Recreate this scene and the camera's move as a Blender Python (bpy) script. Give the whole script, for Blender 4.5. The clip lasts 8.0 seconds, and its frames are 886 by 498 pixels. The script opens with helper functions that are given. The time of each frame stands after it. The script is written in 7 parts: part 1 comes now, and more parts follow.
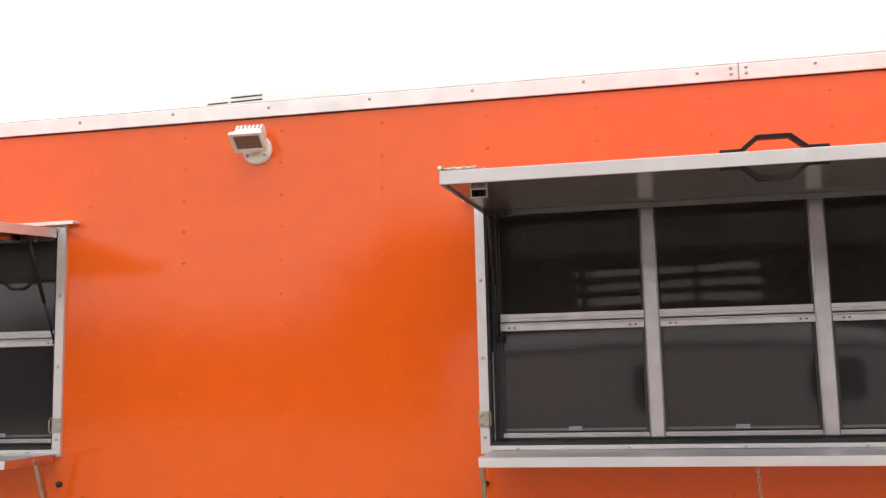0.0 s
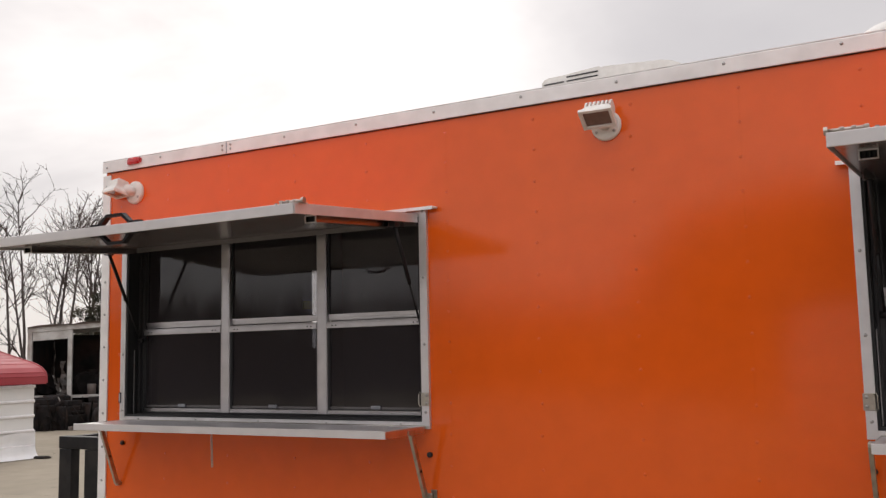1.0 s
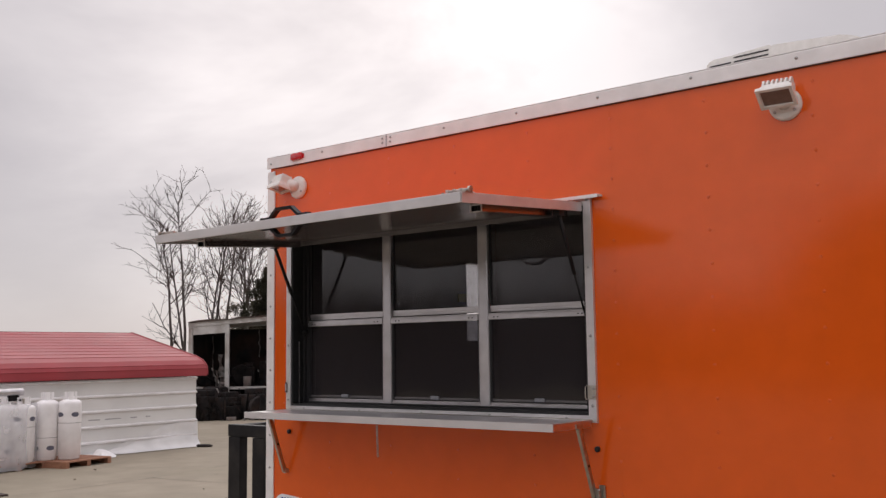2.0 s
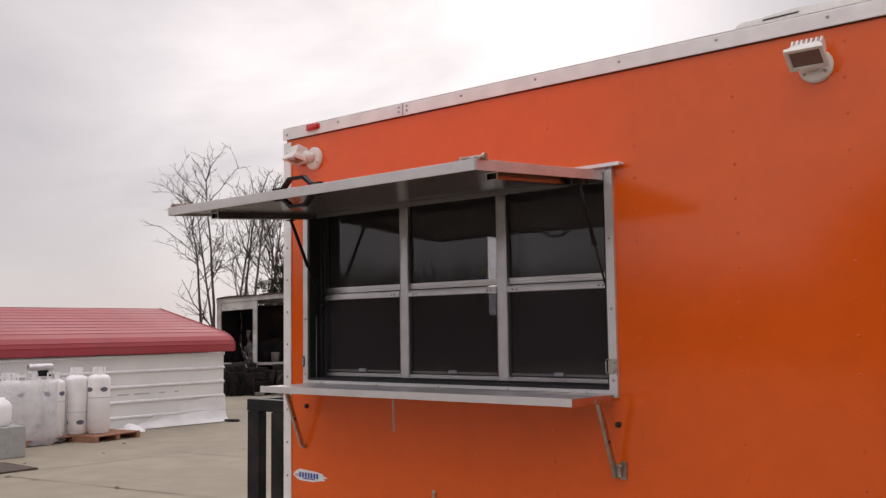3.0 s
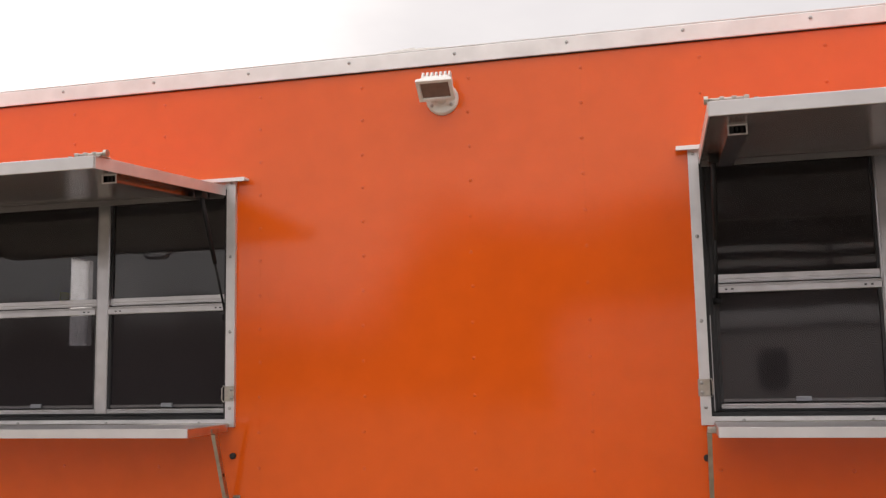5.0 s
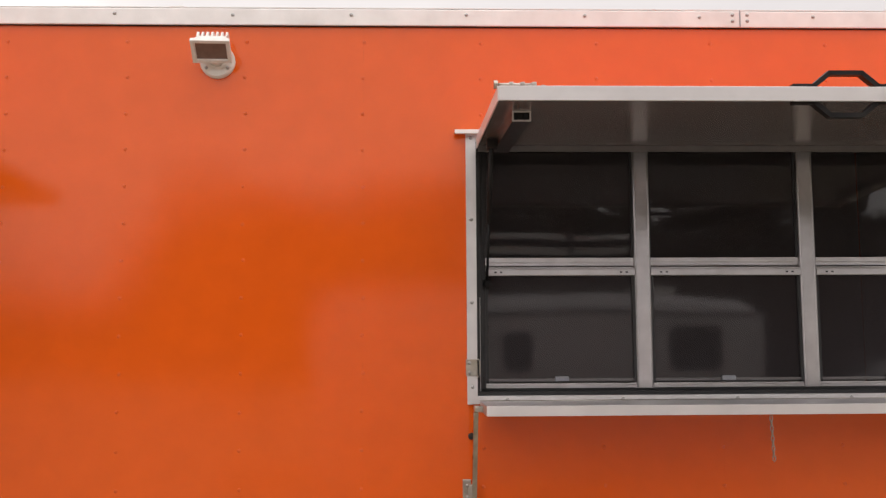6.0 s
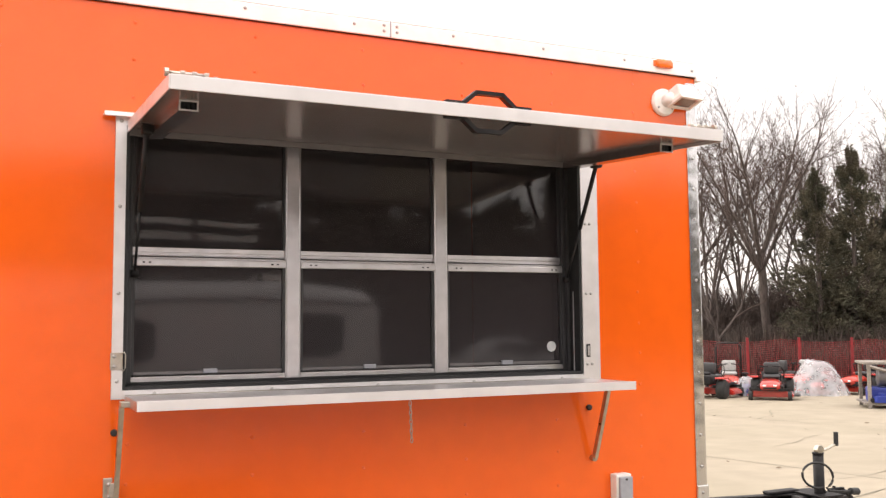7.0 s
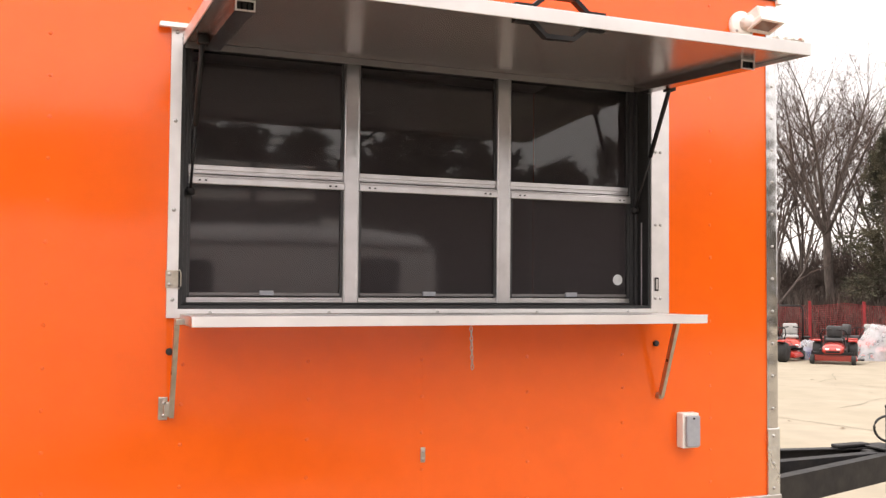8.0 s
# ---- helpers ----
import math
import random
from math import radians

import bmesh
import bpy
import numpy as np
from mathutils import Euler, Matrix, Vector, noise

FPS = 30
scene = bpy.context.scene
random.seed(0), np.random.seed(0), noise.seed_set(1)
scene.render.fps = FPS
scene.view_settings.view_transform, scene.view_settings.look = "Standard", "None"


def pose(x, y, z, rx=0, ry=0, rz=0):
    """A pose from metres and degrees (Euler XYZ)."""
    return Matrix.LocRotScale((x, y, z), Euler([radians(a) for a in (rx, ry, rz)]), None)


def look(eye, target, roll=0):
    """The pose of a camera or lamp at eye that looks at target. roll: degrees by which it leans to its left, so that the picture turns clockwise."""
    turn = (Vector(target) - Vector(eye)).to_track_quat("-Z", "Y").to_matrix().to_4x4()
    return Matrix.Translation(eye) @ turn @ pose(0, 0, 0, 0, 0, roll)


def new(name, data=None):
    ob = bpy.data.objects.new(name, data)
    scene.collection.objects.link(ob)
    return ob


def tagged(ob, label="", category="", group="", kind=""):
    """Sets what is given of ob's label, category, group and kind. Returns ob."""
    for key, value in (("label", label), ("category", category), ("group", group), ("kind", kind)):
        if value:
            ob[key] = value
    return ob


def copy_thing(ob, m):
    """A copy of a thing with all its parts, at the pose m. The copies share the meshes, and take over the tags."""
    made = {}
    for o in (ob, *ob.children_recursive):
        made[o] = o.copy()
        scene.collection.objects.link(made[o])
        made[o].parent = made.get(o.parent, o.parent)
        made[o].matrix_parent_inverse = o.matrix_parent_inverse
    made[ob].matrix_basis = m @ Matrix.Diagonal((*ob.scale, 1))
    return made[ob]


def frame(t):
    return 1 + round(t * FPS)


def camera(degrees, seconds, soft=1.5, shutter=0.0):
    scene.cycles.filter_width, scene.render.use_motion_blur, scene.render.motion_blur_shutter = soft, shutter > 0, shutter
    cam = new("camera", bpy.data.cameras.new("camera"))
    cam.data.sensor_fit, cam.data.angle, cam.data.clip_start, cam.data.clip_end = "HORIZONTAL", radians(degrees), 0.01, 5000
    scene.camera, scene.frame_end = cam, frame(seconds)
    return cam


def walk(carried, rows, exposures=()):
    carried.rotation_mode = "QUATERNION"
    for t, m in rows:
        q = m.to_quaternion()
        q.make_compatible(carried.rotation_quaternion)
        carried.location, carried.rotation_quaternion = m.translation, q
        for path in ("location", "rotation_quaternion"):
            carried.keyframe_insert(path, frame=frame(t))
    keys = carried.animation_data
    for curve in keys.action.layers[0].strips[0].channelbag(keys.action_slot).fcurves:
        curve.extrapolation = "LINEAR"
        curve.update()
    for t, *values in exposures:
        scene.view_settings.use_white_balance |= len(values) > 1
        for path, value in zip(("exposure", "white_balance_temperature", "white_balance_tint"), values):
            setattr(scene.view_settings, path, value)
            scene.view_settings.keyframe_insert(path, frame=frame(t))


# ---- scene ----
# ------------------------------------------------------------ camera and walk
cam = camera(50.4, 8.0, soft=1.4, shutter=0.0)
PATH = [
    (0, (0.477, -3.418, 1.662), (0.104, -1.47, 1.916), -1.4),
    (0.5, (0.355, -3.43, 1.674), (-0.368, -1.579, 1.901), -1.3),
    (1, (0.287, -3.44, 1.665), (-0.688, -1.708, 1.888), -1.2),
    (1.5, (0.22, -3.452, 1.658), (-0.905, -1.816, 1.892), -1.2),
    (2, (0.169, -3.44, 1.648), (-1.053, -1.872, 1.868), -0.8),
    (2.2, (0.161, -3.421, 1.647), (-1.095, -1.878, 1.848), -0.8),
    (3.3, (0.115, -3.315, 1.628), (-1.155, -1.779, 1.789), -0.9),
    (3.5, (0.073, -3.319, 1.624), (-1.105, -1.711, 1.783), -1.0),
    (4, (-0.049, -3.352, 1.609), (-0.823, -1.519, 1.808), -1.9),
    (4.2, (-0.072, -3.324, 1.601), (-0.739, -1.453, 1.827), -1.7),
    (5.3, (-0.149, -3.226, 1.57), (-0.551, -1.282, 1.807), -1.0),
    (5.5, (-0.165, -3.2, 1.581), (-0.498, -1.24, 1.797), -0.9),
    (6, (-0.233, -3.199, 1.567), (-0.171, -1.21, 1.764), -0.3),
    (6.3, (-0.297, -3.212, 1.585), (0.12, -1.264, 1.766), -1.0),
    (6.5, (-0.353, -3.215, 1.607), (0.281, -1.325, 1.763), -0.7),
    (7, (-0.383, -3.219, 1.59), (0.466, -1.415, 1.75), -0.5),
    (7.5, (-0.382, -3.167, 1.558), (0.531, -1.394, 1.705), -0.3),
    (7.9, (-0.357, -3.093, 1.479), (0.419, -1.254, 1.598), -0.1),
    (8, (-0.35, -3.084, 1.468), (0.393, -1.229, 1.546), 0.5),
]
LIGHTNESS = [
    (0.0, 0.55, 6700, 10), (0.5, 0.0, 6650, 10), (1.0, -0.25, 6600, 10), (1.5, -0.38, 6550, 13), (2.0, -0.47, 6550, 14), (3.5, -0.23, 6600, 14),
    (4.0, 0.10, 6650, 11), (5.5, 0.10, 6800, 10), (6.0, 0.18, 6850, 10), (6.5, 0.64, 6950, 10), (7.0, 0.94, 7000, 10), (7.5, 0.98, 7000, 10), (7.8, 0.98, 7000, 10), (8.0, 1.05, 7000, 10),
]
walk(cam, [(t, look(eye, aim, lean)) for t, eye, aim, lean in PATH], LIGHTNESS)

# ------------------------------------------------------------ sky and sun (overcast)
SUN_ELEVATION, SUN_AZIMUTH = radians(30), radians(-42)   # azimuth from +y towards +x
world = bpy.data.worlds.new("overcast_sky")
scene.world = world
world.use_nodes = True
wn, wl = world.node_tree.nodes, world.node_tree.links
wn.clear()


def wnode(kind, **values):
    n = wn.new(kind)
    for key, value in values.items():
        n.inputs[key].default_value = value
    return n


w_out = wnode("ShaderNodeOutputWorld")
w_bg = wnode("ShaderNodeBackground", Strength=1.0)
w_sky = wnode("ShaderNodeTexSky")
w_sky.sky_type = "NISHITA"
w_sky.sun_disc = False
w_sky.sun_elevation, w_sky.sun_rotation = SUN_ELEVATION, SUN_AZIMUTH
w_dim = wnode("ShaderNodeMix")
w_dim.data_type, w_dim.blend_type = "RGBA", "MULTIPLY"
w_dim.inputs[0].default_value = 1.0
w_dim.inputs[7].default_value = (0.1, 0.1, 0.1, 1)
w_co = wnode("ShaderNodeTexCoord")
w_map = wnode("ShaderNodeMapping")
w_map.inputs["Scale"].default_value = (1.0, 1.0, 2.4)
w_map.inputs["Location"].default_value = (0.35, 0.1, 0.0)
w_noise = wnode("ShaderNodeTexNoise", Scale=1.7, Detail=6.0, Roughness=0.56, Distortion=0.3)
w_ramp = wnode("ShaderNodeValToRGB")
w_ramp.color_ramp.elements[0].position = 0.34
w_ramp.color_ramp.elements[0].color = (0.735, 0.703, 0.728, 1)
w_ramp.color_ramp.elements[1].position = 0.68
w_ramp.color_ramp.elements[1].color = (0.90, 0.862, 0.868, 1)
# the sun behind the cloud brightens the sky around it
w_dot = wnode("ShaderNodeVectorMath")
w_dot.operation = "DOT_PRODUCT"
GLOW_AZIMUTH, GLOW_HEIGHT = radians(-41), radians(20)
w_dot.inputs[1].default_value = (math.sin(GLOW_AZIMUTH) * math.cos(GLOW_HEIGHT), math.cos(GLOW_AZIMUTH) * math.cos(GLOW_HEIGHT), math.sin(GLOW_HEIGHT))
w_glow = wnode("ShaderNodeMapRange")
for key, value in (("From Min", 0.90), ("From Max", 1.0), ("To Min", 0.0), ("To Max", 0.62)):
    w_glow.inputs[key].default_value = value
w_glow.interpolation_type = "SMOOTHSTEP"
w_add = wnode("ShaderNodeMix")
w_add.data_type, w_add.blend_type = "RGBA", "ADD"
w_add.inputs[0].default_value = 1.0
w_mix = wnode("ShaderNodeMix")
w_mix.data_type = "RGBA"
w_mix.inputs[0].default_value = 0.92
wl.new(w_co.outputs["Generated"], w_map.inputs["Vector"])
wl.new(w_map.outputs["Vector"], w_noise.inputs["Vector"])
wl.new(w_noise.outputs["Fac"], w_ramp.inputs["Fac"])
wl.new(w_co.outputs["Generated"], w_dot.inputs[0])
wl.new(w_dot.outputs["Value"], w_glow.inputs["Value"])
# an overcast sky is brighter overhead than at the horizon
w_up = wnode("ShaderNodeSeparateXYZ")
w_zen = wnode("ShaderNodeMapRange")
for key, value in (("From Min", 0.28), ("From Max", 0.95), ("To Min", 1.0), ("To Max", 2.2)):
    w_zen.inputs[key].default_value = value
w_zen.interpolation_type = "SMOOTHSTEP"
w_lift = wnode("ShaderNodeVectorMath")
w_lift.operation = "SCALE"
wl.new(w_co.outputs["Generated"], w_up.inputs[0])
wl.new(w_up.outputs["Z"], w_zen.inputs["Value"])
wl.new(w_ramp.outputs["Color"], w_lift.inputs[0])
# added brightness in the unseen sky on the serving side lightens the wall
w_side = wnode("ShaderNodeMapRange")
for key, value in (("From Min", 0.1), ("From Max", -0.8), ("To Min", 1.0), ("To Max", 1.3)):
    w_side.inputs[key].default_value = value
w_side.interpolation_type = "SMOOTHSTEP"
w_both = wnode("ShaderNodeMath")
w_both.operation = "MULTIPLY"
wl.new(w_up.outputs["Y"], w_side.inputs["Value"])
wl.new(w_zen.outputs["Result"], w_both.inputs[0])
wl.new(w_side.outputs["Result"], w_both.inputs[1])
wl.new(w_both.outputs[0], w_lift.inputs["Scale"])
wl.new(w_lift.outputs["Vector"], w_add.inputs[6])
w_tear = wnode("ShaderNodeMath")
w_tear.operation = "MULTIPLY"
w_patch = wnode("ShaderNodeMapRange")
for key, value in (("From Min", 0.36), ("From Max", 0.62), ("To Min", 0.15), ("To Max", 1.0)):
    w_patch.inputs[key].default_value = value
wl.new(w_noise.outputs["Fac"], w_patch.inputs["Value"])
wl.new(w_glow.outputs["Result"], w_tear.inputs[0])
wl.new(w_patch.outputs["Result"], w_tear.inputs[1])
w_warm = wnode("ShaderNodeVectorMath")
w_warm.operation = "SCALE"
w_warm.inputs[0].default_value = (1.0, 0.95, 0.90)
wl.new(w_tear.outputs[0], w_warm.inputs["Scale"])
wl.new(w_warm.outputs["Vector"], w_add.inputs[7])
wl.new(w_sky.outputs["Color"], w_dim.inputs[6])
wl.new(w_dim.outputs[2], w_mix.inputs[6])
wl.new(w_add.outputs[2], w_mix.inputs[7])
wl.new(w_mix.outputs[2], w_bg.inputs["Color"])
wl.new(w_bg.outputs["Background"], w_out.inputs["Surface"])

sun = new("sun", bpy.data.lights.new("sun", "SUN"))
sun.data.energy, sun.data.angle, sun.data.color = 0.6, radians(40), (1.0, 0.97, 0.93)
sun.matrix_world = look((20 * math.sin(SUN_AZIMUTH), 20 * math.cos(SUN_AZIMUTH), 11.5), (0, 0, 0))

# ------------------------------------------------------------ materials
def material(name, color, rough=0.5, metal=0.0, vary=0.12, scale=6.0, bump=0.0, bump_scale=60.0, coat=0.0,
             stain=None, stain_scale=1.2, stain_amount=0.0, spread=0.0, stretch=(1, 1, 1), rough_vary=0.1, specular=0.5, wave=0.0, wave_scale=1.5):
    """A surface with a fine grain, a broad stain and fine relief, at real size."""
    m = bpy.data.materials.new(name)
    m.use_nodes = True
    n, l = m.node_tree.nodes, m.node_tree.links
    n.clear()
    out, b = n.new("ShaderNodeOutputMaterial"), n.new("ShaderNodeBsdfPrincipled")
    l.new(b.outputs[0], out.inputs[0])
    co, mp = n.new("ShaderNodeTexCoord"), n.new("ShaderNodeMapping")
    mp.inputs["Scale"].default_value = stretch
    geo = n.new("ShaderNodeNewGeometry")
    l.new(geo.outputs["Position"], mp.inputs["Vector"])

    def tex(s, detail=4.0):
        t = n.new("ShaderNodeTexNoise")
        t.inputs["Scale"].default_value, t.inputs["Detail"].default_value = s, detail
        l.new(mp.outputs["Vector"], t.inputs["Vector"])
        return t

    def mix(kind, fac, a, c):
        x = n.new("ShaderNodeMix")
        x.data_type, x.blend_type = "RGBA", kind
        for sock, value in ((x.inputs[0], fac), (x.inputs[6], a), (x.inputs[7], c)):
            if hasattr(value, "is_linked"):
                l.new(value, sock)
            elif isinstance(value, (int, float)):
                sock.default_value = value
            else:
                sock.default_value = (*value[:3], 1)
        return x.outputs[2]

    def ramp(value, lo, hi):
        r = n.new("ShaderNodeMapRange")
        r.inputs["From Min"].default_value, r.inputs["From Max"].default_value = lo, hi
        l.new(value, r.inputs["Value"])
        return r.outputs["Result"]

    grain = tex(scale)
    dark = tuple(c * (1 - vary * 1.6) for c in color)
    light = tuple(min(1, c * (1 + vary * 0.8)) for c in color)
    col = mix("MIX", ramp(grain.outputs["Fac"], 0.3, 0.7), dark, light)
    if stain is not None and stain_amount > 0:
        blot = tex(stain_scale, 6.0)
        f = n.new("ShaderNodeMath")
        f.operation = "MULTIPLY"
        f.inputs[1].default_value = stain_amount
        l.new(ramp(blot.outputs["Fac"], 0.42, 0.72), f.inputs[0])
        col = mix("MIX", f.outputs[0], col, stain)
    if spread > 0:
        info = n.new("ShaderNodeObjectInfo")
        hs = n.new("ShaderNodeHueSaturation")
        r = n.new("ShaderNodeMapRange")
        r.inputs["To Min"].default_value, r.inputs["To Max"].default_value = 1 - spread, 1 + spread
        l.new(info.outputs["Random"], r.inputs["Value"])
        l.new(r.outputs["Result"], hs.inputs["Value"])
        l.new(col, hs.inputs["Color"])
        col = hs.outputs["Color"]
    l.new(col, b.inputs["Base Color"])
    b.inputs["Metallic"].default_value = metal
    b.inputs["Specular IOR Level"].default_value = specular
    rr = n.new("ShaderNodeMapRange")
    rr.inputs["To Min"].default_value, rr.inputs["To Max"].default_value = max(0.02, rough - rough_vary), min(1, rough + rough_vary)
    l.new(tex(scale * 0.45).outputs["Fac"], rr.inputs["Value"])
    l.new(rr.outputs["Result"], b.inputs["Roughness"])
    if coat > 0:
        b.inputs["Coat Weight"].default_value, b.inputs["Coat Roughness"].default_value = coat, 0.06
    normal = None
    if wave > 0:
        w = n.new("ShaderNodeBump")
        w.inputs["Strength"].default_value, w.inputs["Distance"].default_value = 1.0, wave
        l.new(tex(wave_scale, 1.0).outputs["Fac"], w.inputs["Height"])
        normal = w.outputs["Normal"]
    if bump > 0:
        u = n.new("ShaderNodeBump")
        u.inputs["Strength"].default_value, u.inputs["Distance"].default_value = 1.0, bump
        l.new(tex(bump_scale, 3.0).outputs["Fac"], u.inputs["Height"])
        if normal is not None:
            l.new(normal, u.inputs["Normal"])
        normal = u.outputs["Normal"]
    if normal is not None:
        l.new(normal, b.inputs["Normal"])
        if coat > 0:
            l.new(normal, b.inputs["Coat Normal"])
    return m


def glass_material(name, tint, gloss=0.02, haze=0.0):
    """Thin tinted pane: clear through, mirror by the Fresnel law."""
    m = bpy.data.materials.new(name)
    m.use_nodes = True
    n, l = m.node_tree.nodes, m.node_tree.links
    n.clear()
    out, mx = n.new("ShaderNodeOutputMaterial"), n.new("ShaderNodeMixShader")
    tr, gl, fr = n.new("ShaderNodeBsdfTransparent"), n.new("ShaderNodeBsdfGlossy"), n.new("ShaderNodeFresnel")
    tr.inputs["Color"].default_value = (*tint, 1)
    gl.inputs["Roughness"].default_value = gloss
    fr.inputs["IOR"].default_value = 1.57
    geo, t, bp = n.new("ShaderNodeNewGeometry"), n.new("ShaderNodeTexNoise"), n.new("ShaderNodeBump")
    t.inputs["Scale"].default_value, t.inputs["Detail"].default_value = 2.2, 1.0
    bp.inputs["Strength"].default_value, bp.inputs["Distance"].default_value = 1.0, 0.0017
    l.new(geo.outputs["Position"], t.inputs["Vector"])
    l.new(t.outputs["Fac"], bp.inputs["Height"])
    l.new(bp.outputs["Normal"], gl.inputs["Normal"])
    l.new(fr.outputs[0], mx.inputs[0])
    l.new(tr.outputs[0], mx.inputs[1])
    l.new(gl.outputs[0], mx.inputs[2])
    if haze > 0:
        # grey mixed into the pane paints its haze, with or without insect screen behind
        df, mh = n.new("ShaderNodeBsdfDiffuse"), n.new("ShaderNodeMixShader")
        df.inputs["Color"].default_value = (0.19, 0.165, 0.175, 1)
        mh.inputs[0].default_value = haze
        l.new(tr.outputs[0], mh.inputs[1])
        l.new(df.outputs[0], mh.inputs[2])
        l.new(mh.outputs[0], mx.inputs[1])
    l.new(mx.outputs[0], out.inputs[0])
    return m


def film_material():
    """Crinkled frosted film that lets daylight glow through."""
    m = bpy.data.materials.new("frosted_film")
    m.use_nodes = True
    n, l = m.node_tree.nodes, m.node_tree.links
    n.clear()
    out, mx, tr, tl = n.new("ShaderNodeOutputMaterial"), n.new("ShaderNodeMixShader"), n.new("ShaderNodeBsdfTransparent"), n.new("ShaderNodeBsdfTranslucent")
    geo, t, r = n.new("ShaderNodeNewGeometry"), n.new("ShaderNodeTexNoise"), n.new("ShaderNodeMapRange")
    t.inputs["Scale"].default_value = 16.0
    tl.inputs["Color"].default_value = (0.9, 0.9, 0.92, 1)
    r.inputs["To Min"].default_value, r.inputs["To Max"].default_value = 0.1, 0.9
    l.new(geo.outputs["Position"], t.inputs["Vector"])
    l.new(t.outputs["Fac"], r.inputs["Value"])
    l.new(r.outputs["Result"], mx.inputs[0])
    l.new(tr.outputs[0], mx.inputs[1])
    l.new(tl.outputs[0], mx.inputs[2])
    l.new(mx.outputs[0], out.inputs[0])
    return m


FILM = film_material()
ORANGE = material("orange_paint", (0.79, 0.114, 0.0095), rough=0.12, vary=0.03, scale=9, specular=0.5, bump=0.0004, bump_scale=8, wave=0.005, wave_scale=1.6,
                  stain=(0.66, 0.088, 0.008), stain_scale=1.1, stain_amount=0.2, rough_vary=0.05)
RIVET = material("painted_rivet", (0.77, 0.111, 0.0095), specular=0.35, rough=0.3, vary=0.1, scale=80)
ALU = material("mill_aluminium", (0.62, 0.60, 0.61), rough=0.34, metal=1.0, vary=0.08, scale=14, bump=0.0004, bump_scale=180,
               stain=(0.50, 0.49, 0.50), stain_scale=5, stain_amount=0.5)
ALU_SHEET = material("aluminium_sheet", (0.36, 0.335, 0.335), rough=0.26, metal=1.0, vary=0.03, scale=5,
                     stain=(0.32, 0.30, 0.30), stain_scale=3, stain_amount=0.2, rough_vary=0.03)
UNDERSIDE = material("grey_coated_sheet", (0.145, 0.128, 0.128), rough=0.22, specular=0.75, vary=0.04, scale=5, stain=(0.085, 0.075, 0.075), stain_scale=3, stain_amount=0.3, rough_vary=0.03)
DULL_ALU = material("dull_aluminium", (0.17, 0.16, 0.16), rough=0.45, metal=0.6, vary=0.08, scale=14, bump=0.0003, bump_scale=120)
FRAME_ALU = material("frame_aluminium", (0.72, 0.70, 0.70), rough=0.38, metal=0.6, vary=0.07, scale=14, bump=0.0003, bump_scale=180, stain=(0.58, 0.565, 0.57), stain_scale=5, stain_amount=0.45)
LIP_ALU = material("bright_lip_aluminium", (0.70, 0.68, 0.68), rough=0.4, metal=0.3, vary=0.07, scale=12, stain=(0.48, 0.46, 0.46), stain_scale=6, stain_amount=0.4)
WHITE_TRIM = material("white_aluminium_trim", (0.88, 0.86, 0.85), rough=0.32, metal=0.0, vary=0.06, scale=10,
                      stain=(0.66, 0.63, 0.60), stain_scale=6, stain_amount=0.3, bump=0.0003, bump_scale=120)
POLISHED = material("polished_steel", (0.58, 0.57, 0.57), rough=0.20, metal=1.0, vary=0.08, scale=8, wave=0.0045, wave_scale=11.0, rough_vary=0.06)
DIAMOND = material("diamond_plate", (0.70, 0.70, 0.70), rough=0.3, metal=1.0, vary=0.08, scale=30, bump=0.004, bump_scale=55)
SCREW = material("zinc_screw", (0.45, 0.44, 0.43), rough=0.35, metal=1.0, vary=0.1, scale=200)
ZINC = material("zinc_plated_steel", (0.52, 0.49, 0.44), rough=0.36, metal=1.0, vary=0.14, scale=40, stain=(0.34, 0.28, 0.2), stain_scale=12, stain_amount=0.5)
BLACK_RUBBER = material("black_rubber", (0.018, 0.018, 0.019), rough=0.7, vary=0.2, scale=40, bump=0.0006, bump_scale=160)
BLACK_STEEL = material("black_painted_steel", (0.012, 0.0115, 0.013), rough=0.5, specular=0.2, vary=0.2, scale=25, stain=(0.05, 0.045, 0.04), stain_scale=8, stain_amount=0.4, bump=0.0004)
GLASS = glass_material("window_glass", (0.42, 0.42, 0.43), 0.025, 0.125)
SCREEN_GLASS = glass_material("screened_glass", (0.10, 0.10, 0.11), 0.05, 0.185)
WHITE_PLASTIC = material("white_plastic", (0.78, 0.76, 0.72), rough=0.42, vary=0.05, scale=30, stain=(0.6, 0.56, 0.5), stain_scale=14, stain_amount=0.4)
LENS = material("lamp_lens", (0.20, 0.115, 0.09), rough=0.12, vary=0.08, scale=60, coat=0.6)
RED_LENS = material("red_lens", (0.55, 0.015, 0.02), rough=0.18, vary=0.1, scale=60, coat=0.5)
AMBER_LENS = material("amber_lens", (0.85, 0.16, 0.01), rough=0.18, vary=0.1, scale=60, coat=0.5)
DARK_TRIM = material("dark_anodised_trim", (0.032, 0.031, 0.033), rough=0.4, vary=0.1, scale=40)
GREY_BOX = material("grey_plastic", (0.30, 0.31, 0.34), rough=0.5, vary=0.06, scale=40)
INTERIOR = material("interior_panel", (0.36, 0.35, 0.35), rough=0.5, vary=0.05, scale=4)
YELLOW = material("yellow_label", (0.65, 0.60, 0.05), rough=0.5, vary=0.06, scale=20)
BLUE_INK = material("blue_ink", (0.03, 0.07, 0.33), rough=0.5, vary=0.05, scale=40)
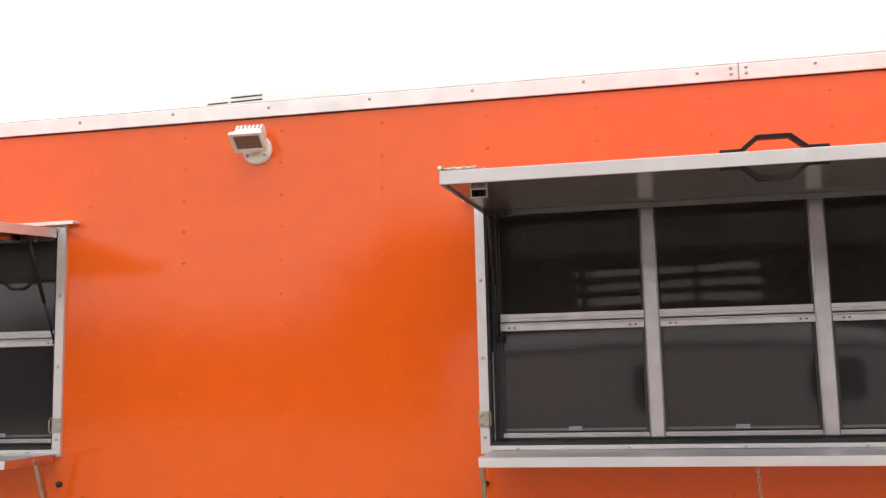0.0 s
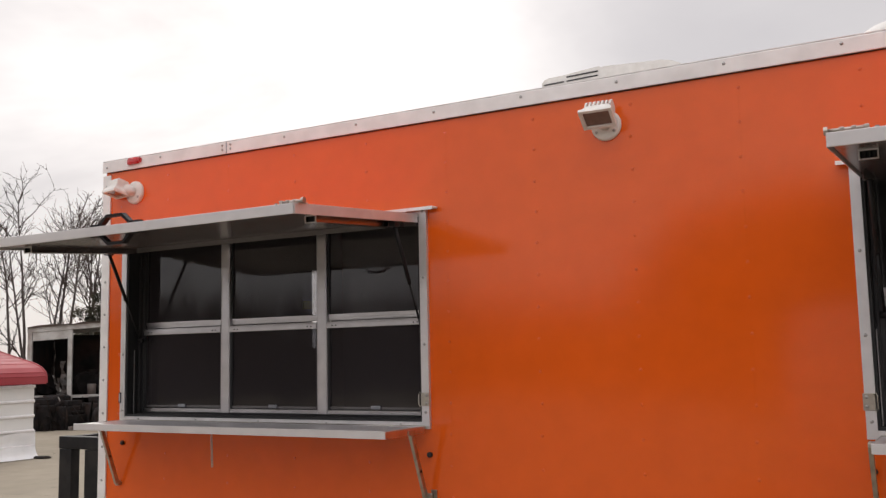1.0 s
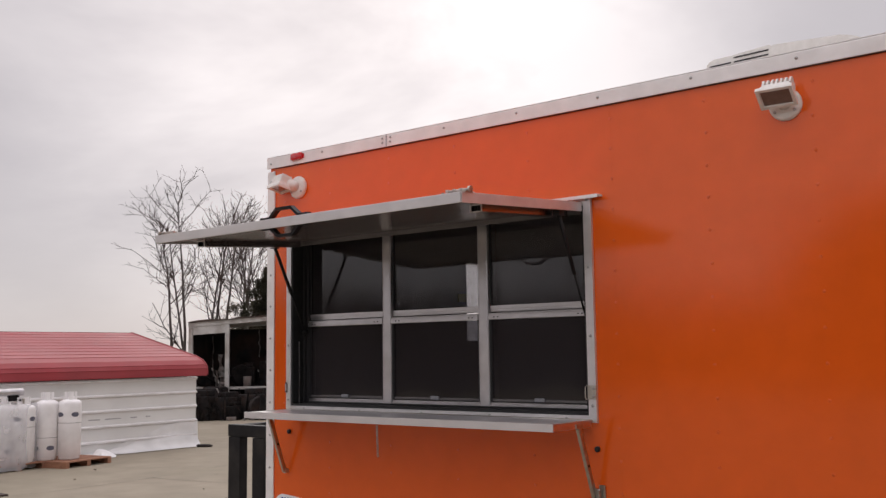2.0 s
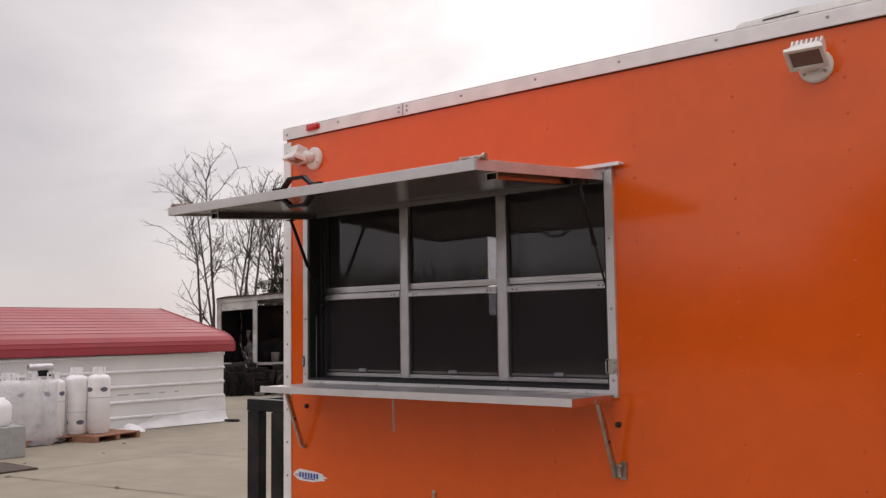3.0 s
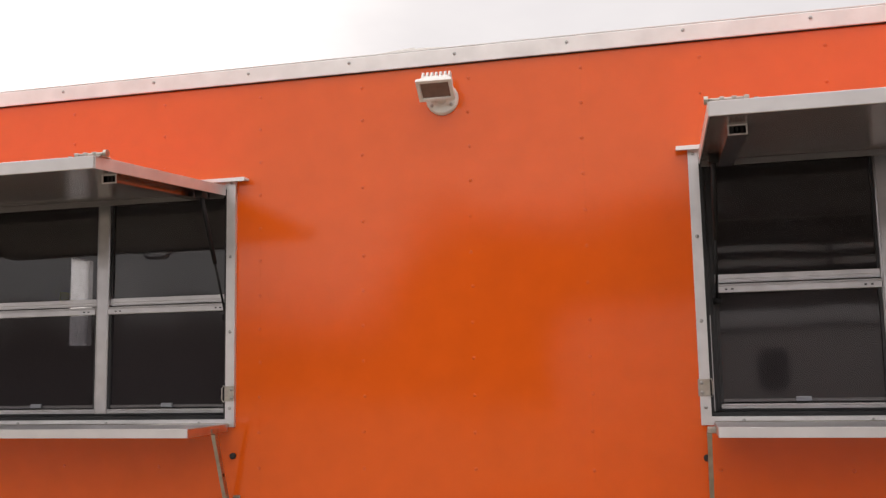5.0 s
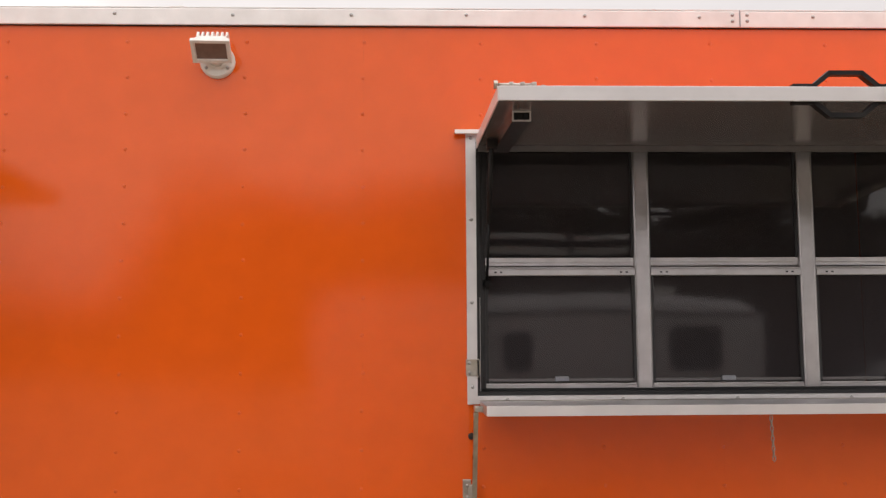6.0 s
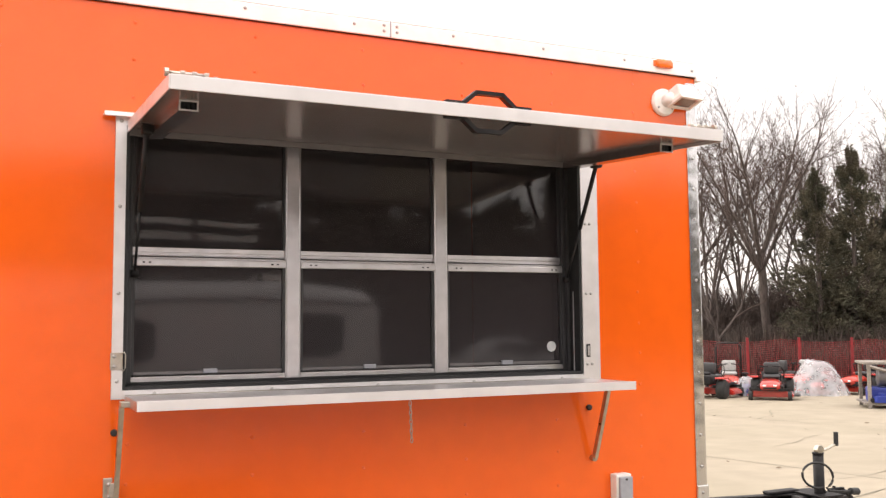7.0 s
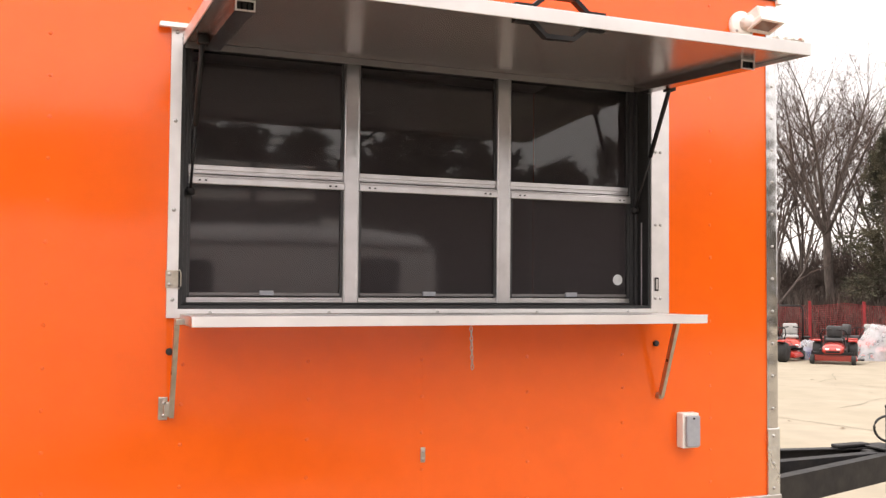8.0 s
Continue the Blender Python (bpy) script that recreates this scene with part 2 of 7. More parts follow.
STICKER = material("sticker_vinyl", (0.80, 0.80, 0.82), rough=0.35, vary=0.03, scale=40)
PINK_INK = material("pink_ink", (0.72, 0.35, 0.35), rough=0.4, vary=0.05, scale=40)
GREY_DISC = material("frosted_disc", (0.55, 0.56, 0.56), rough=0.6, vary=0.05, scale=40)
CONCRETE = material("concrete_yard", (0.312, 0.270, 0.206), rough=0.85, vary=0.08, scale=2.2, bump=0.003, bump_scale=14,
                    stain=(0.254, 0.224, 0.163), stain_scale=0.35, stain_amount=0.55, specular=0.3)
JOINT = material("concrete_joint", (0.215, 0.195, 0.145), rough=0.9, vary=0.15, scale=5)
RED_ROOF = material("red_roof_steel", (0.33, 0.042, 0.050), rough=0.5, specular=0.35, vary=0.08, scale=1.5, stain=(0.33, 0.075, 0.08), stain_scale=0.8, stain_amount=0.4, spread=0.04)
WHITE_SIDING = material("white_siding_steel", (0.77, 0.765, 0.745), rough=0.45, vary=0.05, scale=1.2, stain=(0.66, 0.65, 0.63), stain_scale=0.9, stain_amount=0.4)
CYLINDER = material("white_cylinder_paint", (0.92, 0.90, 0.90), rough=0.4, vary=0.05, scale=5, stain=(0.6, 0.58, 0.56), stain_scale=4, stain_amount=0.3)
LABEL_INK = material("dark_label", (0.12, 0.12, 0.16), rough=0.5, vary=0.2, scale=40)
DUST_SHEET = material("plastic_sheeting", (0.80, 0.795, 0.79), rough=0.35, vary=0.05, scale=3, stain=(0.62, 0.61, 0.60), stain_scale=2.5, stain_amount=0.5)
FAINT_INK = material("faded_stencil", (0.44, 0.43, 0.43), rough=0.6, vary=0.3, scale=30)
WRAP = material("plastic_wrap", (0.93, 0.92, 0.92), rough=0.5, vary=0.02, scale=5)
PALLET = material("pallet_wood", (0.31, 0.145, 0.085), rough=0.8, vary=0.2, scale=9, stretch=(1, 6, 6), spread=0.12)
TORN = material("torn_pale_lining", (0.20, 0.185, 0.175), rough=0.7, vary=0.3, scale=4, stain=(0.12, 0.07, 0.05), stain_scale=3, stain_amount=0.7)
RUST_SKIN = material("rusted_sheet", (0.075, 0.048, 0.038), rough=0.85, vary=0.3, scale=3, stain=(0.16, 0.13, 0.11), stain_scale=2, stain_amount=0.4)
RUST_WHITE = material("weathered_white_steel", (0.52, 0.51, 0.49), rough=0.6, vary=0.1, scale=3, stain=(0.16, 0.09, 0.06), stain_scale=2.3, stain_amount=0.85)
# near-black with brown blotches, for the shed's inside and the trailer's floor
DARK_INSIDE = material("dark_panel", (0.022, 0.02, 0.02), specular=0.2, rough=0.9, vary=0.3, scale=2, stain=(0.09, 0.05, 0.04), stain_scale=1.5, stain_amount=0.5)
JUNK = material("black_scrap", (0.018, 0.016, 0.0165), rough=0.85, vary=0.5, scale=5, spread=0.6, specular=0.2, stain=(0.05, 0.03, 0.022), stain_scale=4, stain_amount=0.5)
TYRE = material("tyre_rubber", (0.02, 0.02, 0.02), rough=0.8, vary=0.25, scale=20, bump=0.002, bump_scale=60)
MOWER_RED = material("mower_paint", (0.50, 0.035, 0.025), rough=0.32, vary=0.05, scale=8, coat=0.8, spread=0.1)
MOWER_ORANGE = material("mower_orange_paint", (0.50, 0.036, 0.018), rough=0.3, vary=0.05, scale=8, coat=0.4)
SEAT_BLACK = material("seat_vinyl", (0.03, 0.03, 0.032), rough=0.5, vary=0.15, scale=15, bump=0.001, bump_scale=60)
SEAT_GREY = material("grey_seat_vinyl", (0.36, 0.36, 0.35), rough=0.5, vary=0.1, scale=15)
FENCE_RED = material("red_fence_mesh", (0.25, 0.016, 0.02), rough=0.6, vary=0.2, scale=4)
FENCE_POST = material("red_fence_post", (0.24, 0.012, 0.016), rough=0.5, vary=0.15, scale=4)
BLUE_CRATE = material("blue_plastic", (0.02, 0.04, 0.26), rough=0.4, vary=0.1, scale=8)
OLD_WOOD = material("grey_timber", (0.26, 0.23, 0.20), rough=0.85, vary=0.2, scale=7, stretch=(1, 5, 5), spread=0.12)
CARDBOARD = material("cardboard", (0.62, 0.52, 0.38), rough=0.8, vary=0.1, scale=5, spread=0.1)
BARK = material("grey_bark", (0.105, 0.082, 0.072), rough=0.9, vary=0.3, scale=3, stretch=(4, 4, 1), bump=0.02, bump_scale=10, spread=0.15)
TWIG = material("brown_twigs", (0.085, 0.058, 0.048), rough=0.9, vary=0.3, scale=2, spread=0.2)
NEEDLE = material("cedar_foliage", (0.072, 0.070, 0.043), rough=0.8, vary=0.4, scale=1.8, stain=(0.14, 0.10, 0.065), stain_scale=0.9, stain_amount=0.5, spread=0.2)
BRUSH = material("dry_brush", (0.062, 0.043, 0.034), rough=0.95, vary=0.35, scale=0.9, stain=(0.03, 0.027, 0.024), stain_scale=0.4, stain_amount=0.6)
WHITE_CAR = material("white_car_paint", (0.65, 0.64, 0.65), rough=0.25, vary=0.03, scale=3, coat=0.6)
SILVER_CAR = material("grey_car_paint", (0.34, 0.335, 0.34), rough=0.25, vary=0.03, scale=3, coat=0.6)
CAR_GLASS = material("dark_car_glass", (0.015, 0.016, 0.018), rough=0.08, vary=0.05, scale=3)


# ------------------------------------------------------------ mesh helpers
def place(ob, parent):
    ob.parent = parent
    return ob


def part(name, bm, mat, parent, label="", smooth=False):
    """Links a bmesh as one mesh object under a thing or a part."""
    me = bpy.data.meshes.new(name)
    bmesh.ops.recalc_face_normals(bm, faces=bm.faces)
    bm.to_mesh(me)
    bm.free()
    me.materials.append(mat)
    if smooth:
        for p in me.polygons:
            p.use_smooth = True
    ob = new(name, me)
    if parent is not None:
        ob.parent = parent
    if label:
        ob["label"] = label
    return ob


def box(bm, lo, hi, bevel=0.0, m=None):
    """A box from corner to corner, with bevelled edges, into bm."""
    vs = [bm.verts.new((x, y, z)) for x in (lo[0], hi[0]) for y in (lo[1], hi[1]) for z in (lo[2], hi[2])]
    fs = [bm.faces.new([vs[k] for k in q]) for q in ((0, 1, 3, 2), (4, 6, 7, 5), (0, 4, 5, 1), (2, 3, 7, 6), (0, 2, 6, 4), (1, 5, 7, 3))]
    if bevel > 0:
        es = list({e for f in fs for e in f.edges})
        done = bmesh.ops.bevel(bm, geom=es, offset=bevel, segments=2, profile=0.5, affect="EDGES")
        vs = list({v for f in done["faces"] for v in f.verts} | {v for v in vs if v.is_valid})
    if m is not None:
        for v in vs:
            if v.is_valid:
                v.co = m @ v.co
    return vs


def rod(bm, a, b, r0, r1=None, sides=8, caps=True):
    """A tapered round bar from a to b."""
    a, b = Vector(a), Vector(b)
    r1 = r0 if r1 is None else r1
    w = (b - a).normalized()
    u = w.orthogonal().normalized()
    v = w.cross(u)
    ring = []
    for c, r in ((a, r0), (b, r1)):
        ring.append([bm.verts.new(c + (u * math.cos(k * math.tau / sides) + v * math.sin(k * math.tau / sides)) * r) for k in range(sides)])
    for k in range(sides):
        bm.faces.new((ring[0][k], ring[0][(k + 1) % sides], ring[1][(k + 1) % sides], ring[1][k]))
    if caps:
        bm.faces.new(ring[0][::-1])
        bm.faces.new(ring[1])


def tube(bm, pts, r, sides=8):
    """A round bar along a bent line."""
    pts = [Vector(p) for p in pts]
    rings = []
    for k, p in enumerate(pts):
        d = (pts[min(k + 1, len(pts) - 1)] - pts[max(k - 1, 0)]).normalized()
        ref = Vector((0, 0, 1)) if abs(d.z) < 0.9 else Vector((1, 0, 0))
        u = d.cross(ref).normalized()
        v = d.cross(u)
        rings.append([bm.verts.new(p + (u * math.cos(j * math.tau / sides) + v * math.sin(j * math.tau / sides)) * r) for j in range(sides)])
    for a, b in zip(rings, rings[1:]):
        for j in range(sides):
            bm.faces.new((a[j], a[(j + 1) % sides], b[(j + 1) % sides], b[j]))
    bm.faces.new(rings[0][::-1])
    bm.faces.new(rings[-1])


def lathe(bm, profile, centre=(0, 0, 0), sides=20, axis="z"):
    """Turns a profile of (radius, height) round an upright axis, or round x or y."""
    c = Vector(centre)
    rings = []
    for r, h in profile:
        ring = []
        for k in range(sides):
            a = k * math.tau / sides
            p = Vector((r * math.cos(a), r * math.sin(a), h))
            if axis == "y":
                p = Vector((p.x, p.z, p.y))
            if axis == "x":
                p = Vector((p.z, p.x, p.y))
            ring.append(bm.verts.new(c + p))
        rings.append(ring)
    for a, b in zip(rings, rings[1:]):
        for k in range(sides):
            bm.faces.new((a[k], a[(k + 1) % sides], b[(k + 1) % sides], b[k]))
    bm.faces.new(rings[0])
    bm.faces.new(rings[-1][::-1])


def prism(bm, outline, y0, y1):
    """An outline of (x, z) points pushed through from y0 to y1."""
    a = [bm.verts.new((x, y0, z)) for x, z in outline]
    b = [bm.verts.new((x, y1, z)) for x, z in outline]
    n = len(a)
    bm.faces.new(a)
    bm.faces.new(b[::-1])
    for k in range(n):
        bm.faces.new((a[k], b[k], b[(k + 1) % n], a[(k + 1) % n]))


def sheet(bm, x0, x1, z0, z1, y0, y1, holes=()):
    """An upright sheet between y0 and y1 with square holes (x0, x1, z0, z1) cut through it."""
    xs = sorted({x0, x1, *[min(max(h[k], x0), x1) for h in holes for k in (0, 1)]})
    zs = sorted({z0, z1, *[min(max(h[k], z0), z1) for h in holes for k in (2, 3)]})

    def solid(i, j):
        if not (0 <= i < len(xs) - 1 and 0 <= j < len(zs) - 1):
            return False
        x, z = (xs[i] + xs[i + 1]) / 2, (zs[j] + zs[j + 1]) / 2
        return not any(h[0] < x < h[1] and h[2] < z < h[3] for h in holes)

    grid = {}

    def v(i, j, y):
        if (i, j, y) not in grid:
            grid[i, j, y] = bm.verts.new((xs[i], y, zs[j]))
        return grid[i, j, y]

    for i in range(len(xs) - 1):
        for j in range(len(zs) - 1):
            if not solid(i, j):
                continue
            c = ((i, j), (i + 1, j), (i + 1, j + 1), (i, j + 1))
            bm.faces.new([v(*p, y0) for p in c])
            bm.faces.new([v(*p, y1) for p in c][::-1])
            for (p, q), (di, dj) in zip(((c[0], c[1]), (c[1], c[2]), (c[2], c[3]), (c[3], c[0])), ((0, -1), (1, 0), (0, 1), (-1, 0))):
                if not solid(i + di, j + dj):
                    bm.faces.new((v(*p, y0), v(*p, y1), v(*q, y1), v(*q, y0)))


def bent(x, y):
    """The height of the yard, which falls away gently, more so past the trailer's front."""
    r = math.hypot(x, y + 3.2)
    k = max(0.0, min(1.0, (x + 5.0) / 13.0))
    k = k * k * (3 - 2 * k)
    return -0.05 - (0.0085 + 0.0055 * k) * max(0.0, min(r, 60.0) - 3.0)


def thing(name, label, category, at=(0, 0, 0), turn=0.0, group=""):
    ob = new(name)
    ob.matrix_world = pose(*at, 0, 0, turn)
    ob.empty_display_size = 0.2
    return tagged(ob, label, category, group)


def piece(name, mesh, parent, at, turn=(0, 0, 0)):
    """One of many alike pieces, on shared mesh data."""
    ob = new(name, mesh)
    ob.parent = parent
    ob.matrix_basis = pose(*at, *turn)
    return ob


def shape(name, mat, bm, smooth=True):
    me = bpy.data.meshes.new(name)
    bmesh.ops.recalc_face_normals(bm, faces=bm.faces)
    bm.to_mesh(me)
    bm.free()
    me.materials.append(mat)
    for p in me.polygons:
        p.use_smooth = smooth
    return me


# ------------------------------------------------------------ concession trailer
REAR, FRONT, WIDE = -3.715, 2.375, 2.13      # ends along x and width along y; the serving side is y = 0
SKIN_LOW, SKIN_TOP = 0.634, 2.66
OPEN_LOW, OPEN_TOP, OPEN_WIDE = 1.387, 2.255, 1.765
OPENINGS = (-3.523, -0.020)                  # the left edge of each serving opening
STUD = 0.4064

trailer = thing("concession_trailer", "orange concession trailer with aluminium trim and two open serving windows", "trailer", (0, 0, 0))
holes = [(ox, ox + OPEN_WIDE, OPEN_LOW, OPEN_TOP) for ox in OPENINGS]

# outer skin in sheets four feet wide, on an inner core
edges = [REAR + 0.012, -2.8448, -1.6256, -0.4064, 0.8128, 2.0320, FRONT - 0.01]
panels = []
for a, b in zip(edges, edges[1:]):
    bm = bmesh.new()
    sheet(bm, a + 0.00006, b - 0.00006, SKIN_LOW - 0.04, SKIN_TOP, 0.0, 0.003, holes)
    panels.append(part("side_panel", bm, ORANGE, trailer, "glossy orange painted side sheet with rivets"))
bm = bmesh.new()
sheet(bm, REAR + 0.012, FRONT - 0.012, SKIN_LOW - 0.04, SKIN_TOP + 0.02, 0.0032, 0.06, holes)
part("wall_core", bm, ORANGE, trailer)
bm = bmesh.new()
sheet(bm, REAR + 0.0665, FRONT - 0.0665, SKIN_LOW + 0.081, SKIN_TOP + 0.005, 0.0605, 0.09, holes)
part("inner_lining", bm, INTERIOR, trailer)
bm = bmesh.new()
sheet(bm, REAR + 0.0665, FRONT - 0.0665, SKIN_LOW + 0.081, SKIN_TOP + 0.005, WIDE - 0.056, WIDE - 0.0505)
part("inner_lining", bm, INTERIOR, trailer)
bm = bmesh.new()
sheet(bm, REAR + 0.012, FRONT - 0.012, SKIN_LOW - 0.04, SKIN_TOP + 0.02, WIDE - 0.05, WIDE)
part("far_wall", bm, ORANGE, trailer)
bm = bmesh.new()
box(bm, (FRONT - 0.062, 0.0905, SKIN_LOW - 0.04), (FRONT - 0.012, WIDE - 0.051, SKIN_TOP + 0.02))
part("front_wall", bm, ALU_SHEET, trailer)
# rear wall, with a small window covered by frosted film
bm = bmesh.new()
rx0, rx1, ry0, ry1 = REAR + 0.012, REAR + 0.062, 0.0905, WIDE - 0.051
for (y0, y1, z0, z1) in ((ry0, 1.715, SKIN_LOW - 0.04, SKIN_TOP + 0.02), (1.94, ry1, SKIN_LOW - 0.04, SKIN_TOP + 0.02), (1.715, 1.94, SKIN_LOW - 0.04, 1.73), (1.715, 1.94, 2.26, SKIN_TOP + 0.02)):
    box(bm, (rx0, y0, z0), (rx1, y1, z1))
part("rear_wall", bm, WHITE_TRIM, trailer)
bm = bmesh.new()
for (y0, y1, z0, z1) in ((ry0 + 0.001, 1.715, SKIN_LOW + 0.081, SKIN_TOP + 0.005), (1.94, ry1 - 0.006, SKIN_LOW + 0.081, SKIN_TOP + 0.005), (1.715, 1.94, SKIN_LOW + 0.081, 1.73), (1.715, 1.94, 2.26, SKIN_TOP + 0.005)):
    box(bm, (rx1 + 0.0005, y0, z0), (rx1 + 0.004, y1, z1))
part("inner_lining", bm, INTERIOR, trailer)
bm = bmesh.new()
box(bm, (rx0 + 0.02, 1.7155, 1.7305), (rx0 + 0.024, 1.9395, 2.2595))
part("film_pane", bm, FILM, trailer, "small rear window covered with crinkled film")
bm = bmesh.new()
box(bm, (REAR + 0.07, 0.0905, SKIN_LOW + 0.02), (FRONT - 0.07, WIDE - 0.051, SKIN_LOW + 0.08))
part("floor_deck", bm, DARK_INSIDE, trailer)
bm = bmesh.new()
n_across = 8
rows = []
for k in range(n_across + 1):
    y = 0.004 + (WIDE - 0.008) * k / n_across
    crown = 0.035 * math.sin(math.pi * k / n_across)
    rows.append([bm.verts.new((x, y, 2.690 + crown + dz)) for x in (REAR + 0.006, FRONT - 0.006) for dz in (-0.03, 0)])
for a, b in zip(rows, rows[1:]):
    for q in ((1, 3), (0, 2)):
        bm.faces.new((a[q[0]], a[q[1]], b[q[1]], b[q[0]]))
for a, b in zip(rows, rows[1:]):
    for q in ((0, 1), (2, 3)):
        bm.faces.new((a[q[0]], a[q[1]], b[q[1]], b[q[0]]))
bm.faces.new((rows[0][0], rows[0][1], rows[0][3], rows[0][2]))
bm.faces.new((rows[-1][0], rows[-1][1], rows[-1][3], rows[-1][2]))
roof = part("roof", bm, WHITE_TRIM, trailer, "white sheet metal roof")

# roof edge trim in three lengths, with joint cover plates
trim_ends = [REAR - 0.004, -2.846, 0.916, FRONT + 0.004]
trims = []
for a, b in zip(trim_ends, trim_ends[1:]):
    bm = bmesh.new()
    outline = [(-0.014, 2.6655), (-0.010, 2.6635), (-0.010, 2.668), (-0.0005, 2.668), (-0.0005, 2.7175), (0.04, 2.7195), (0.04, 2.724), (-0.006, 2.724), (-0.012, 2.7225), (-0.014, 2.7185)]
    rings = [[bm.verts.new((x, y, z)) for y, z in outline] for x in (a + 0.0012, b - 0.0012)]
    n = len(outline)
    for k in range(n):
        bm.faces.new((rings[0][k], rings[0][(k + 1) % n], rings[1][(k + 1) % n], rings[1][k]))
    bm.faces.new(rings[0][::-1])
    bm.faces.new(rings[1])
    trims.append(part("roof_trim", bm, WHITE_TRIM, trailer, "white aluminium roof edge trim with screws"))
bm = bmesh.new()
box(bm, (REAR - 0.004, -0.0125, 2.7243), (FRONT + 0.004, 0.012, 2.7275))
part("roof_seal", bm, WHITE_TRIM, trailer, "pale sealant bead along the roof edge")
# black strip that paints the shadow line along the trim's lower edge
bm = bmesh.new()
box(bm, (REAR + 0.0525, -0.0095, 2.6618), (FRONT - 0.0125, -0.0004, 2.6634))
part("trim_seal", bm, BLACK_RUBBER, trailer, "thin dark strip painting the shadow line under the roof trim")
bm = bmesh.new()
box(bm, (FRONT - 0.012, -0.019, 2.646), (FRONT + 0.012, 0.03, 2.731), 0.003)
part("corner_cap", bm, WHITE_TRIM, trailer)

bm = bmesh.new()
lathe(bm, [(0.0065, 0.0), (0.0065, -0.0015), (0.0048, -0.0042), (0.0015, -0.0052)], sides=8, axis="y")
SCREW_MESH = shape("screw", SCREW, bm)
bm = bmesh.new()
lathe(bm, [(0.0060, 0.0), (0.0052, -0.0008), (0.0032, -0.0016), (0.001, -0.0018)], sides=10, axis="y")
RIVET_MESH = shape("rivet", RIVET, bm)


def trim_of(x):
    return trims[0] if x < -2.846 else trims[1] if x < 0.916 else trims[2]


for k in range(-8, 6):
    x = k * STUD - 0.045 + random.uniform(-0.006, 0.006)
    if abs(x + 2.846) > 0.06 and abs(x - 0.916) > 0.06:
        piece("screw", SCREW_MESH, trim_of(x), (x, -0.0138, 2.700 + random.uniform(-0.003, 0.003)))
for x in (-2.846, 0.916):
    bm = bmesh.new()
    box(bm, (x - 0.0022, -0.0165, 2.664), (x + 0.0022, -0.0142, 2.725), 0.0006)
    joint = part("trim_joint", bm, GREY_BOX, trailer)
    for dx in (-0.026, 0.026):
        for z in (2.686, 2.708):
            piece("screw", SCREW_MESH, joint, (x + dx, -0.0138, z))
for x in (REAR + 0.03, FRONT - 0.035):
    for z in (2.69, ):
        piece("screw", SCREW_MESH, trim_of(x), (x, -0.0138, z))

# rivets along the studs, five inches apart
for k in range(-9, 6):
    x = k * STUD
    if x < REAR + 0.1:
        continue
    for j in range(16):
        z = 2.606 - j * 0.1268 + random.uniform(-0.003, 0.003)
        if any(h[0] - 0.08 < x < h[1] + 0.08 and h[2] - 0.06 < z < h[3] + 0.05 for h in holes) or z < 0.66:
            continue
        owner = panels[max(i for i in range(6) if edges[i] <= x + 0.02)]
        piece("rivet", RIVET_MESH, owner, (x + random.uniform(-0.003, 0.003), 0.0, z), (0, random.uniform(0, 360), 0))
for z in (2.47, 2.21, 1.95, 1.70, 1.40, 1.12, 0.85):
    piece("rivet", RIVET_MESH, panels[0], (REAR + 0.13, 0.0, z))

# bottom edge rail
bm = bmesh.new()
box(bm, (REAR, -0.012, 0.575), (FRONT, -0.0005, 0.634), 0.003)
part("bottom_rail", bm, ALU, trailer, "mill aluminium bottom rail")
# rear corner post
bm = bmesh.new()
prism(bm, [(REAR - 0.004, 0.57), (REAR + 0.052, 0.57), (REAR + 0.052, 2.648), (REAR - 0.004, 2.648)], -0.008, -0.0005)
box(bm, (REAR - 0.004, -0.0004, 0.57), (REAR + 0.011, 0.12, 2.648))
rear_post = part("corner_post", bm, WHITE_TRIM, trailer, "white aluminium corner post with screws")
for j in range(12):
    piece("screw", SCREW_MESH, rear_post, (REAR + 0.026, -0.008, 0.72 + j * 0.17))
# polished front corner, plain above and tread plate below
bm = bmesh.new()
turn = [(FRONT - 0.066, -0.004), (FRONT - 0.052, -0.0065), (FRONT - 0.036, -0.0075), (FRONT - 0.024, -0.0065), (FRONT - 0.014, -0.0035), (FRONT - 0.006, 0.002), (FRONT - 0.001, 0.010), (FRONT + 0.003, 0.022), (FRONT + 0.004, 0.04), (FRONT + 0.004, 0.16)]
zs = [0.885 + (2.636 - 0.885) * k / 24 for k in range(25)]
grid = [[bm.verts.new((x, y, z)) for x, y in turn] for z in zs]
for a, b in zip(grid, grid[1:]):
    for k in range(len(turn) - 1):
        bm.faces.new((a[k], a[k + 1], b[k + 1], b[k]))
ends = (grid[0], grid[-1])
for row in ends:
    back = [bm.verts.new((q.co.x - 0.003, q.co.y + 0.003, q.co.z)) for q in row]
    for q in range(len(turn) - 1):
        bm.faces.new((row[q], row[q + 1], back[q + 1], back[q]))
front_post = part("corner_post", bm, POLISHED, trailer, "mirror polished front corner post with screws")
for j in range(13):
    piece("screw", SCREW_MESH, front_post, (FRONT - 0.04, -0.008, 0.98 + j * 0.132))
bm = bmesh.new()
box(bm, (FRONT - 0.067, -0.011, 0.575), (FRONT - 0.008, -0.001, 0.90), 0.003)
box(bm, (FRONT - 0.0075, 0.006, 0.575), (FRONT + 0.0065, WIDE, 0.90))
guard = part("stone_guard", bm, DIAMOND, trailer, "bright tread plate stone guard")
for z in (0.66, 0.76, 0.87):
    piece("screw", SCREW_MESH, guard, (FRONT - 0.04, -0.0112, z))


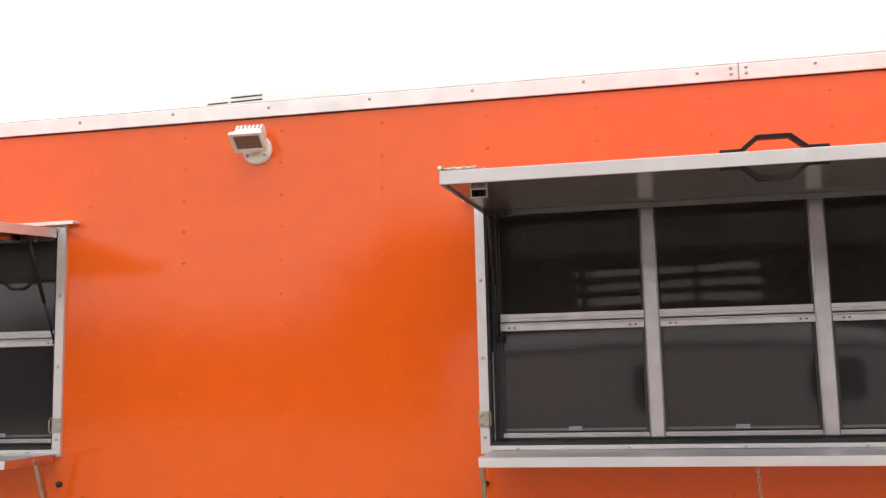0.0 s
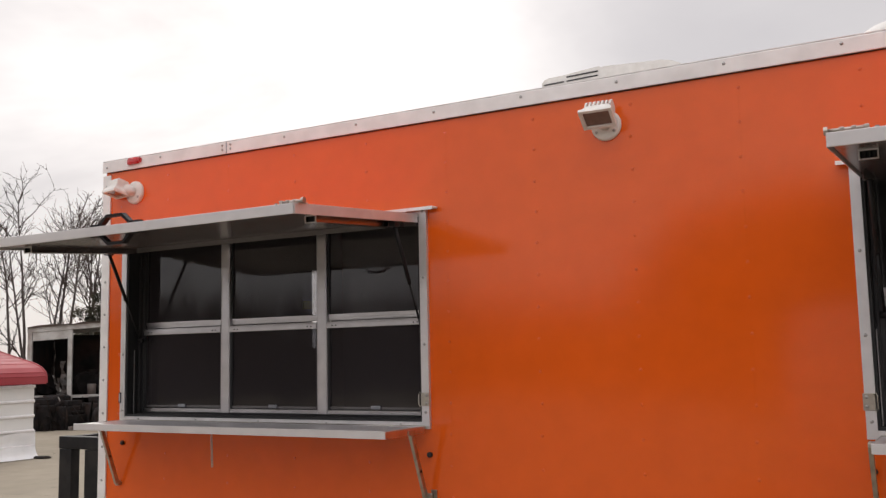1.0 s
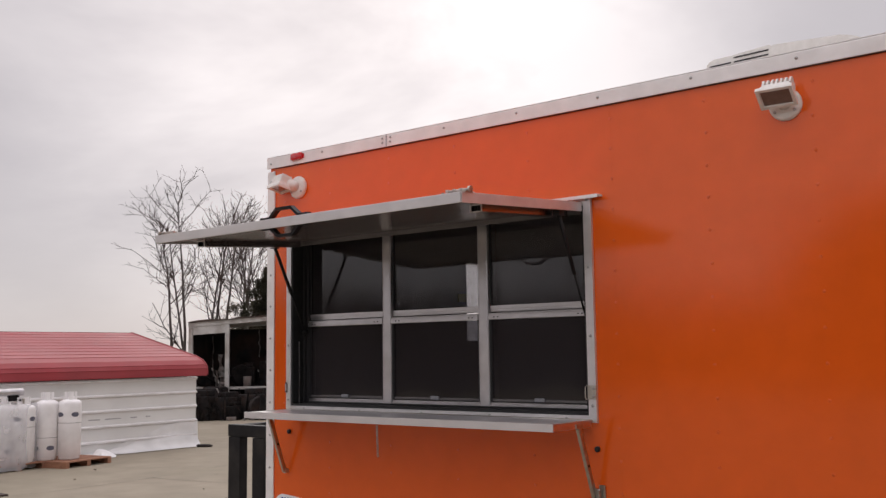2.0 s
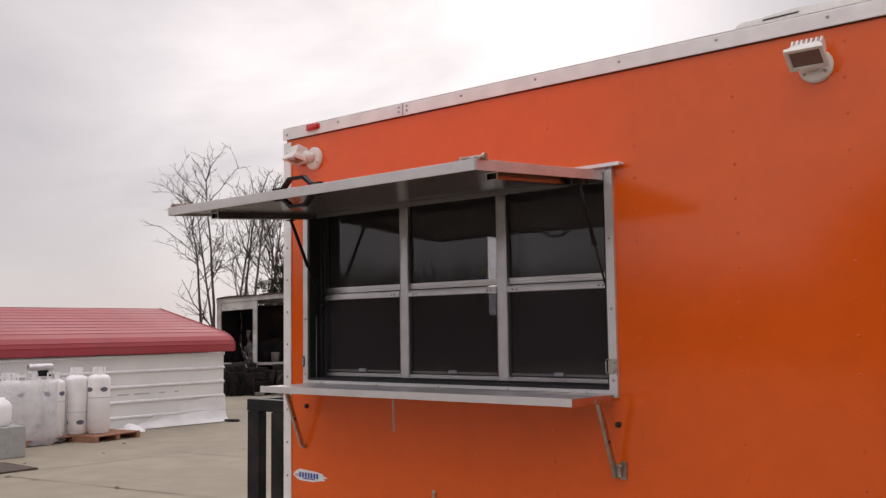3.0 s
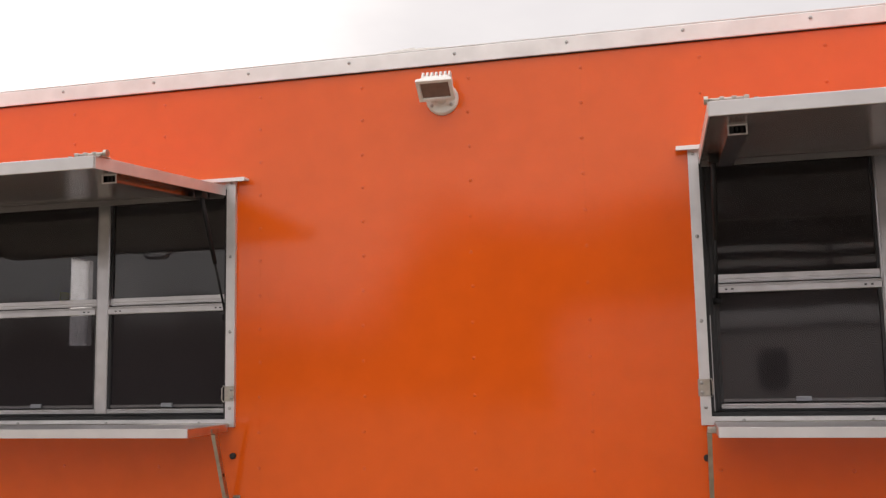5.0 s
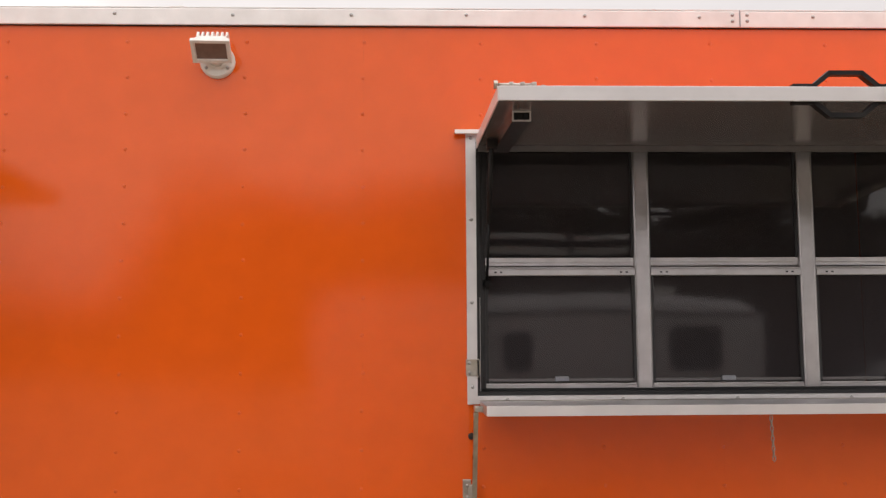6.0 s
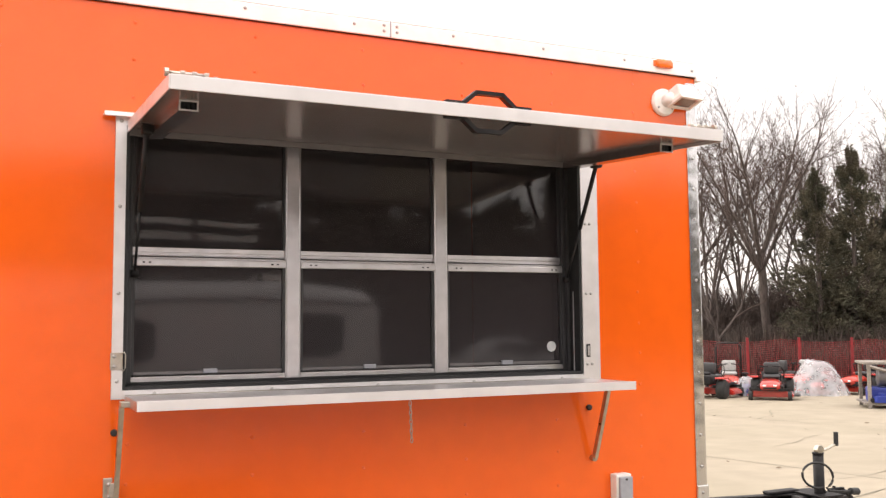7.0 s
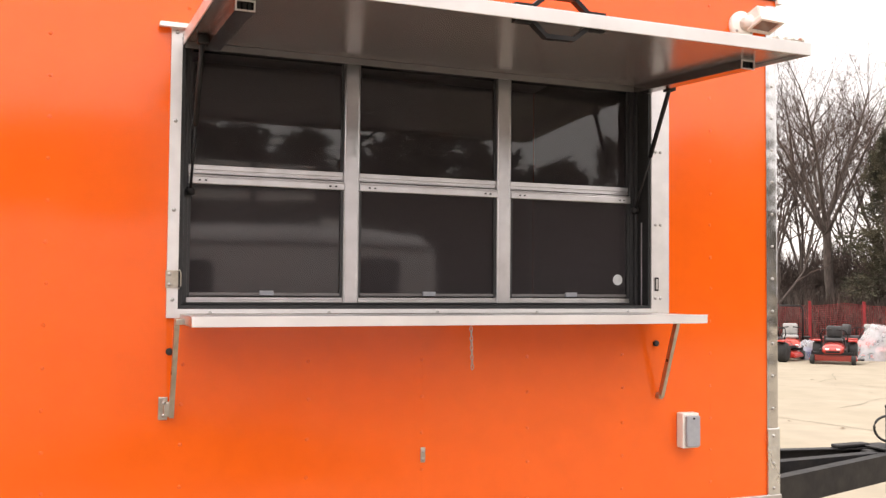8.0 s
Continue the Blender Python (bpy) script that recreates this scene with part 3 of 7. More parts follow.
# marker lamps on the roof edge
def marker(x, mat, label):
    bm = bmesh.new()
    box(bm, (x - 0.040, -0.030, 2.684), (x + 0.040, -0.0145, 2.722), 0.007)
    lamp = part("marker_lamp", bm, mat, trailer, label, True)
    bm = bmesh.new()
    box(bm, (x - 0.052, -0.0195, 2.690), (x + 0.052, -0.0143, 2.716), 0.003)
    part("lamp_base", bm, mat, lamp)


marker(-3.478, RED_LENS, "small red marker lamp")
marker(2.183, AMBER_LENS, "small amber marker lamp")


# floodlights: round wall base, short thick neck, head with fins or a smooth back
def floodlight(x, z, swing, tip, rise, out, turned, finned):
    bm = bmesh.new()
    lathe(bm, [(0.060, 0.0), (0.060, -0.010), (0.054, -0.018), (0.034, -0.022), (0.004, -0.022)], (x, -0.0005, z), 32, "y")
    base = part("floodlight", bm, WHITE_PLASTIC, trailer, "white floodlight on a round base", False)
    hub = Euler((0, 0, radians(swing))).to_matrix().to_4x4() @ Vector((0, -out, 0))
    way = Euler((0, 0, radians(turned))).to_matrix().to_4x4()
    m = Matrix.Translation((x + hub.x, hub.y - 0.015, z + rise)) @ way @ Euler((radians(tip), 0, 0)).to_matrix().to_4x4()
    bm = bmesh.new()
    tube(bm, [(x, -0.018, z + 0.002), (x, -0.036, z + 0.004), m @ Vector((0, 0.03, -0.012)), m @ Vector((0, 0.0, -0.006))], 0.026, 14)
    part("neck", bm, WHITE_PLASTIC, base, smooth=True)
    # the head's own axes: -y ahead through the lens, z up
    back = [(-0.052, -0.030), (0.052, -0.030), (0.052, 0.034), (-0.052, 0.034)]
    face = [(-0.065, -0.044), (0.065, -0.044), (0.065, 0.046), (-0.065, 0.046)]
    deep_y = 0.020 if finned else 0.046
    bm = bmesh.new()
    rings = [[bm.verts.new(m @ Vector((px, y, pz))) for px, pz in ring] for ring, y in ((back, deep_y), (back, 0.004), (face, -0.016), (face, -0.030))]
    inner = [bm.verts.new(m @ Vector((px * 0.82, -0.030, pz * 0.76))) for px, pz in face]
    deep = [bm.verts.new(m @ Vector((px * 0.78, -0.022, pz * 0.72))) for px, pz in face]
    seq = rings + [inner, deep]
    for a, b in zip(seq, seq[1:]):
        for k in range(4):
            bm.faces.new((a[k], a[(k + 1) % 4], b[(k + 1) % 4], b[k]))
    bm.faces.new(rings[0][::-1])
    bmesh.ops.bevel(bm, geom=[e for e in bm.edges if all(v in rings[0] or v in rings[1] for v in e.verts)], offset=0.004, segments=2, affect="EDGES")
    head = part("lamp_head", bm, WHITE_PLASTIC, base)
    bm = bmesh.new()
    bm.faces.new([bm.verts.new(m @ Vector((px * 0.785, -0.0225, pz * 0.725))) for px, pz in face])
    part("lens", bm, LENS, head, "dull reddish glass lens")
    for k in range(7 if finned else 0):
        bm = bmesh.new()
        px = -0.0486 + 0.0162 * k
        prof = ((0.0205, -0.026), (0.0205, 0.030), (0.046, 0.030), (0.056, 0.022), (0.056, -0.016), (0.046, -0.026))
        a = [bm.verts.new(m @ Vector((px - 0.0034, y, pz))) for y, pz in prof]
        b = [bm.verts.new(m @ Vector((px + 0.0034, y, pz))) for y, pz in prof]
        n = len(prof)
        bm.faces.new(a)
        bm.faces.new(b[::-1])
        for j in range(n):
            bm.faces.new((a[j], b[j], b[(j + 1) % n], a[(j + 1) % n]))
        part("fin", bm, WHITE_PLASTIC, head)
    for dx in (-0.036, 0.036):
        piece("screw", SCREW_MESH, base, (x + dx, -0.0205, z - 0.026))


floodlight(-0.908, 2.535, -6, 52, 0.030, 0.058, 2, True)
floodlight(-3.480, 2.537, -62, 74, 0.018, 0.088, -14, False)
floodlight(2.186, 2.537, 60, 70, 0.016, 0.080, 6, False)


# ---- serving windows
def serving_window(ox, right_strip, tag_disc):
    """The frame round one opening, with three sliding units set back in it. ox: the opening's left edge."""
    x1 = ox + OPEN_WIDE
    bm = bmesh.new()
    sheet(bm, ox - 0.034, x1 + right_strip, OPEN_LOW - 0.028, OPEN_TOP + 0.034, -0.016, -0.0005, [(ox, x1, OPEN_LOW, OPEN_TOP)])
    bmesh.ops.bevel(bm, geom=[e for e in bm.edges if all(v.co.y < -0.01 for v in e.verts) and e.is_manifold and abs(e.calc_face_angle(0)) > 1], offset=0.002, segments=1, affect="EDGES")
    win = part("serving_window", bm, FRAME_ALU, trailer, "aluminium serving window with three sliding units")
    for j in range(4):
        z = OPEN_LOW + 0.03 + 0.283 * j
        piece("screw", SCREW_MESH, win, (ox - 0.017, -0.0158, z))
        piece("screw", SCREW_MESH, win, (x1 + 0.018, -0.0158, z + 0.01))
        if right_strip > 0.05:
            piece("screw", SCREW_MESH, win, (x1 + 0.040, -0.0158, z + 0.01))
    for j in range(5):
        piece("screw", SCREW_MESH, win, (ox + 0.1 + 0.39 * j, -0.0158, OPEN_LOW - 0.013))
    # black rubber lining of the reveal
    bm = bmesh.new()
    sheet(bm, ox + 0.0005, x1 - 0.0005, OPEN_LOW + 0.0005, OPEN_TOP - 0.0005, -0.009, 0.128, [(ox + 0.010, x1 - 0.010, OPEN_LOW + 0.012, OPEN_TOP - 0.012)])
    part("rubber_lining", bm, BLACK_RUBBER, win, "black rubber reveal lining")
    # zinc latch plate on the strip next to the other window, keeper slot on the outer strip
    inner, outer = (ox - 0.019, x1 + 0.022) if right_strip > 0.05 else (x1 + 0.019, ox - 0.031)
    way = 1 if inner < outer else -1
    z = OPEN_LOW + 0.094
    bm = bmesh.new()
    box(bm, (inner - 0.020, -0.0205, z - 0.028), (inner + 0.019, -0.0163, z + 0.028), 0.0015)
    plate = part("latch_plate", bm, ZINC, win, "bright zinc latch plate")
    for dz in (-0.016, 0.016):
        piece("screw", SCREW_MESH, plate, (inner - way * 0.008, -0.0205, z + dz))
    bm = bmesh.new()
    tube(bm, [(inner + way * 0.016, -0.021, z + 0.024), (inner + way * 0.022, -0.026, z + 0.030), (inner + way * 0.026, -0.028, z + 0.020), (inner + way * 0.026, -0.028, z - 0.020), (inner + way * 0.022, -0.026, z - 0.030), (inner + way * 0.016, -0.021, z - 0.024)], 0.0022, 6)
    part("latch_wire", bm, ZINC, plate, smooth=True)
    bm = bmesh.new()
    box(bm, (outer - 0.0085, -0.0195, z - 0.026), (outer + 0.0085, -0.0163, z + 0.026), 0.001)
    slot = part("keeper_slot", bm, BLACK_STEEL, win, "small dark keeper slot")
    bm = bmesh.new()
    box(bm, (outer - 0.0045, -0.0205, z - 0.020), (outer + 0.0045, -0.0197, z + 0.020))
    part("keeper_plate", bm, ALU, slot, "pale keeper plate")
    # drip cap above
    bm = bmesh.new()
    prism(bm, [(ox - 0.072, 2.283), (x1 + 0.085, 2.283), (x1 + 0.085, 2.290), (ox - 0.072, 2.290)], -0.042, -0.0004)
    box(bm, (ox - 0.072, -0.045, 2.276), (x1 + 0.085, -0.0421, 2.290))
    part("drip_cap", bm, WHITE_TRIM, win, "white drip cap over the opening")
    # mullions and side stiles
    unit = OPEN_WIDE / 3
    low, top = OPEN_LOW + 0.0125, OPEN_TOP - 0.0125
    for k in (1, 2):
        bm = bmesh.new()
        x = ox + unit * k + 0.003
        outline = [(-0.028, 0.078), (-0.024, 0.074), (-0.021, 0.077), (0.021, 0.077), (0.024, 0.074), (0.028, 0.078), (0.028, 0.105), (-0.028, 0.105)]
        rings = [[bm.verts.new((x + px, py, z)) for px, py in outline] for z in (low, top)]
        n = len(outline)
        for j in range(n):
            bm.faces.new((rings[0][j], rings[0][(j + 1) % n], rings[1][(j + 1) % n], rings[1][j]))
        bm.faces.new(rings[0][::-1])
        bm.faces.new(rings[1])
        part("mullion", bm, ALU, win, "aluminium mullion between the units")
    for x, s in ((ox + 0.0105, 1), (x1 - 0.0105, -1)):
        bm = bmesh.new()
        box(bm, (min(x, x + s * 0.026), 0.078, low), (max(x, x + s * 0.026), 0.104, top), 0.002)
        box(bm, (min(x, x + s * 0.012), 0.060, low), (max(x, x + s * 0.012), 0.0778, top), 0.002)
        part("side_stile", bm, DARK_TRIM, win, "dark satin side stile")
        # bead down the reveal beside the strut's foot
        bm = bmesh.new()
        box(bm, (min(x, x + s * 0.004), 0.032, low), (max(x, x + s * 0.004), 0.036, 1.72), 0.001)
        part("jamb_bead", bm, ALU, win, "thin aluminium bead in the reveal")
    bm = bmesh.new()
    box(bm, (ox + 0.0105, 0.070, low), (x1 - 0.0105, 0.106, 1.4065), 0.002)
    part("sill_seal", bm, BLACK_RUBBER, win, "black rubber sill seal")
    for k in range(3):
        a = ox + unit * k + (0.037 if k == 0 else 0.0315)
        b = ox + unit * (k + 1) - (0.037 if k == 2 else 0.0255)
        # fixed unit frame: grooved sill and meeting rail
        bm = bmesh.new()
        box(bm, (a, 0.080, 1.4068), (b, 0.104, 1.4140), 0.001)
        box(bm, (a, 0.085, 1.4142), (b, 0.104, 1.4168))
        box(bm, (a, 0.082, 1.4170), (b, 0.104, 1.4235), 0.001)
        part("unit_sill", bm, ALU, win, "grooved aluminium sill")
        bm = bmesh.new()
        box(bm, (a, 0.072, 1.797), (b, 0.092, 1.8195), 0.002)
        box(bm, (a, 0.0755, 1.8225), (b, 0.092, 1.8265), 0.0008)
        box(bm, (a, 0.0800, 1.8197), (b, 0.091, 1.8223))
        rail = part("meeting_rail", bm, ALU, win, "aluminium meeting rail")
        for px in (a + 0.035, a + 0.055, b - 0.05, b - 0.03):
            bm = bmesh.new()
            box(bm, (px - 0.004, 0.0705, 1.806), (px + 0.004, 0.0719, 1.811))
            part("rail_slot", bm, BLACK_RUBBER, rail)
        bm = bmesh.new()
        box(bm, (a, 0.093, 1.832), (b, 0.104, 1.8365), 0.001)
        box(bm, (a, 0.0950, 1.8367), (b, 0.103, 1.8448))
        box(bm, (a, 0.0905, 1.845), (b, 0.103, 1.861), 0.001)
        part("upper_sash_rail", bm, ALU, win)
        bm = bmesh.new()
        box(bm, (a, 0.088, 1.4285), (b, 0.101, 1.4395), 0.001)
        part("lower_sash_rail", bm, DULL_ALU, win, "dull aluminium sash rail")
        bm = bmesh.new()
        box(bm, ((a + b) / 2 - 0.024, 0.078, 1.430), ((a + b) / 2 + 0.024, 0.0875, 1.4465), 0.002)
        part("sash_latch", bm, GREY_BOX, win, "small grey sash latch")
        for x, s in ((a, 1), (b, -1)):
            bm = bmesh.new()
            box(bm, (min(x, x + s * 0.009), 0.083, 1.424), (max(x, x + s * 0.009), 0.100, 1.7965))
            box(bm, (min(x, x + s * 0.007), 0.093, 1.8615), (max(x, x + s * 0.007), 0.103, top))
            part("sash_stile", bm, DARK_TRIM, win)
        for z0, z1, y, mat in ((1.4395, 1.7965, 0.0925, SCREEN_GLASS), (1.8615, top, 0.0985, GLASS)):
            bm = bmesh.new()
            bm.faces.new([bm.verts.new(p) for p in ((a, y, z0), (b, y, z0), (b, y, z1), (a, y, z1))])
            pane = part("pane", bm, mat, win, "dark tinted glass pane")
            if pane.data.polygons[0].normal.y > 0:
                pane.data.flip_normals()
            pane.visible_shadow = False
    if tag_disc:
        bm = bmesh.new()
        lathe(bm, [(0.021, 0.0), (0.021, -0.001)], (x1 - 0.085, 0.0905, 1.497), 24, "y")
        part("round_label", bm, GREY_DISC, win, "round pale label on the glass")
    return win


def awning(ox, droop, pull):
    """The serving door held open above the window, with its channels, handles, latch and struts."""
    x0, x1 = ox + 0.004, ox + OPEN_WIDE - 0.004
    hinge, reach, drop = Vector((0, -0.018, 2.262)), 0.845, radians(droop)
    m = Matrix.Translation(hinge) @ Euler((drop, 0, 0)).to_matrix().to_4x4()

    def at(x, d, z):
        return m @ Vector((x, -d, z))

    def block(lo, hi, bevel=0.0):
        bm = bmesh.new()
        box(bm, lo, hi, bevel, m)
        return bm

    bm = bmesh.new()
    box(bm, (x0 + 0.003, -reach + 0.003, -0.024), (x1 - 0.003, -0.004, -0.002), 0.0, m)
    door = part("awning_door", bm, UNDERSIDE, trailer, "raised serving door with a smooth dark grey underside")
    bm = bmesh.new()
    box(bm, (x0 + 0.001, -reach + 0.001, -0.0018), (x1 - 0.001, -0.002, 0.001), 0.0, m)
    part("outer_skin", bm, ORANGE, door, "orange outer skin")
    part("front_lip", block((x0, -reach - 0.003, -0.034), (x1, -reach + 0.0028, 0.004), 0.0015), LIP_ALU, door, "bright aluminium front lip")
    for x in (x0 - 0.003, x1 - 0.001):
        part("side_lip", block((x, -reach + 0.003, -0.034), (x + 0.004, -0.004, 0.004), 0.001), FRAME_ALU, door)
    part("hinge_rail", block((x0 + 0.004, -0.014, -0.0445), (x1 - 0.004, -0.0045, -0.0242), 0.001), DULL_ALU, door, "dull aluminium hinge rail")
    # box channels along both sides, open at the front end
    for x, s in ((x0 + 0.055, 1), (x1 - 0.100, 1)):
        bm = bmesh.new()
        y0, y1 = -0.650, -0.035
        for lo, hi in (((x, y0, -0.052), (x + 0.050, y1, -0.0495)), ((x, y0, -0.0494), (x + 0.0025, y1, -0.0243)), ((x + 0.0475, y0, -0.0494), (x + 0.050, y1, -0.0243))):
            box(bm, lo, hi, 0.0, m)
        channel = part("side_channel", bm, ALU_SHEET, door, "aluminium box channel")
        bm = bmesh.new()
        for lo, hi in (((x - 0.001, -0.0535), (x + 0.051, -0.0495)), ((x - 0.001, -0.0285), (x + 0.051, -0.0245)), ((x - 0.001, -0.0494), (x + 0.003, -0.0286)), ((x + 0.047, -0.0494), (x + 0.051, -0.0286))):
            box(bm, (lo[0], y0 - 0.004, lo[1]), (hi[0], y0 - 0.0003, hi[1]), 0.0, m)
        part("channel_rim", bm, LIP_ALU, channel, "bright cut end of the channel")
        # black blocks stand for the shade inside the channel's open end
        bm = bmesh.new()
        for j in range(3):
            box(bm, (x + 0.006 + 0.014 * j, y0 + 0.010, -0.049), (x + 0.016 + 0.014 * j, y0 + 0.05, -0.028), 0.002, m)
        box(bm, (x + 0.003, y0 + 0.03, -0.049), (x + 0.047, y0 + 0.06, -0.0245), 0.0, m)
        part("channel_plug", bm, BLACK_RUBBER, channel, "black blocks painting the shade inside the open channel")
    # the same pull handle above and below the front lip
    hx = ox + pull
    for side, z0 in ((1, 0.002), (-1, -0.026)):
        hump = [(-0.136, 0.006), (-0.085, 0.006), (-0.042, 0.041), (0.042, 0.041), (0.085, 0.006), (0.136, 0.006)]
        bm = bmesh.new()
        for (ax, az), (bx, bz) in zip(hump, hump[1:]):
            d = Vector((bx - ax, 0, bz - az)).normalized()
            nrm = Vector((-d.z, 0, d.x)) * 0.006
            pts = [Vector((ax, 0, az)) - d * 0.003, Vector((bx, 0, bz)) + d * 0.003]
            ring = []
            for p in pts:
                ring.append([bm.verts.new(at(hx + q.x, reach - 0.022 - dy, z0 + side * q.z)) for q, dy in ((p + nrm, -0.012), (p + nrm, 0.012), (p - nrm, 0.012), (p - nrm, -0.012))])
            for k in range(4):
                bm.faces.new((ring[0][k], ring[0][(k + 1) % 4], ring[1][(k + 1) % 4], ring[1][k]))
            bm.faces.new(ring[0][::-1])
            bm.faces.new(ring[1])
        part("handle", bm, BLACK_STEEL, door, "black steel pull handle")
    # barrel latches at the front corners
    for lx, w in ((x0 - 0.002, 1), (x1 + (0.020 if ox < -1 else -0.012), -1)):
        bm = bmesh.new()
        xs = sorted((lx + w * 0.012, lx + w * 0.135))
        box(bm, (xs[0], -reach + 0.02, 0.0042), (xs[1], -reach + 0.075, 0.007), 0.001, m)
        latch = part("barrel_latch", bm, ZINC, door, "bright zinc barrel latch")
        bm = bmesh.new()
        rod(bm, at(lx, reach - 0.03, 0.012), at(lx + w * 0.10, reach - 0.03, 0.012), 0.0055)
        for q in (0.03, 0.06, 0.09):
            box(bm, (min(lx + w * q, lx + w * (q + 0.012)), -reach + 0.022, 0.0072), (max(lx + w * q, lx + w * (q + 0.012)), -reach + 0.038, 0.019), 0.001, m)
        part("latch_bolt", bm, ZINC, latch, smooth=True)
        bm = bmesh.new()
        lathe(bm, [(0.011, -0.006), (0.011, 0.004)], at(lx - w * 0.002, reach - 0.03, 0.013), 12, "x")
        part("latch_ring", bm, ZINC, latch)
        bm = bmesh.new()
        rod(bm, at(lx + w * 0.12, reach - 0.03, 0.004), at(lx + w * 0.12, reach - 0.03, 0.012), 0.006)
        part("latch_stud", bm, ZINC, latch)
    # gas struts down to the jambs
    for xa, xb in ((ox + 0.042, ox + 0.040), (ox + OPEN_WIDE - 0.026, ox + OPEN_WIDE - 0.032)):
        up, down = at(xa, 0.155, -0.044), Vector((xb, 0.050, 1.768))
        bm = bmesh.new()
        mid = up.lerp(down, 0.55)
        rod(bm, up, mid, 0.0085, 0.0085, 10)
        rod(bm, mid, down, 0.0045, 0.0045, 8)
        lathe(bm, [(0.004, -0.014), (0.013, -0.012), (0.013, 0.012), (0.004, 0.014)], down, 10, "x")
        box(bm, (up.x - 0.016, up.y - 0.02, up.z - 0.012), (up.x + 0.016, up.y + 0.02, up.z + 0.016), 0.003)
        part("gas_strut", bm, BLACK_STEEL, door, "black gas strut", True)
    return door


def shelf(ox, bracket_left, bracket_right):
    """The fold-down serving shelf with its braces and chain."""
    x0, x1 = ox + 0.008, ox + OPEN_WIDE + 0.018
    bm = bmesh.new()
    box(bm, (x0, -0.327, 1.362), (x1, -0.034, 1.3705))
    ledge = part("serving_shelf", bm, FRAME_ALU, trailer, "folding aluminium serving shelf")
    bm = bmesh.new()
    box(bm, (x0 - 0.002, -0.331, 1.343), (x1 + 0.002, -0.3275, 1.374), 0.0012)
    part("shelf_lip", bm, LIP_ALU, ledge, "pale shelf front lip")
    for x in (x0 - 0.002, x1 - 0.001):
        bm = bmesh.new()
        box(bm, (x, -0.327, 1.343), (x + 0.003, -0.034, 1.3715))
        part("shelf_end", bm, ALU, ledge)
    bm = bmesh.new()
    rod(bm, (x0, -0.026, 1.366), (x1, -0.026, 1.366), 0.0075, sides=10)
    part("shelf_hinge", bm, ZINC, ledge, smooth=True)
    front = bracket_left
    for side, xt, xw, has in ((-1, ox - (0.014 if front else 0.032), ox - (0.014 if front else 0.037), bracket_left), (1, ox + OPEN_WIDE + (0.033 if front else 0.018), ox + OPEN_WIDE + (0.039 if front else 0.021), bracket_right)):
        bm = bmesh.new()
        a, b = Vector((xt, -0.135, 1.345)), Vector((xw, -0.022, 1.052))
        d = (b - a).normalized()
        u = Vector((1, 0, 0))
        v = d.cross(u).normalized()
        ring = [[bm.verts.new(p + u * su * 0.007 + v * sv * 0.011) for su, sv in ((-1, -1), (1, -1), (1, 1), (-1, 1))] for p in (a, b)]
        for k in range(4):
            bm.faces.new((ring[0][k], ring[0][(k + 1) % 4], ring[1][(k + 1) % 4], ring[1][k]))
        bm.faces.new(ring[0][::-1])
        bm.faces.new(ring[1])
        brace = part("brace", bm, ZINC, ledge, "folding zinc brace bar")
        for f in (0.04, 0.52, 0.94):
            bm = bmesh.new()
            p = a.lerp(b, f)
            lathe(bm, [(0.006, -0.008), (0.006, 0.008)], p, 10, "x")
            part("brace_bolt", bm, BLACK_STEEL if f == 0.52 else SCREW, brace)
        bm = bmesh.new()
        c0, c1 = (xt - 0.006, xt + 0.024) if side < 0 else (xt - 0.024, xt + 0.006)
        box(bm, (c0, -0.160, 1.3435), (c1, -0.110, 1.3615), 0.002)
        part("brace_clip", bm, ZINC, ledge)
        bm = bmesh.new()
        if has:
            sx = xw + side * 0.024
            box(bm, (sx - 0.014, -0.008, 1.040), (sx + 0.014, -0.0005, 1.112), 0.003)
            box(bm, (xw - 0.004 if side > 0 else sx, -0.03, 1.052), (sx if side > 0 else xw + 0.004, -0.0085, 1.098), 0.003)
            plate = part("wall_bracket", bm, ZINC, ledge, "zinc wall bracket with two screws")
            for z in (1.057, 1.095):
                piece("screw", SCREW_MESH, plate, (sx, -0.031, z))
        else:
            lathe(bm, [(0.012, -0.0005), (0.012, -0.024)], (xw, 0, 1.052), 12, "y")
            part("wall_bracket", bm, ZINC, ledge, "small zinc wall stud")
        # rubber bumper on the wall
        bm = bmesh.new()
        lathe(bm, [(0.0115, -0.0004), (0.0115, -0.010), (0.009, -0.013), (0.002, -0.014)], (ox - 0.021 if side < 0 else ox + OPEN_WIDE + 0.028, 0, 1.253), 14, "y")
        part("rubber_bumper", bm, BLACK_RUBBER, ledge, "round black rubber bumper")
    # hanging keeper chain
    cx = ox + 0.877
    for k in range(9):
        bm = bmesh.new()
        z = 1.330 - k * 0.0150
        pts = []
        for j in range(9):
            t = j * math.tau / 8
            p = (0.0044 * math.cos(t), 0.0100 * math.sin(t))
            pts.append((cx + p[0] + 0.0006 * k, -0.318, z + p[1]) if k % 2 == 0 else (cx + 0.0006 * k, -0.318 + p[0], z + p[1]))
        tube(bm, pts, 0.0017, 5)
        part("chain_link", bm, ZINC, ledge, smooth=True)
    # catch on the wall below, for the folded shelf
    bm = bmesh.new()
    box(bm, (ox + 0.826, -0.007, 0.855), (ox + 0.844, -0.0005, 0.907), 0.003)
    catch = part("shelf_catch", bm, ZINC, ledge, "zinc shelf catch")
    for z in (0.866, 0.893):
        piece("screw", SCREW_MESH, catch, (ox + 0.835, -0.007, z))


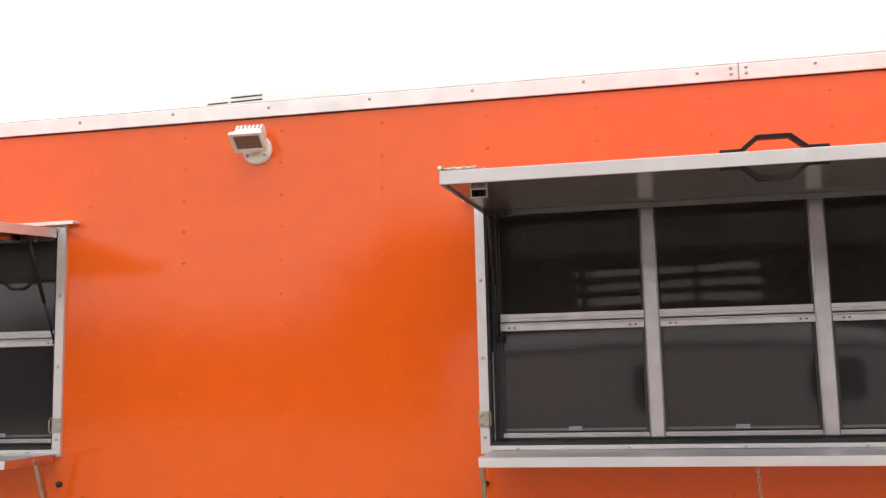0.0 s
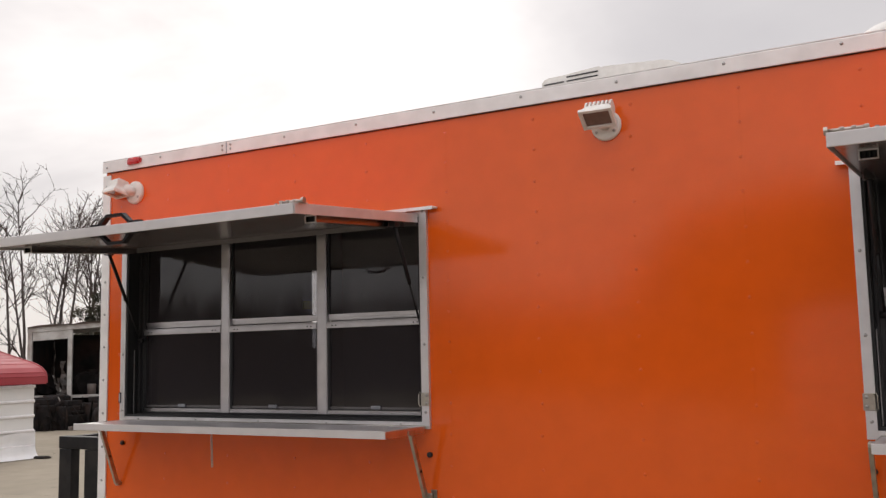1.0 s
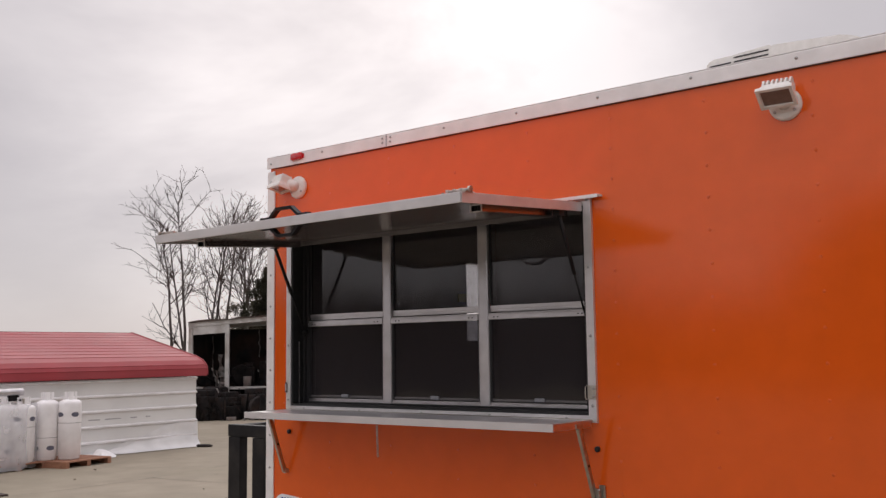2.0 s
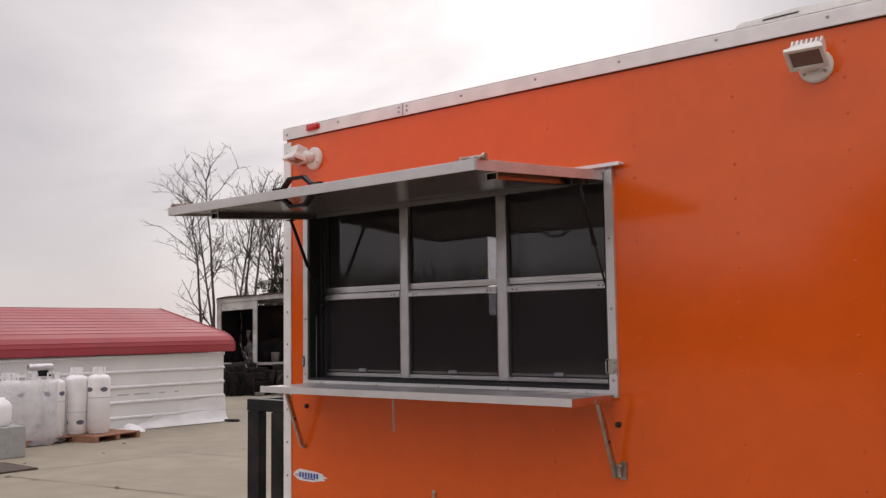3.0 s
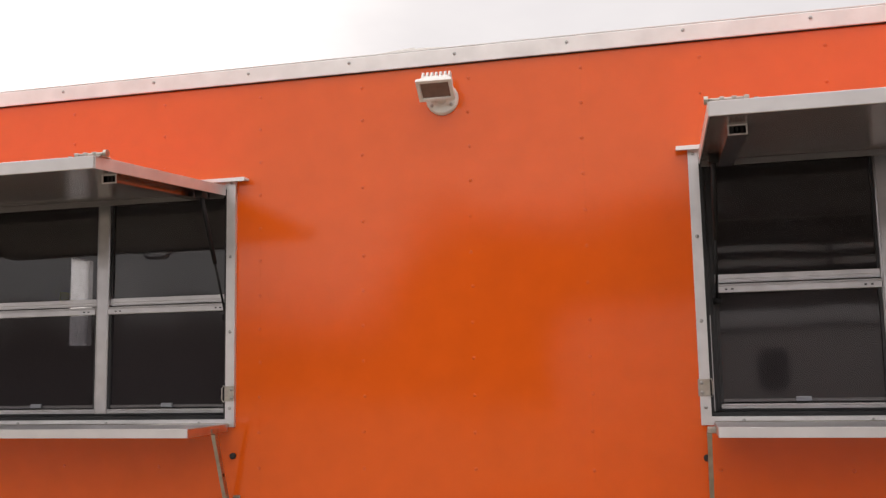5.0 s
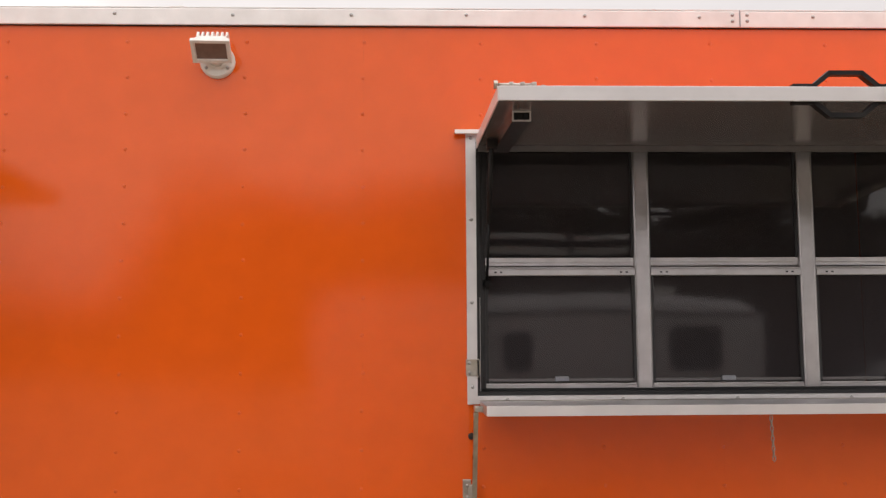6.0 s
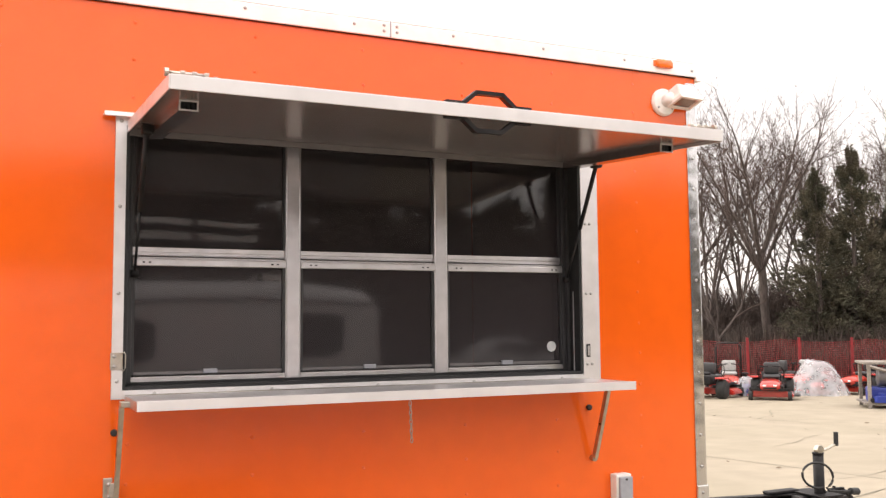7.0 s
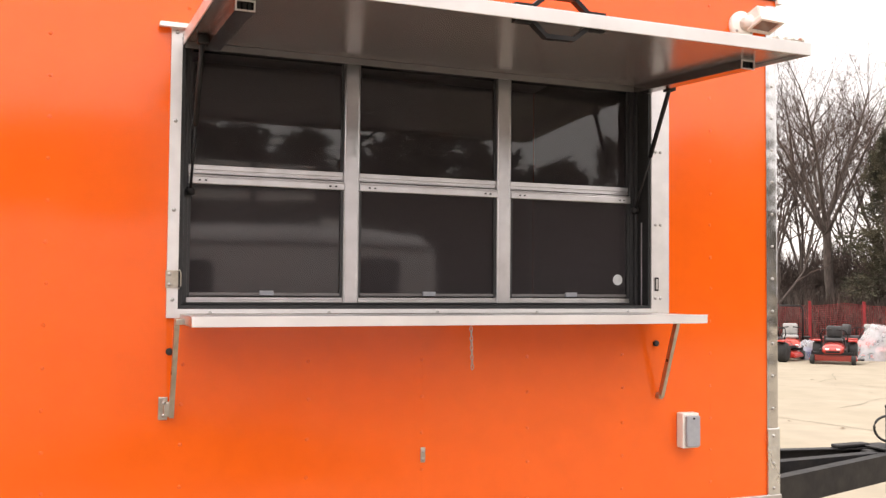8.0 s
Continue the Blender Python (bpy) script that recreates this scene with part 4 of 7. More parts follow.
for ox, wide_strip, disc, left_bracket in ((OPENINGS[0], 0.036, False, False), (OPENINGS[1], 0.080, True, True)):
    serving_window(ox, wide_strip, disc)
    awning(ox, 4.2 if ox < -1 else 3.4, 0.853 if ox < -1 else 0.906)
    shelf(ox, left_bracket, not left_bracket)

# outlet box on the wall
bm = bmesh.new()
box(bm, (1.870, -0.044, 0.850), (1.944, -0.0005, 0.984), 0.004)
outlet = part("outlet_box", bm, WHITE_PLASTIC, trailer, "weatherproof outlet box with grey cover")
bm = bmesh.new()
box(bm, (1.878, -0.0585, 0.856), (1.941, -0.0445, 0.975), 0.005)
part("outlet_cover", bm, GREY_BOX, outlet, "grey hinged cover")
bm = bmesh.new()
lathe(bm, [(0.0045, 0.0), (0.0045, -0.003)], (1.909, -0.0586, 0.965), 10, "y")
part("cover_screw", bm, BLACK_STEEL, outlet)

# maker's sticker: a white shape with plain blue bars
bm = bmesh.new()
prism(bm, [(-3.650, 0.897), (-3.632, 0.917), (-3.60, 0.930), (-3.50, 0.924), (-3.43, 0.916), (-3.425, 0.908), (-3.392, 0.897), (-3.425, 0.892), (-3.408, 0.884), (-3.50, 0.870), (-3.60, 0.872), (-3.632, 0.884)], -0.0022, -0.0004)
sticker = part("maker_sticker", bm, STICKER, trailer, "white sticker with a blue bar logo")
bm = bmesh.new()
for k in range(7):
    box(bm, (-3.603 + k * 0.0215, -0.0034, 0.8885), (-3.589 + k * 0.0215, -0.0024, 0.9135))
part("logo_bar", bm, BLUE_INK, sticker)
bm = bmesh.new()
box(bm, (-3.575, -0.0034, 0.881), (-3.485, -0.0024, 0.886))
part("logo_bar", bm, BLUE_INK, sticker)
bm = bmesh.new()
box(bm, (-3.636, -0.0034, 0.893), (-3.606, -0.0024, 0.904))
part("logo_bar", bm, PINK_INK, sticker)

# inside, on the rear wall: a yellow label
bm = bmesh.new()
box(bm, (REAR + 0.067, 1.610, 1.990), (REAR + 0.075, 1.690, 2.045))
part("yellow_tag", bm, YELLOW, trailer, "small yellow tag on the inner rear wall")

# roof air conditioner and vent
bm = bmesh.new()
ac_top = [(-1.60, 2.705), (-1.60, 3.070), (-1.575, 3.086), (-1.285, 3.094), (-1.275, 3.100), (-0.96, 3.080), (-0.92, 3.072), (-0.868, 3.046), (-0.86, 2.705)]
prism(bm, ac_top, 1.0, 1.66)
bmesh.ops.bevel(bm, geom=[e for e in bm.edges if all(v.co.z > 2.9 for v in e.verts)], offset=0.008, segments=2, affect="EDGES")
unit = part("air_conditioner", bm, WHITE_PLASTIC, trailer, "low white rooftop air conditioner with side louvres")
for a, b, rows in ((-1.585, -1.475, (1,)), (-1.46, -1.29, (0, 1))):
    for j in rows:
        bm = bmesh.new()
        za, zb = 3.067 + 0.02 * (a + 1.6) - 0.022 * j, 3.067 + 0.02 * (b + 1.6) - 0.022 * j
        prism(bm, [(a, za), (b, zb), (b, zb + 0.0065), (a, za + 0.0065)], 0.9965, 0.9995)
        part("louvre", bm, BLACK_RUBBER, unit, "dark louvre slot")
bm = bmesh.new()
lathe(bm, [(0.22, 2.705), (0.22, 2.985), (0.205, 2.990), (0.205, 3.000), (0.240, 3.004), (0.240, 3.018), (0.222, 3.021), (0.222, 3.030), (0.20, 3.055), (0.15, 3.088), (0.08, 3.11), (0.01, 3.115)], (0.10, 1.17, 0), 32)
vent = part("roof_vent", bm, WHITE_PLASTIC, trailer, "domed white roof vent", True)

# tongue with jack, and running gear below
mid = 1.24


def channel(a, b, half, deep):
    """A steel channel laid from a to b, its top at their height."""
    b_, d = bmesh.new(), (Vector(b) - Vector(a)).normalized()
    u = d.cross(Vector((0, 0, 1))).normalized()
    outline = [(-half, 0), (half, 0), (half, -0.008), (-half + 0.008, -0.008), (-half + 0.008, 0.008 - deep), (half, 0.008 - deep), (half, -deep), (-half, -deep)]
    ends = [[b_.verts.new(Vector(p) + u * i + Vector((0, 0, j))) for i, j in outline] for p in (a, b)]
    for k in range(8):
        b_.faces.new((ends[0][k], ends[0][(k + 1) % 8], ends[1][(k + 1) % 8], ends[1][k]))
    b_.faces.new(ends[0][::-1])
    b_.faces.new(ends[1])
    bmesh.ops.recalc_face_normals(b_, faces=b_.faces[:])
    return b_


for a, b in (((FRONT - 0.3, 0.51, 0.502), (4.36, 1.19, 0.502)), ((FRONT - 0.3, 1.76, 0.502), (4.36, 1.32, 0.502))):
    part("tongue_beam", channel(b, a, 0.032, 0.15) if a[1] < 1 else channel(a, b, 0.032, 0.15), BLACK_STEEL, trailer, "black steel tongue beam")
part("tongue_beam", channel((4.22, 1.215, 0.498), (FRONT - 0.05, 1.13, 0.498), 0.035, 0.10), BLACK_STEEL, trailer, "black steel tongue beam")
bm = bmesh.new()
box(bm, (4.16, mid - 0.085, 0.40), (4.48, mid + 0.085, 0.498), 0.012)
box(bm, (4.42, mid - 0.055, 0.41), (4.53, mid + 0.055, 0.515), 0.02)
lathe(bm, [(0.02, 0.385), (0.058, 0.39), (0.062, 0.46), (0.045, 0.505), (0.01, 0.52)], (4.53, mid, 0), 16)
coupler = part("coupler", bm, BLACK_STEEL, trailer, "black steel coupler", False)
bm = bmesh.new()
box(bm, (4.41, mid - 0.012, 0.516), (4.53, mid + 0.012, 0.534), 0.004)
rod(bm, (4.45, mid, 0.50), (4.45, mid, 0.545), 0.010)
part("latch", bm, BLACK_STEEL, coupler, "dark coupler latch")
bm = bmesh.new()
box(bm, (4.02, 1.35, 0.503), (4.27, 1.42, 0.524), 0.008)
part("tongue_plate", bm, BLACK_STEEL, trailer)
bm = bmesh.new()
box(bm, (4.22, 1.12, 0.5035), (4.40, 1.40, 0.515), 0.003)
part("tongue_plate", bm, BLACK_STEEL, trailer)
jx, jy = 4.302, mid - 0.02
bm = bmesh.new()
rod(bm, (jx, jy, 0.24), (jx, jy, 0.758), 0.033, sides=18)
rod(bm, (jx, jy, 0.757), (jx, jy, 0.768), 0.036, sides=18)
rod(bm, (jx, jy, 0.24), (jx, jy, bent(jx, jy) + 0.02), 0.025, sides=14)
lathe(bm, [(0.085, bent(jx, jy)), (0.085, bent(jx, jy) + 0.012), (0.03, bent(jx, jy) + 0.03)], (jx, jy, 0), 18)
jack = part("jack", bm, BLACK_STEEL, trailer, "black tongue jack", True)
bm = bmesh.new()
tube(bm, [(jx - 0.012, jy - 0.02, 0.785), (jx + 0.03, jy - 0.02, 0.783), (jx + 0.075, jy - 0.02, 0.792), (jx + 0.105, jy - 0.02, 0.806), (jx + 0.137, jy - 0.02, 0.808)], 0.0085, 8)
lathe(bm, [(0.012, -0.03), (0.027, -0.028), (0.027, 0.004), (0.016, 0.008), (0.005, 0.009)], (jx - 0.005, jy, 0.787), 14, "y")
part("crank_arm", bm, ZINC, jack, "bright crank arm")
bm = bmesh.new()
rod(bm, (jx + 0.137, jy - 0.02, 0.803), (jx + 0.139, jy - 0.02, 0.888), 0.0145, sides=12)
part("crank_handle", bm, BLACK_RUBBER, jack, "black crank grip")
# the wiring leaves the beam, loops round the jack and ends in a plug by the coupler
bm = bmesh.new()
pts = [(jx - 0.02, jy - 0.07, 0.53)]
for k in range(25):
    t = math.pi * 1.62 - k / 24 * math.tau * 0.98
    wide = 0.128 if math.cos(t) < 0 else 0.116
    pts.append((jx - 0.078 + wide * math.cos(t), jy - 0.06 - 0.02 * k / 24, 0.640 + 0.078 * math.sin(t) - 0.016 * math.cos(t)))
pts += [(jx - 0.01, jy - 0.085, 0.545), (jx + 0.10, jy - 0.08, 0.53), (jx + 0.20, jy - 0.07, 0.522)]
tube(bm, pts, 0.0075, 8)
wires = part("wiring_loop", bm, BLACK_RUBBER, trailer, "looped black wiring harness", True)
bm = bmesh.new()
rod(bm, (jx + 0.19, jy - 0.07, 0.523), (jx + 0.27, jy - 0.05, 0.512), 0.021, 0.024, sides=12)
part("plug", bm, BLACK_RUBBER, wires, "black wiring plug")
for x in (-1.15, -0.25):
    for y in (0.35, WIDE - 0.35):
        bm = bmesh.new()
        g = bent(x, y)
        lathe(bm, [(0.20, -0.10), (0.32, -0.10), (0.345, -0.06), (0.345, 0.06), (0.32, 0.10), (0.20, 0.10)], (x, y, g + 0.345), 28, "y")
        wheel = part("wheel", bm, TYRE, trailer, "black trailer tyre", True)
        bm = bmesh.new()
        lathe(bm, [(0.199, -0.09), (0.18, -0.06), (0.05, -0.05), (0.04, 0.09), (0.199, 0.09)], (x, y, g + 0.345), 24, "y")
        part("rim", bm, ALU, wheel, "steel rim", True)
    bm = bmesh.new()
    rod(bm, (x, 0.44, bent(x, 1) + 0.345), (x, WIDE - 0.44, bent(x, 1) + 0.345), 0.03)
    part("axle", bm, BLACK_STEEL, trailer)
for y in (0.30, WIDE - 0.30):
    bm = bmesh.new()
    box(bm, (REAR + 0.05, y - 0.03, 0.50), (FRONT - 0.4, y + 0.03, 0.6535), 0.004)
    part("chassis_beam", bm, BLACK_STEEL, trailer)
for x in (-1.15, -0.25):
    for y in (0.50, WIDE - 0.50):
        bm = bmesh.new()
        box(bm, (x - 0.03, y - 0.19 if y < 1 else y + 0.13, bent(x, 1) + 0.37), (x + 0.03, y - 0.13 if y < 1 else y + 0.19, 0.52))
        part("spring_hanger", bm, BLACK_STEEL, trailer)

# black tube rack behind the trailer's end
rack = thing("steel_rack", "black square tube steel rack at the trailer's end", "rack", (-4.06, 0.30, bent(-4.06, 0.3)))
base = bent(-4.06, 0.3)
for x in (-0.345, -0.130):
    for y in (0.0, 0.55):
        bm = bmesh.new()
        box(bm, (x, y, 0), (x + 0.105, y + 0.06, 1.238 - base - 0.07), 0.004)
        part("post", bm, BLACK_STEEL, rack)
for y in (-0.002, 0.548):
    bm = bmesh.new()
    box(bm, (-0.348, y, 1.24 - base - 0.07), (0.16, y + 0.064, 1.24 - base), 0.004)
    part("top_rail", bm, BLACK_STEEL, rack)
for x in (-0.345, 0.10):
    bm = bmesh.new()
    box(bm, (x, 0.0635, 1.24 - base - 0.068), (x + 0.055, 0.5475, 1.24 - base - 0.004), 0.004)
    part("cross_rail", bm, BLACK_STEEL, rack)

# ------------------------------------------------------------ ground
GRASS = material("dry_verge", (0.16, 0.13, 0.075), rough=0.95, vary=0.25, scale=0.8, stain=(0.09, 0.085, 0.04), stain_scale=0.25, stain_amount=0.6, bump=0.03, bump_scale=6)


def ground_sheet():
    radii = [0.0, 1.5, 3, 4.5, 6, 8, 10, 12.5, 15, 18, 21, 24, 27, 30, 34, 38, 44, 52, 60, 90, 160, 400, 1200]
    n = 96
    verts, faces, mats = [(0.0, -3.2, bent(0, -3.2))], [], []
    for r in radii[1:]:
        for k in range(n):
            a = k * math.tau / n
            x, y = r * math.sin(a), -3.2 + r * math.cos(a)
            verts.append((x, y, bent(x, y)))
    for k in range(n):
        faces.append((0, 1 + (k + 1) % n, 1 + k))
        mats.append(0)
    for i in range(len(radii) - 2):
        for k in range(n):
            a, b = 1 + i * n + k, 1 + i * n + (k + 1) % n
            faces.append((a, b, b + n, a + n))
            mats.append(0 if radii[i + 1] < 33 else 1)
    me = bpy.data.meshes.new("ground")
    me.from_pydata(verts, [], faces)
    me.materials.append(CONCRETE)
    me.materials.append(GRASS)
    me.polygons.foreach_set("material_index", mats)
    me.polygons.foreach_set("use_smooth", [True] * len(faces))
    me.update()
    return tagged(new("ground", me), "pale worn concrete yard with joints and cracks", "ground", kind="structure")


ground = ground_sheet()


def seam(a, b, wide, wobble, name="joint"):
    """A dark joint or crack lying in the yard."""
    bm = bmesh.new()
    n = max(2, int((Vector(b) - Vector(a)).length / 0.35))
    prev = None
    side = Vector((b[1] - a[1], a[0] - b[0])).normalized()
    for k in range(n + 1):
        f = k / n
        w = wide * random.uniform(0.2, 0.9) / 2
        off = wobble * (noise.noise((f * n * 0.35, a[0], a[1])) if wobble else 0)
        c = Vector((a[0] + (b[0] - a[0]) * f, a[1] + (b[1] - a[1]) * f)) + side * off
        row = []
        for s in (-w, w):
            p = c + side * s
            row.append(bm.verts.new((p.x, p.y, bent(p.x, p.y) + 0.006)))
        if prev:
            bm.faces.new((prev[0], prev[1], row[1], row[0]))
        prev = row
    part(name, bm, JOINT, ground)


for a, b in (((6, 3.2), (30, 11)), ((5, 9.5), (26, 18)), ((9, 2), (5.5, 22)), ((14, 3), (11, 24)), ((-4, 12), (8, 17))):
    seam(a, b, 0.035, 0.0)
# one slab edge runs along the pallets and bends round a corner of the slab, with a second joint from the bend
for a, b in (((-12.30, 1.2), (-12.02, 3.74)), ((-12.02, 3.74), (-12.04, 4.66)), ((-12.04, 4.66), (-12.18, 5.22)), ((-12.18, 5.22), (-11.52, 5.25)), ((-11.52, 5.25), (-8.4, 5.75)),
             ((-12.18, 5.22), (-12.55, 7.1)), ((-12.55, 7.1), (-13.6, 12.5)), ((-12.6, 2.34), (-7.2, 3.08))):
    seam(a, b, 0.03, 0.03)
random.seed(5)
for k in range(13):
    x, y = random.uniform(6, 17), random.uniform(4, 13)
    ang, ln = random.uniform(-0.5, 0.5) + 0.4, random.uniform(0.5, 2.6)
    seam((x, y), (x + ln * math.cos(ang), y + ln * math.sin(ang)), 0.025, 0.25, "crack")

# leaves and grit in the yard
random.seed(8)
verts, faces = [], []
for k in range(170):
    x, y = (random.uniform(-18, -5), random.uniform(1, 14)) if k % 2 else (random.uniform(4.5, 20), random.uniform(2, 16))
    s, a = random.uniform(0.012, 0.045), random.uniform(0, 6.28)
    z = bent(x, y) + 0.008
    i = len(verts)
    for q in range(4):
        t = a + q * math.pi / 2
        verts.append((x + s * math.cos(t) * (1.8 if q % 2 else 1), y + s * math.sin(t), z + random.uniform(0, 0.02)))
    faces.append((i, i + 1, i + 2, i + 3))
me = bpy.data.meshes.new("dead_leaves")
me.from_pydata(verts, [], faces)
me.materials.append(material("dead_leaf", (0.10, 0.06, 0.03), rough=0.9, vary=0.3, scale=3))
tagged(new("dead_leaves", me), "scattered dry brown leaves on the concrete", "leaves", kind="stuff")

# ------------------------------------------------------------ red-roofed carport
EAVE_X, GABLE_Y, LONG = -16.08, 9.0, 11.0
SPAN, OVER = 5.24, 0.17
carport = thing("carport", "low carport with red ribbed roof and white ribbed siding", "carport", (EAVE_X, GABLE_Y, bent(EAVE_X, GABLE_Y)))
cz = -bent(EAVE_X, GABLE_Y)
profile = [(-2.62, 2.205), (-0.26, 1.655), (-0.05, 1.575), (0.07, 1.482), (0.11, 1.405), (0.12, 1.272)]
cuts = []
for k in range(9):
    f0, f1 = k / 9, (k + 1) / 9
    p = [Vector(profile[0]).lerp(Vector(profile[1]), f) for f in (f0, f1)]
    cuts.append(p)
cuts.append([Vector(q) for q in profile[1:4]])
cuts.append([Vector(q) for q in profile[3:5]])
cuts.append([Vector(q) for q in profile[4:6]])
for mirror in (1, -1):
    for pts in cuts:
        bm = bmesh.new()
        rings = []
        for y in (OVER, -LONG):
            ring = []
            for q in pts:
                x = q.x if mirror > 0 else -SPAN - q.x
                ring.append(bm.verts.new((x, y, q.y + cz)))
            for q in reversed(pts):
                x = q.x if mirror > 0 else -SPAN - q.x
                ring.append(bm.verts.new((x - 0.004 * mirror, y, q.y + cz - 0.02)))
            rings.append(ring)
        n = len(rings[0])
        for k in range(n):
            bm.faces.new((rings[0][k], rings[0][(k + 1) % n], rings[1][(k + 1) % n], rings[1][k]))
        bm.faces.new(rings[0][::-1])
        bm.faces.new(rings[1])
        sheet_part = part("roof_panel", bm, RED_ROOF, carport, "red ribbed roof sheet")
        bm = bmesh.new()
        q = pts[0]
        x = q.x if mirror > 0 else -SPAN - q.x
        rod(bm, (x, OVER + 0.005, q.y + cz - 0.001), (x, -LONG - 0.005, q.y + cz - 0.001), 0.0085, sides=6)
        part("rib", bm, RED_ROOF, sheet_part)
for k in range(5):
    z = -0.006 + k * 0.287
    bm = bmesh.new()
    box(bm, (-0.05, -LONG, z), (-0.02, 0.0, z + 0.284))
    panel = part("siding_panel", bm, WHITE_SIDING, carport, "white steel siding sheet")
    # the rib is whiter than its sheet, to paint the light it catches
    bm = bmesh.new()
    rod(bm, (-0.012, -LONG, z + 0.262), (-0.012, 0.004, z + 0.262), 0.030, sides=10)
    part("rib", bm, CYLINDER, panel, "rounded rib, painted whiter for the light it catches", True)
    bm = bmesh.new()
    box(bm, (0.02 - SPAN, -LONG, z), (0.05 - SPAN, 0.0, z + 0.284))
    part("siding_panel", bm, WHITE_SIDING, carport)
for y in (-0.05, -LONG + 0.03):
    bm = bmesh.new()
    outline = [(0.052 - SPAN, 0.0), (-0.052, 0.0), (-0.052, 1.40), (-2.62, 2.14 + cz), (0.052 - SPAN, 1.40)]
    prism(bm, outline, y, y + 0.03)
    part("gable_wall", bm, WHITE_SIDING, carport)
for mirror in (1, -1):
    bm = bmesh.new()
    pts = [((q[0] if mirror > 0 else -SPAN - q[0]), OVER + 0.01, q[1] + cz + 0.004) for q in profile]
    tube(bm, pts, 0.017, 6)
    part("rake_trim", bm, RED_ROOF, carport, "dark red gable edge trim")
# faint stencil marks on the siding
for y, w in ((-2.45, 0.24), (-2.1, 0.34), (-1.55, 0.14), (-1.2, 0.1)):
    bm = bmesh.new()
    box(bm, (-0.0195, y, 0.67), (-0.0175, y + w, 0.693))
    part("stencil_bar", bm, FAINT_INK, carport)

# crumpled plastic along the siding's foot
bm = bmesh.new()
cols = 60
rows = []
for j in range(9):
    row = []
    for k in range(cols + 1):
        y = GABLE_Y + 0.03 - 2.9 * k / cols
        f = j / 8
        top = 0.54 * max(0.06, 1 - k / cols * 1.25) ** 0.9 + 0.03 * noise.noise((k * 0.09, 2.0, 0)) + 0.10 * min(1, k / 12) * (1 - k / cols)
        x = EAVE_X + 0.004 + (1 - f) ** 4 * 0.16 + (0.014 + 0.03 * (1 - f)) * noise.noise((k * 0.16, j * 0.45, 1.0))
        z = bent(x, y) + 0.012 + top * f ** 1.2 + 0.022 * f * noise.noise((k * 0.25, j * 0.5, 4.0))
        row.append(bm.verts.new((x, y, z)))
    rows.append(row)
for a, b in zip(rows, rows[1:]):
    for k in range(cols):
        bm.faces.new((a[k], a[k + 1], b[k + 1], b[k]))
ob = part("plastic_sheet", bm, DUST_SHEET, None, smooth=True)
tagged(ob, "crumpled white plastic sheeting along the carport's foot", "plastic sheet")


# ------------------------------------------------------------ gas cylinders on pallets
def pallet(at, turn, wide=1.05, deep=1.0):
    p = thing("pallet", "worn wooden pallet under gas cylinders", "pallet", at, turn, "pallets in the yard")
    for k in range(7):
        bm = bmesh.new()
        x = -wide / 2 + k * wide / 7
        box(bm, (x + 0.003, -deep / 2, 0.092), (x + wide / 7 - 0.003, deep / 2, 0.114), 0.003)
        part("board", bm, PALLET, p)
    for y in (-deep / 2, -0.04, deep / 2 - 0.08):
        bm = bmesh.new()
        box(bm, (-wide / 2, y, 0.0), (wide / 2, y + 0.08, 0.0915), 0.003)
        part("bearer", bm, PALLET, p)
    return p


def gas_cylinder(seam_z, label_z):
    c = thing("gas_cylinder", "tall white propane cylinder with collar", "gas cylinder", (0, 0, 0), 0, "cylinders by the carport")
    bm = bmesh.new()
    lathe(bm, [(0.16, 0.0), (0.17, 0.03), (0.17, 0.05), (0.188, 0.07), (0.189, 0.96), (0.184, 1.005), (0.165, 1.035), (0.12, 1.055), (0.06, 1.07), (0.03, 1.075)], sides=28)
    body = part("body", bm, CYLINDER, c, "white painted steel body", True)
    bm = bmesh.new()
    for k in range(20):
        a = k / 19 * 5.0
        p = (0.105 * math.cos(a), 0.105 * math.sin(a))
        q = (0.105 * math.cos(a + 0.263), 0.105 * math.sin(a + 0.263))
        vs = [bm.verts.new((*p, 1.05)), bm.verts.new((*q, 1.05)), bm.verts.new((*q, 1.20)), bm.verts.new((*p, 1.20))]
        if k % 7 != 3:
            bm.faces.new(vs)
    bmesh.ops.remove_doubles(bm, verts=bm.verts[:], dist=0.001)
    bmesh.ops.solidify(bm, geom=bm.faces[:], thickness=0.006)
    part("collar", bm, CYLINDER, c)
    bm = bmesh.new()
    rod(bm, (0, 0, 1.07), (0, 0, 1.15), 0.018)
    rod(bm, (0, -0.03, 1.13), (0, 0.03, 1.13), 0.012)
    lathe(bm, [(0.03, 1.151), (0.034, 1.165), (0.02, 1.18)], sides=10)
    part("valve", bm, ZINC, c, "brass valve")
    bm = bmesh.new()
    lathe(bm, [(0.1895, seam_z - 0.005), (0.1905, seam_z - 0.002), (0.1905, seam_z + 0.002), (0.1895, seam_z + 0.005)], sides=28)
    part("weld_seam", bm, SEAT_GREY, c)
    for ang in (-0.65, 0.75, 2.6):
        bm = bmesh.new()
        n = 18
        cx = []
        for k in range(n):
            t = k * math.tau / n
            a = ang + 0.36 * math.cos(t)
            z = label_z + 0.042 * math.sin(t)
            cx.append(bm.verts.new((0.1915 * math.cos(a), 0.1915 * math.sin(a), z)))
        mid_v = bm.verts.new((0.193 * math.cos(ang), 0.193 * math.sin(ang), label_z))
        for k in range(n):
            bm.faces.new((mid_v, cx[k], cx[(k + 1) % n]))
        part("label", bm, LABEL_INK, c, "dark oval label")
    return c


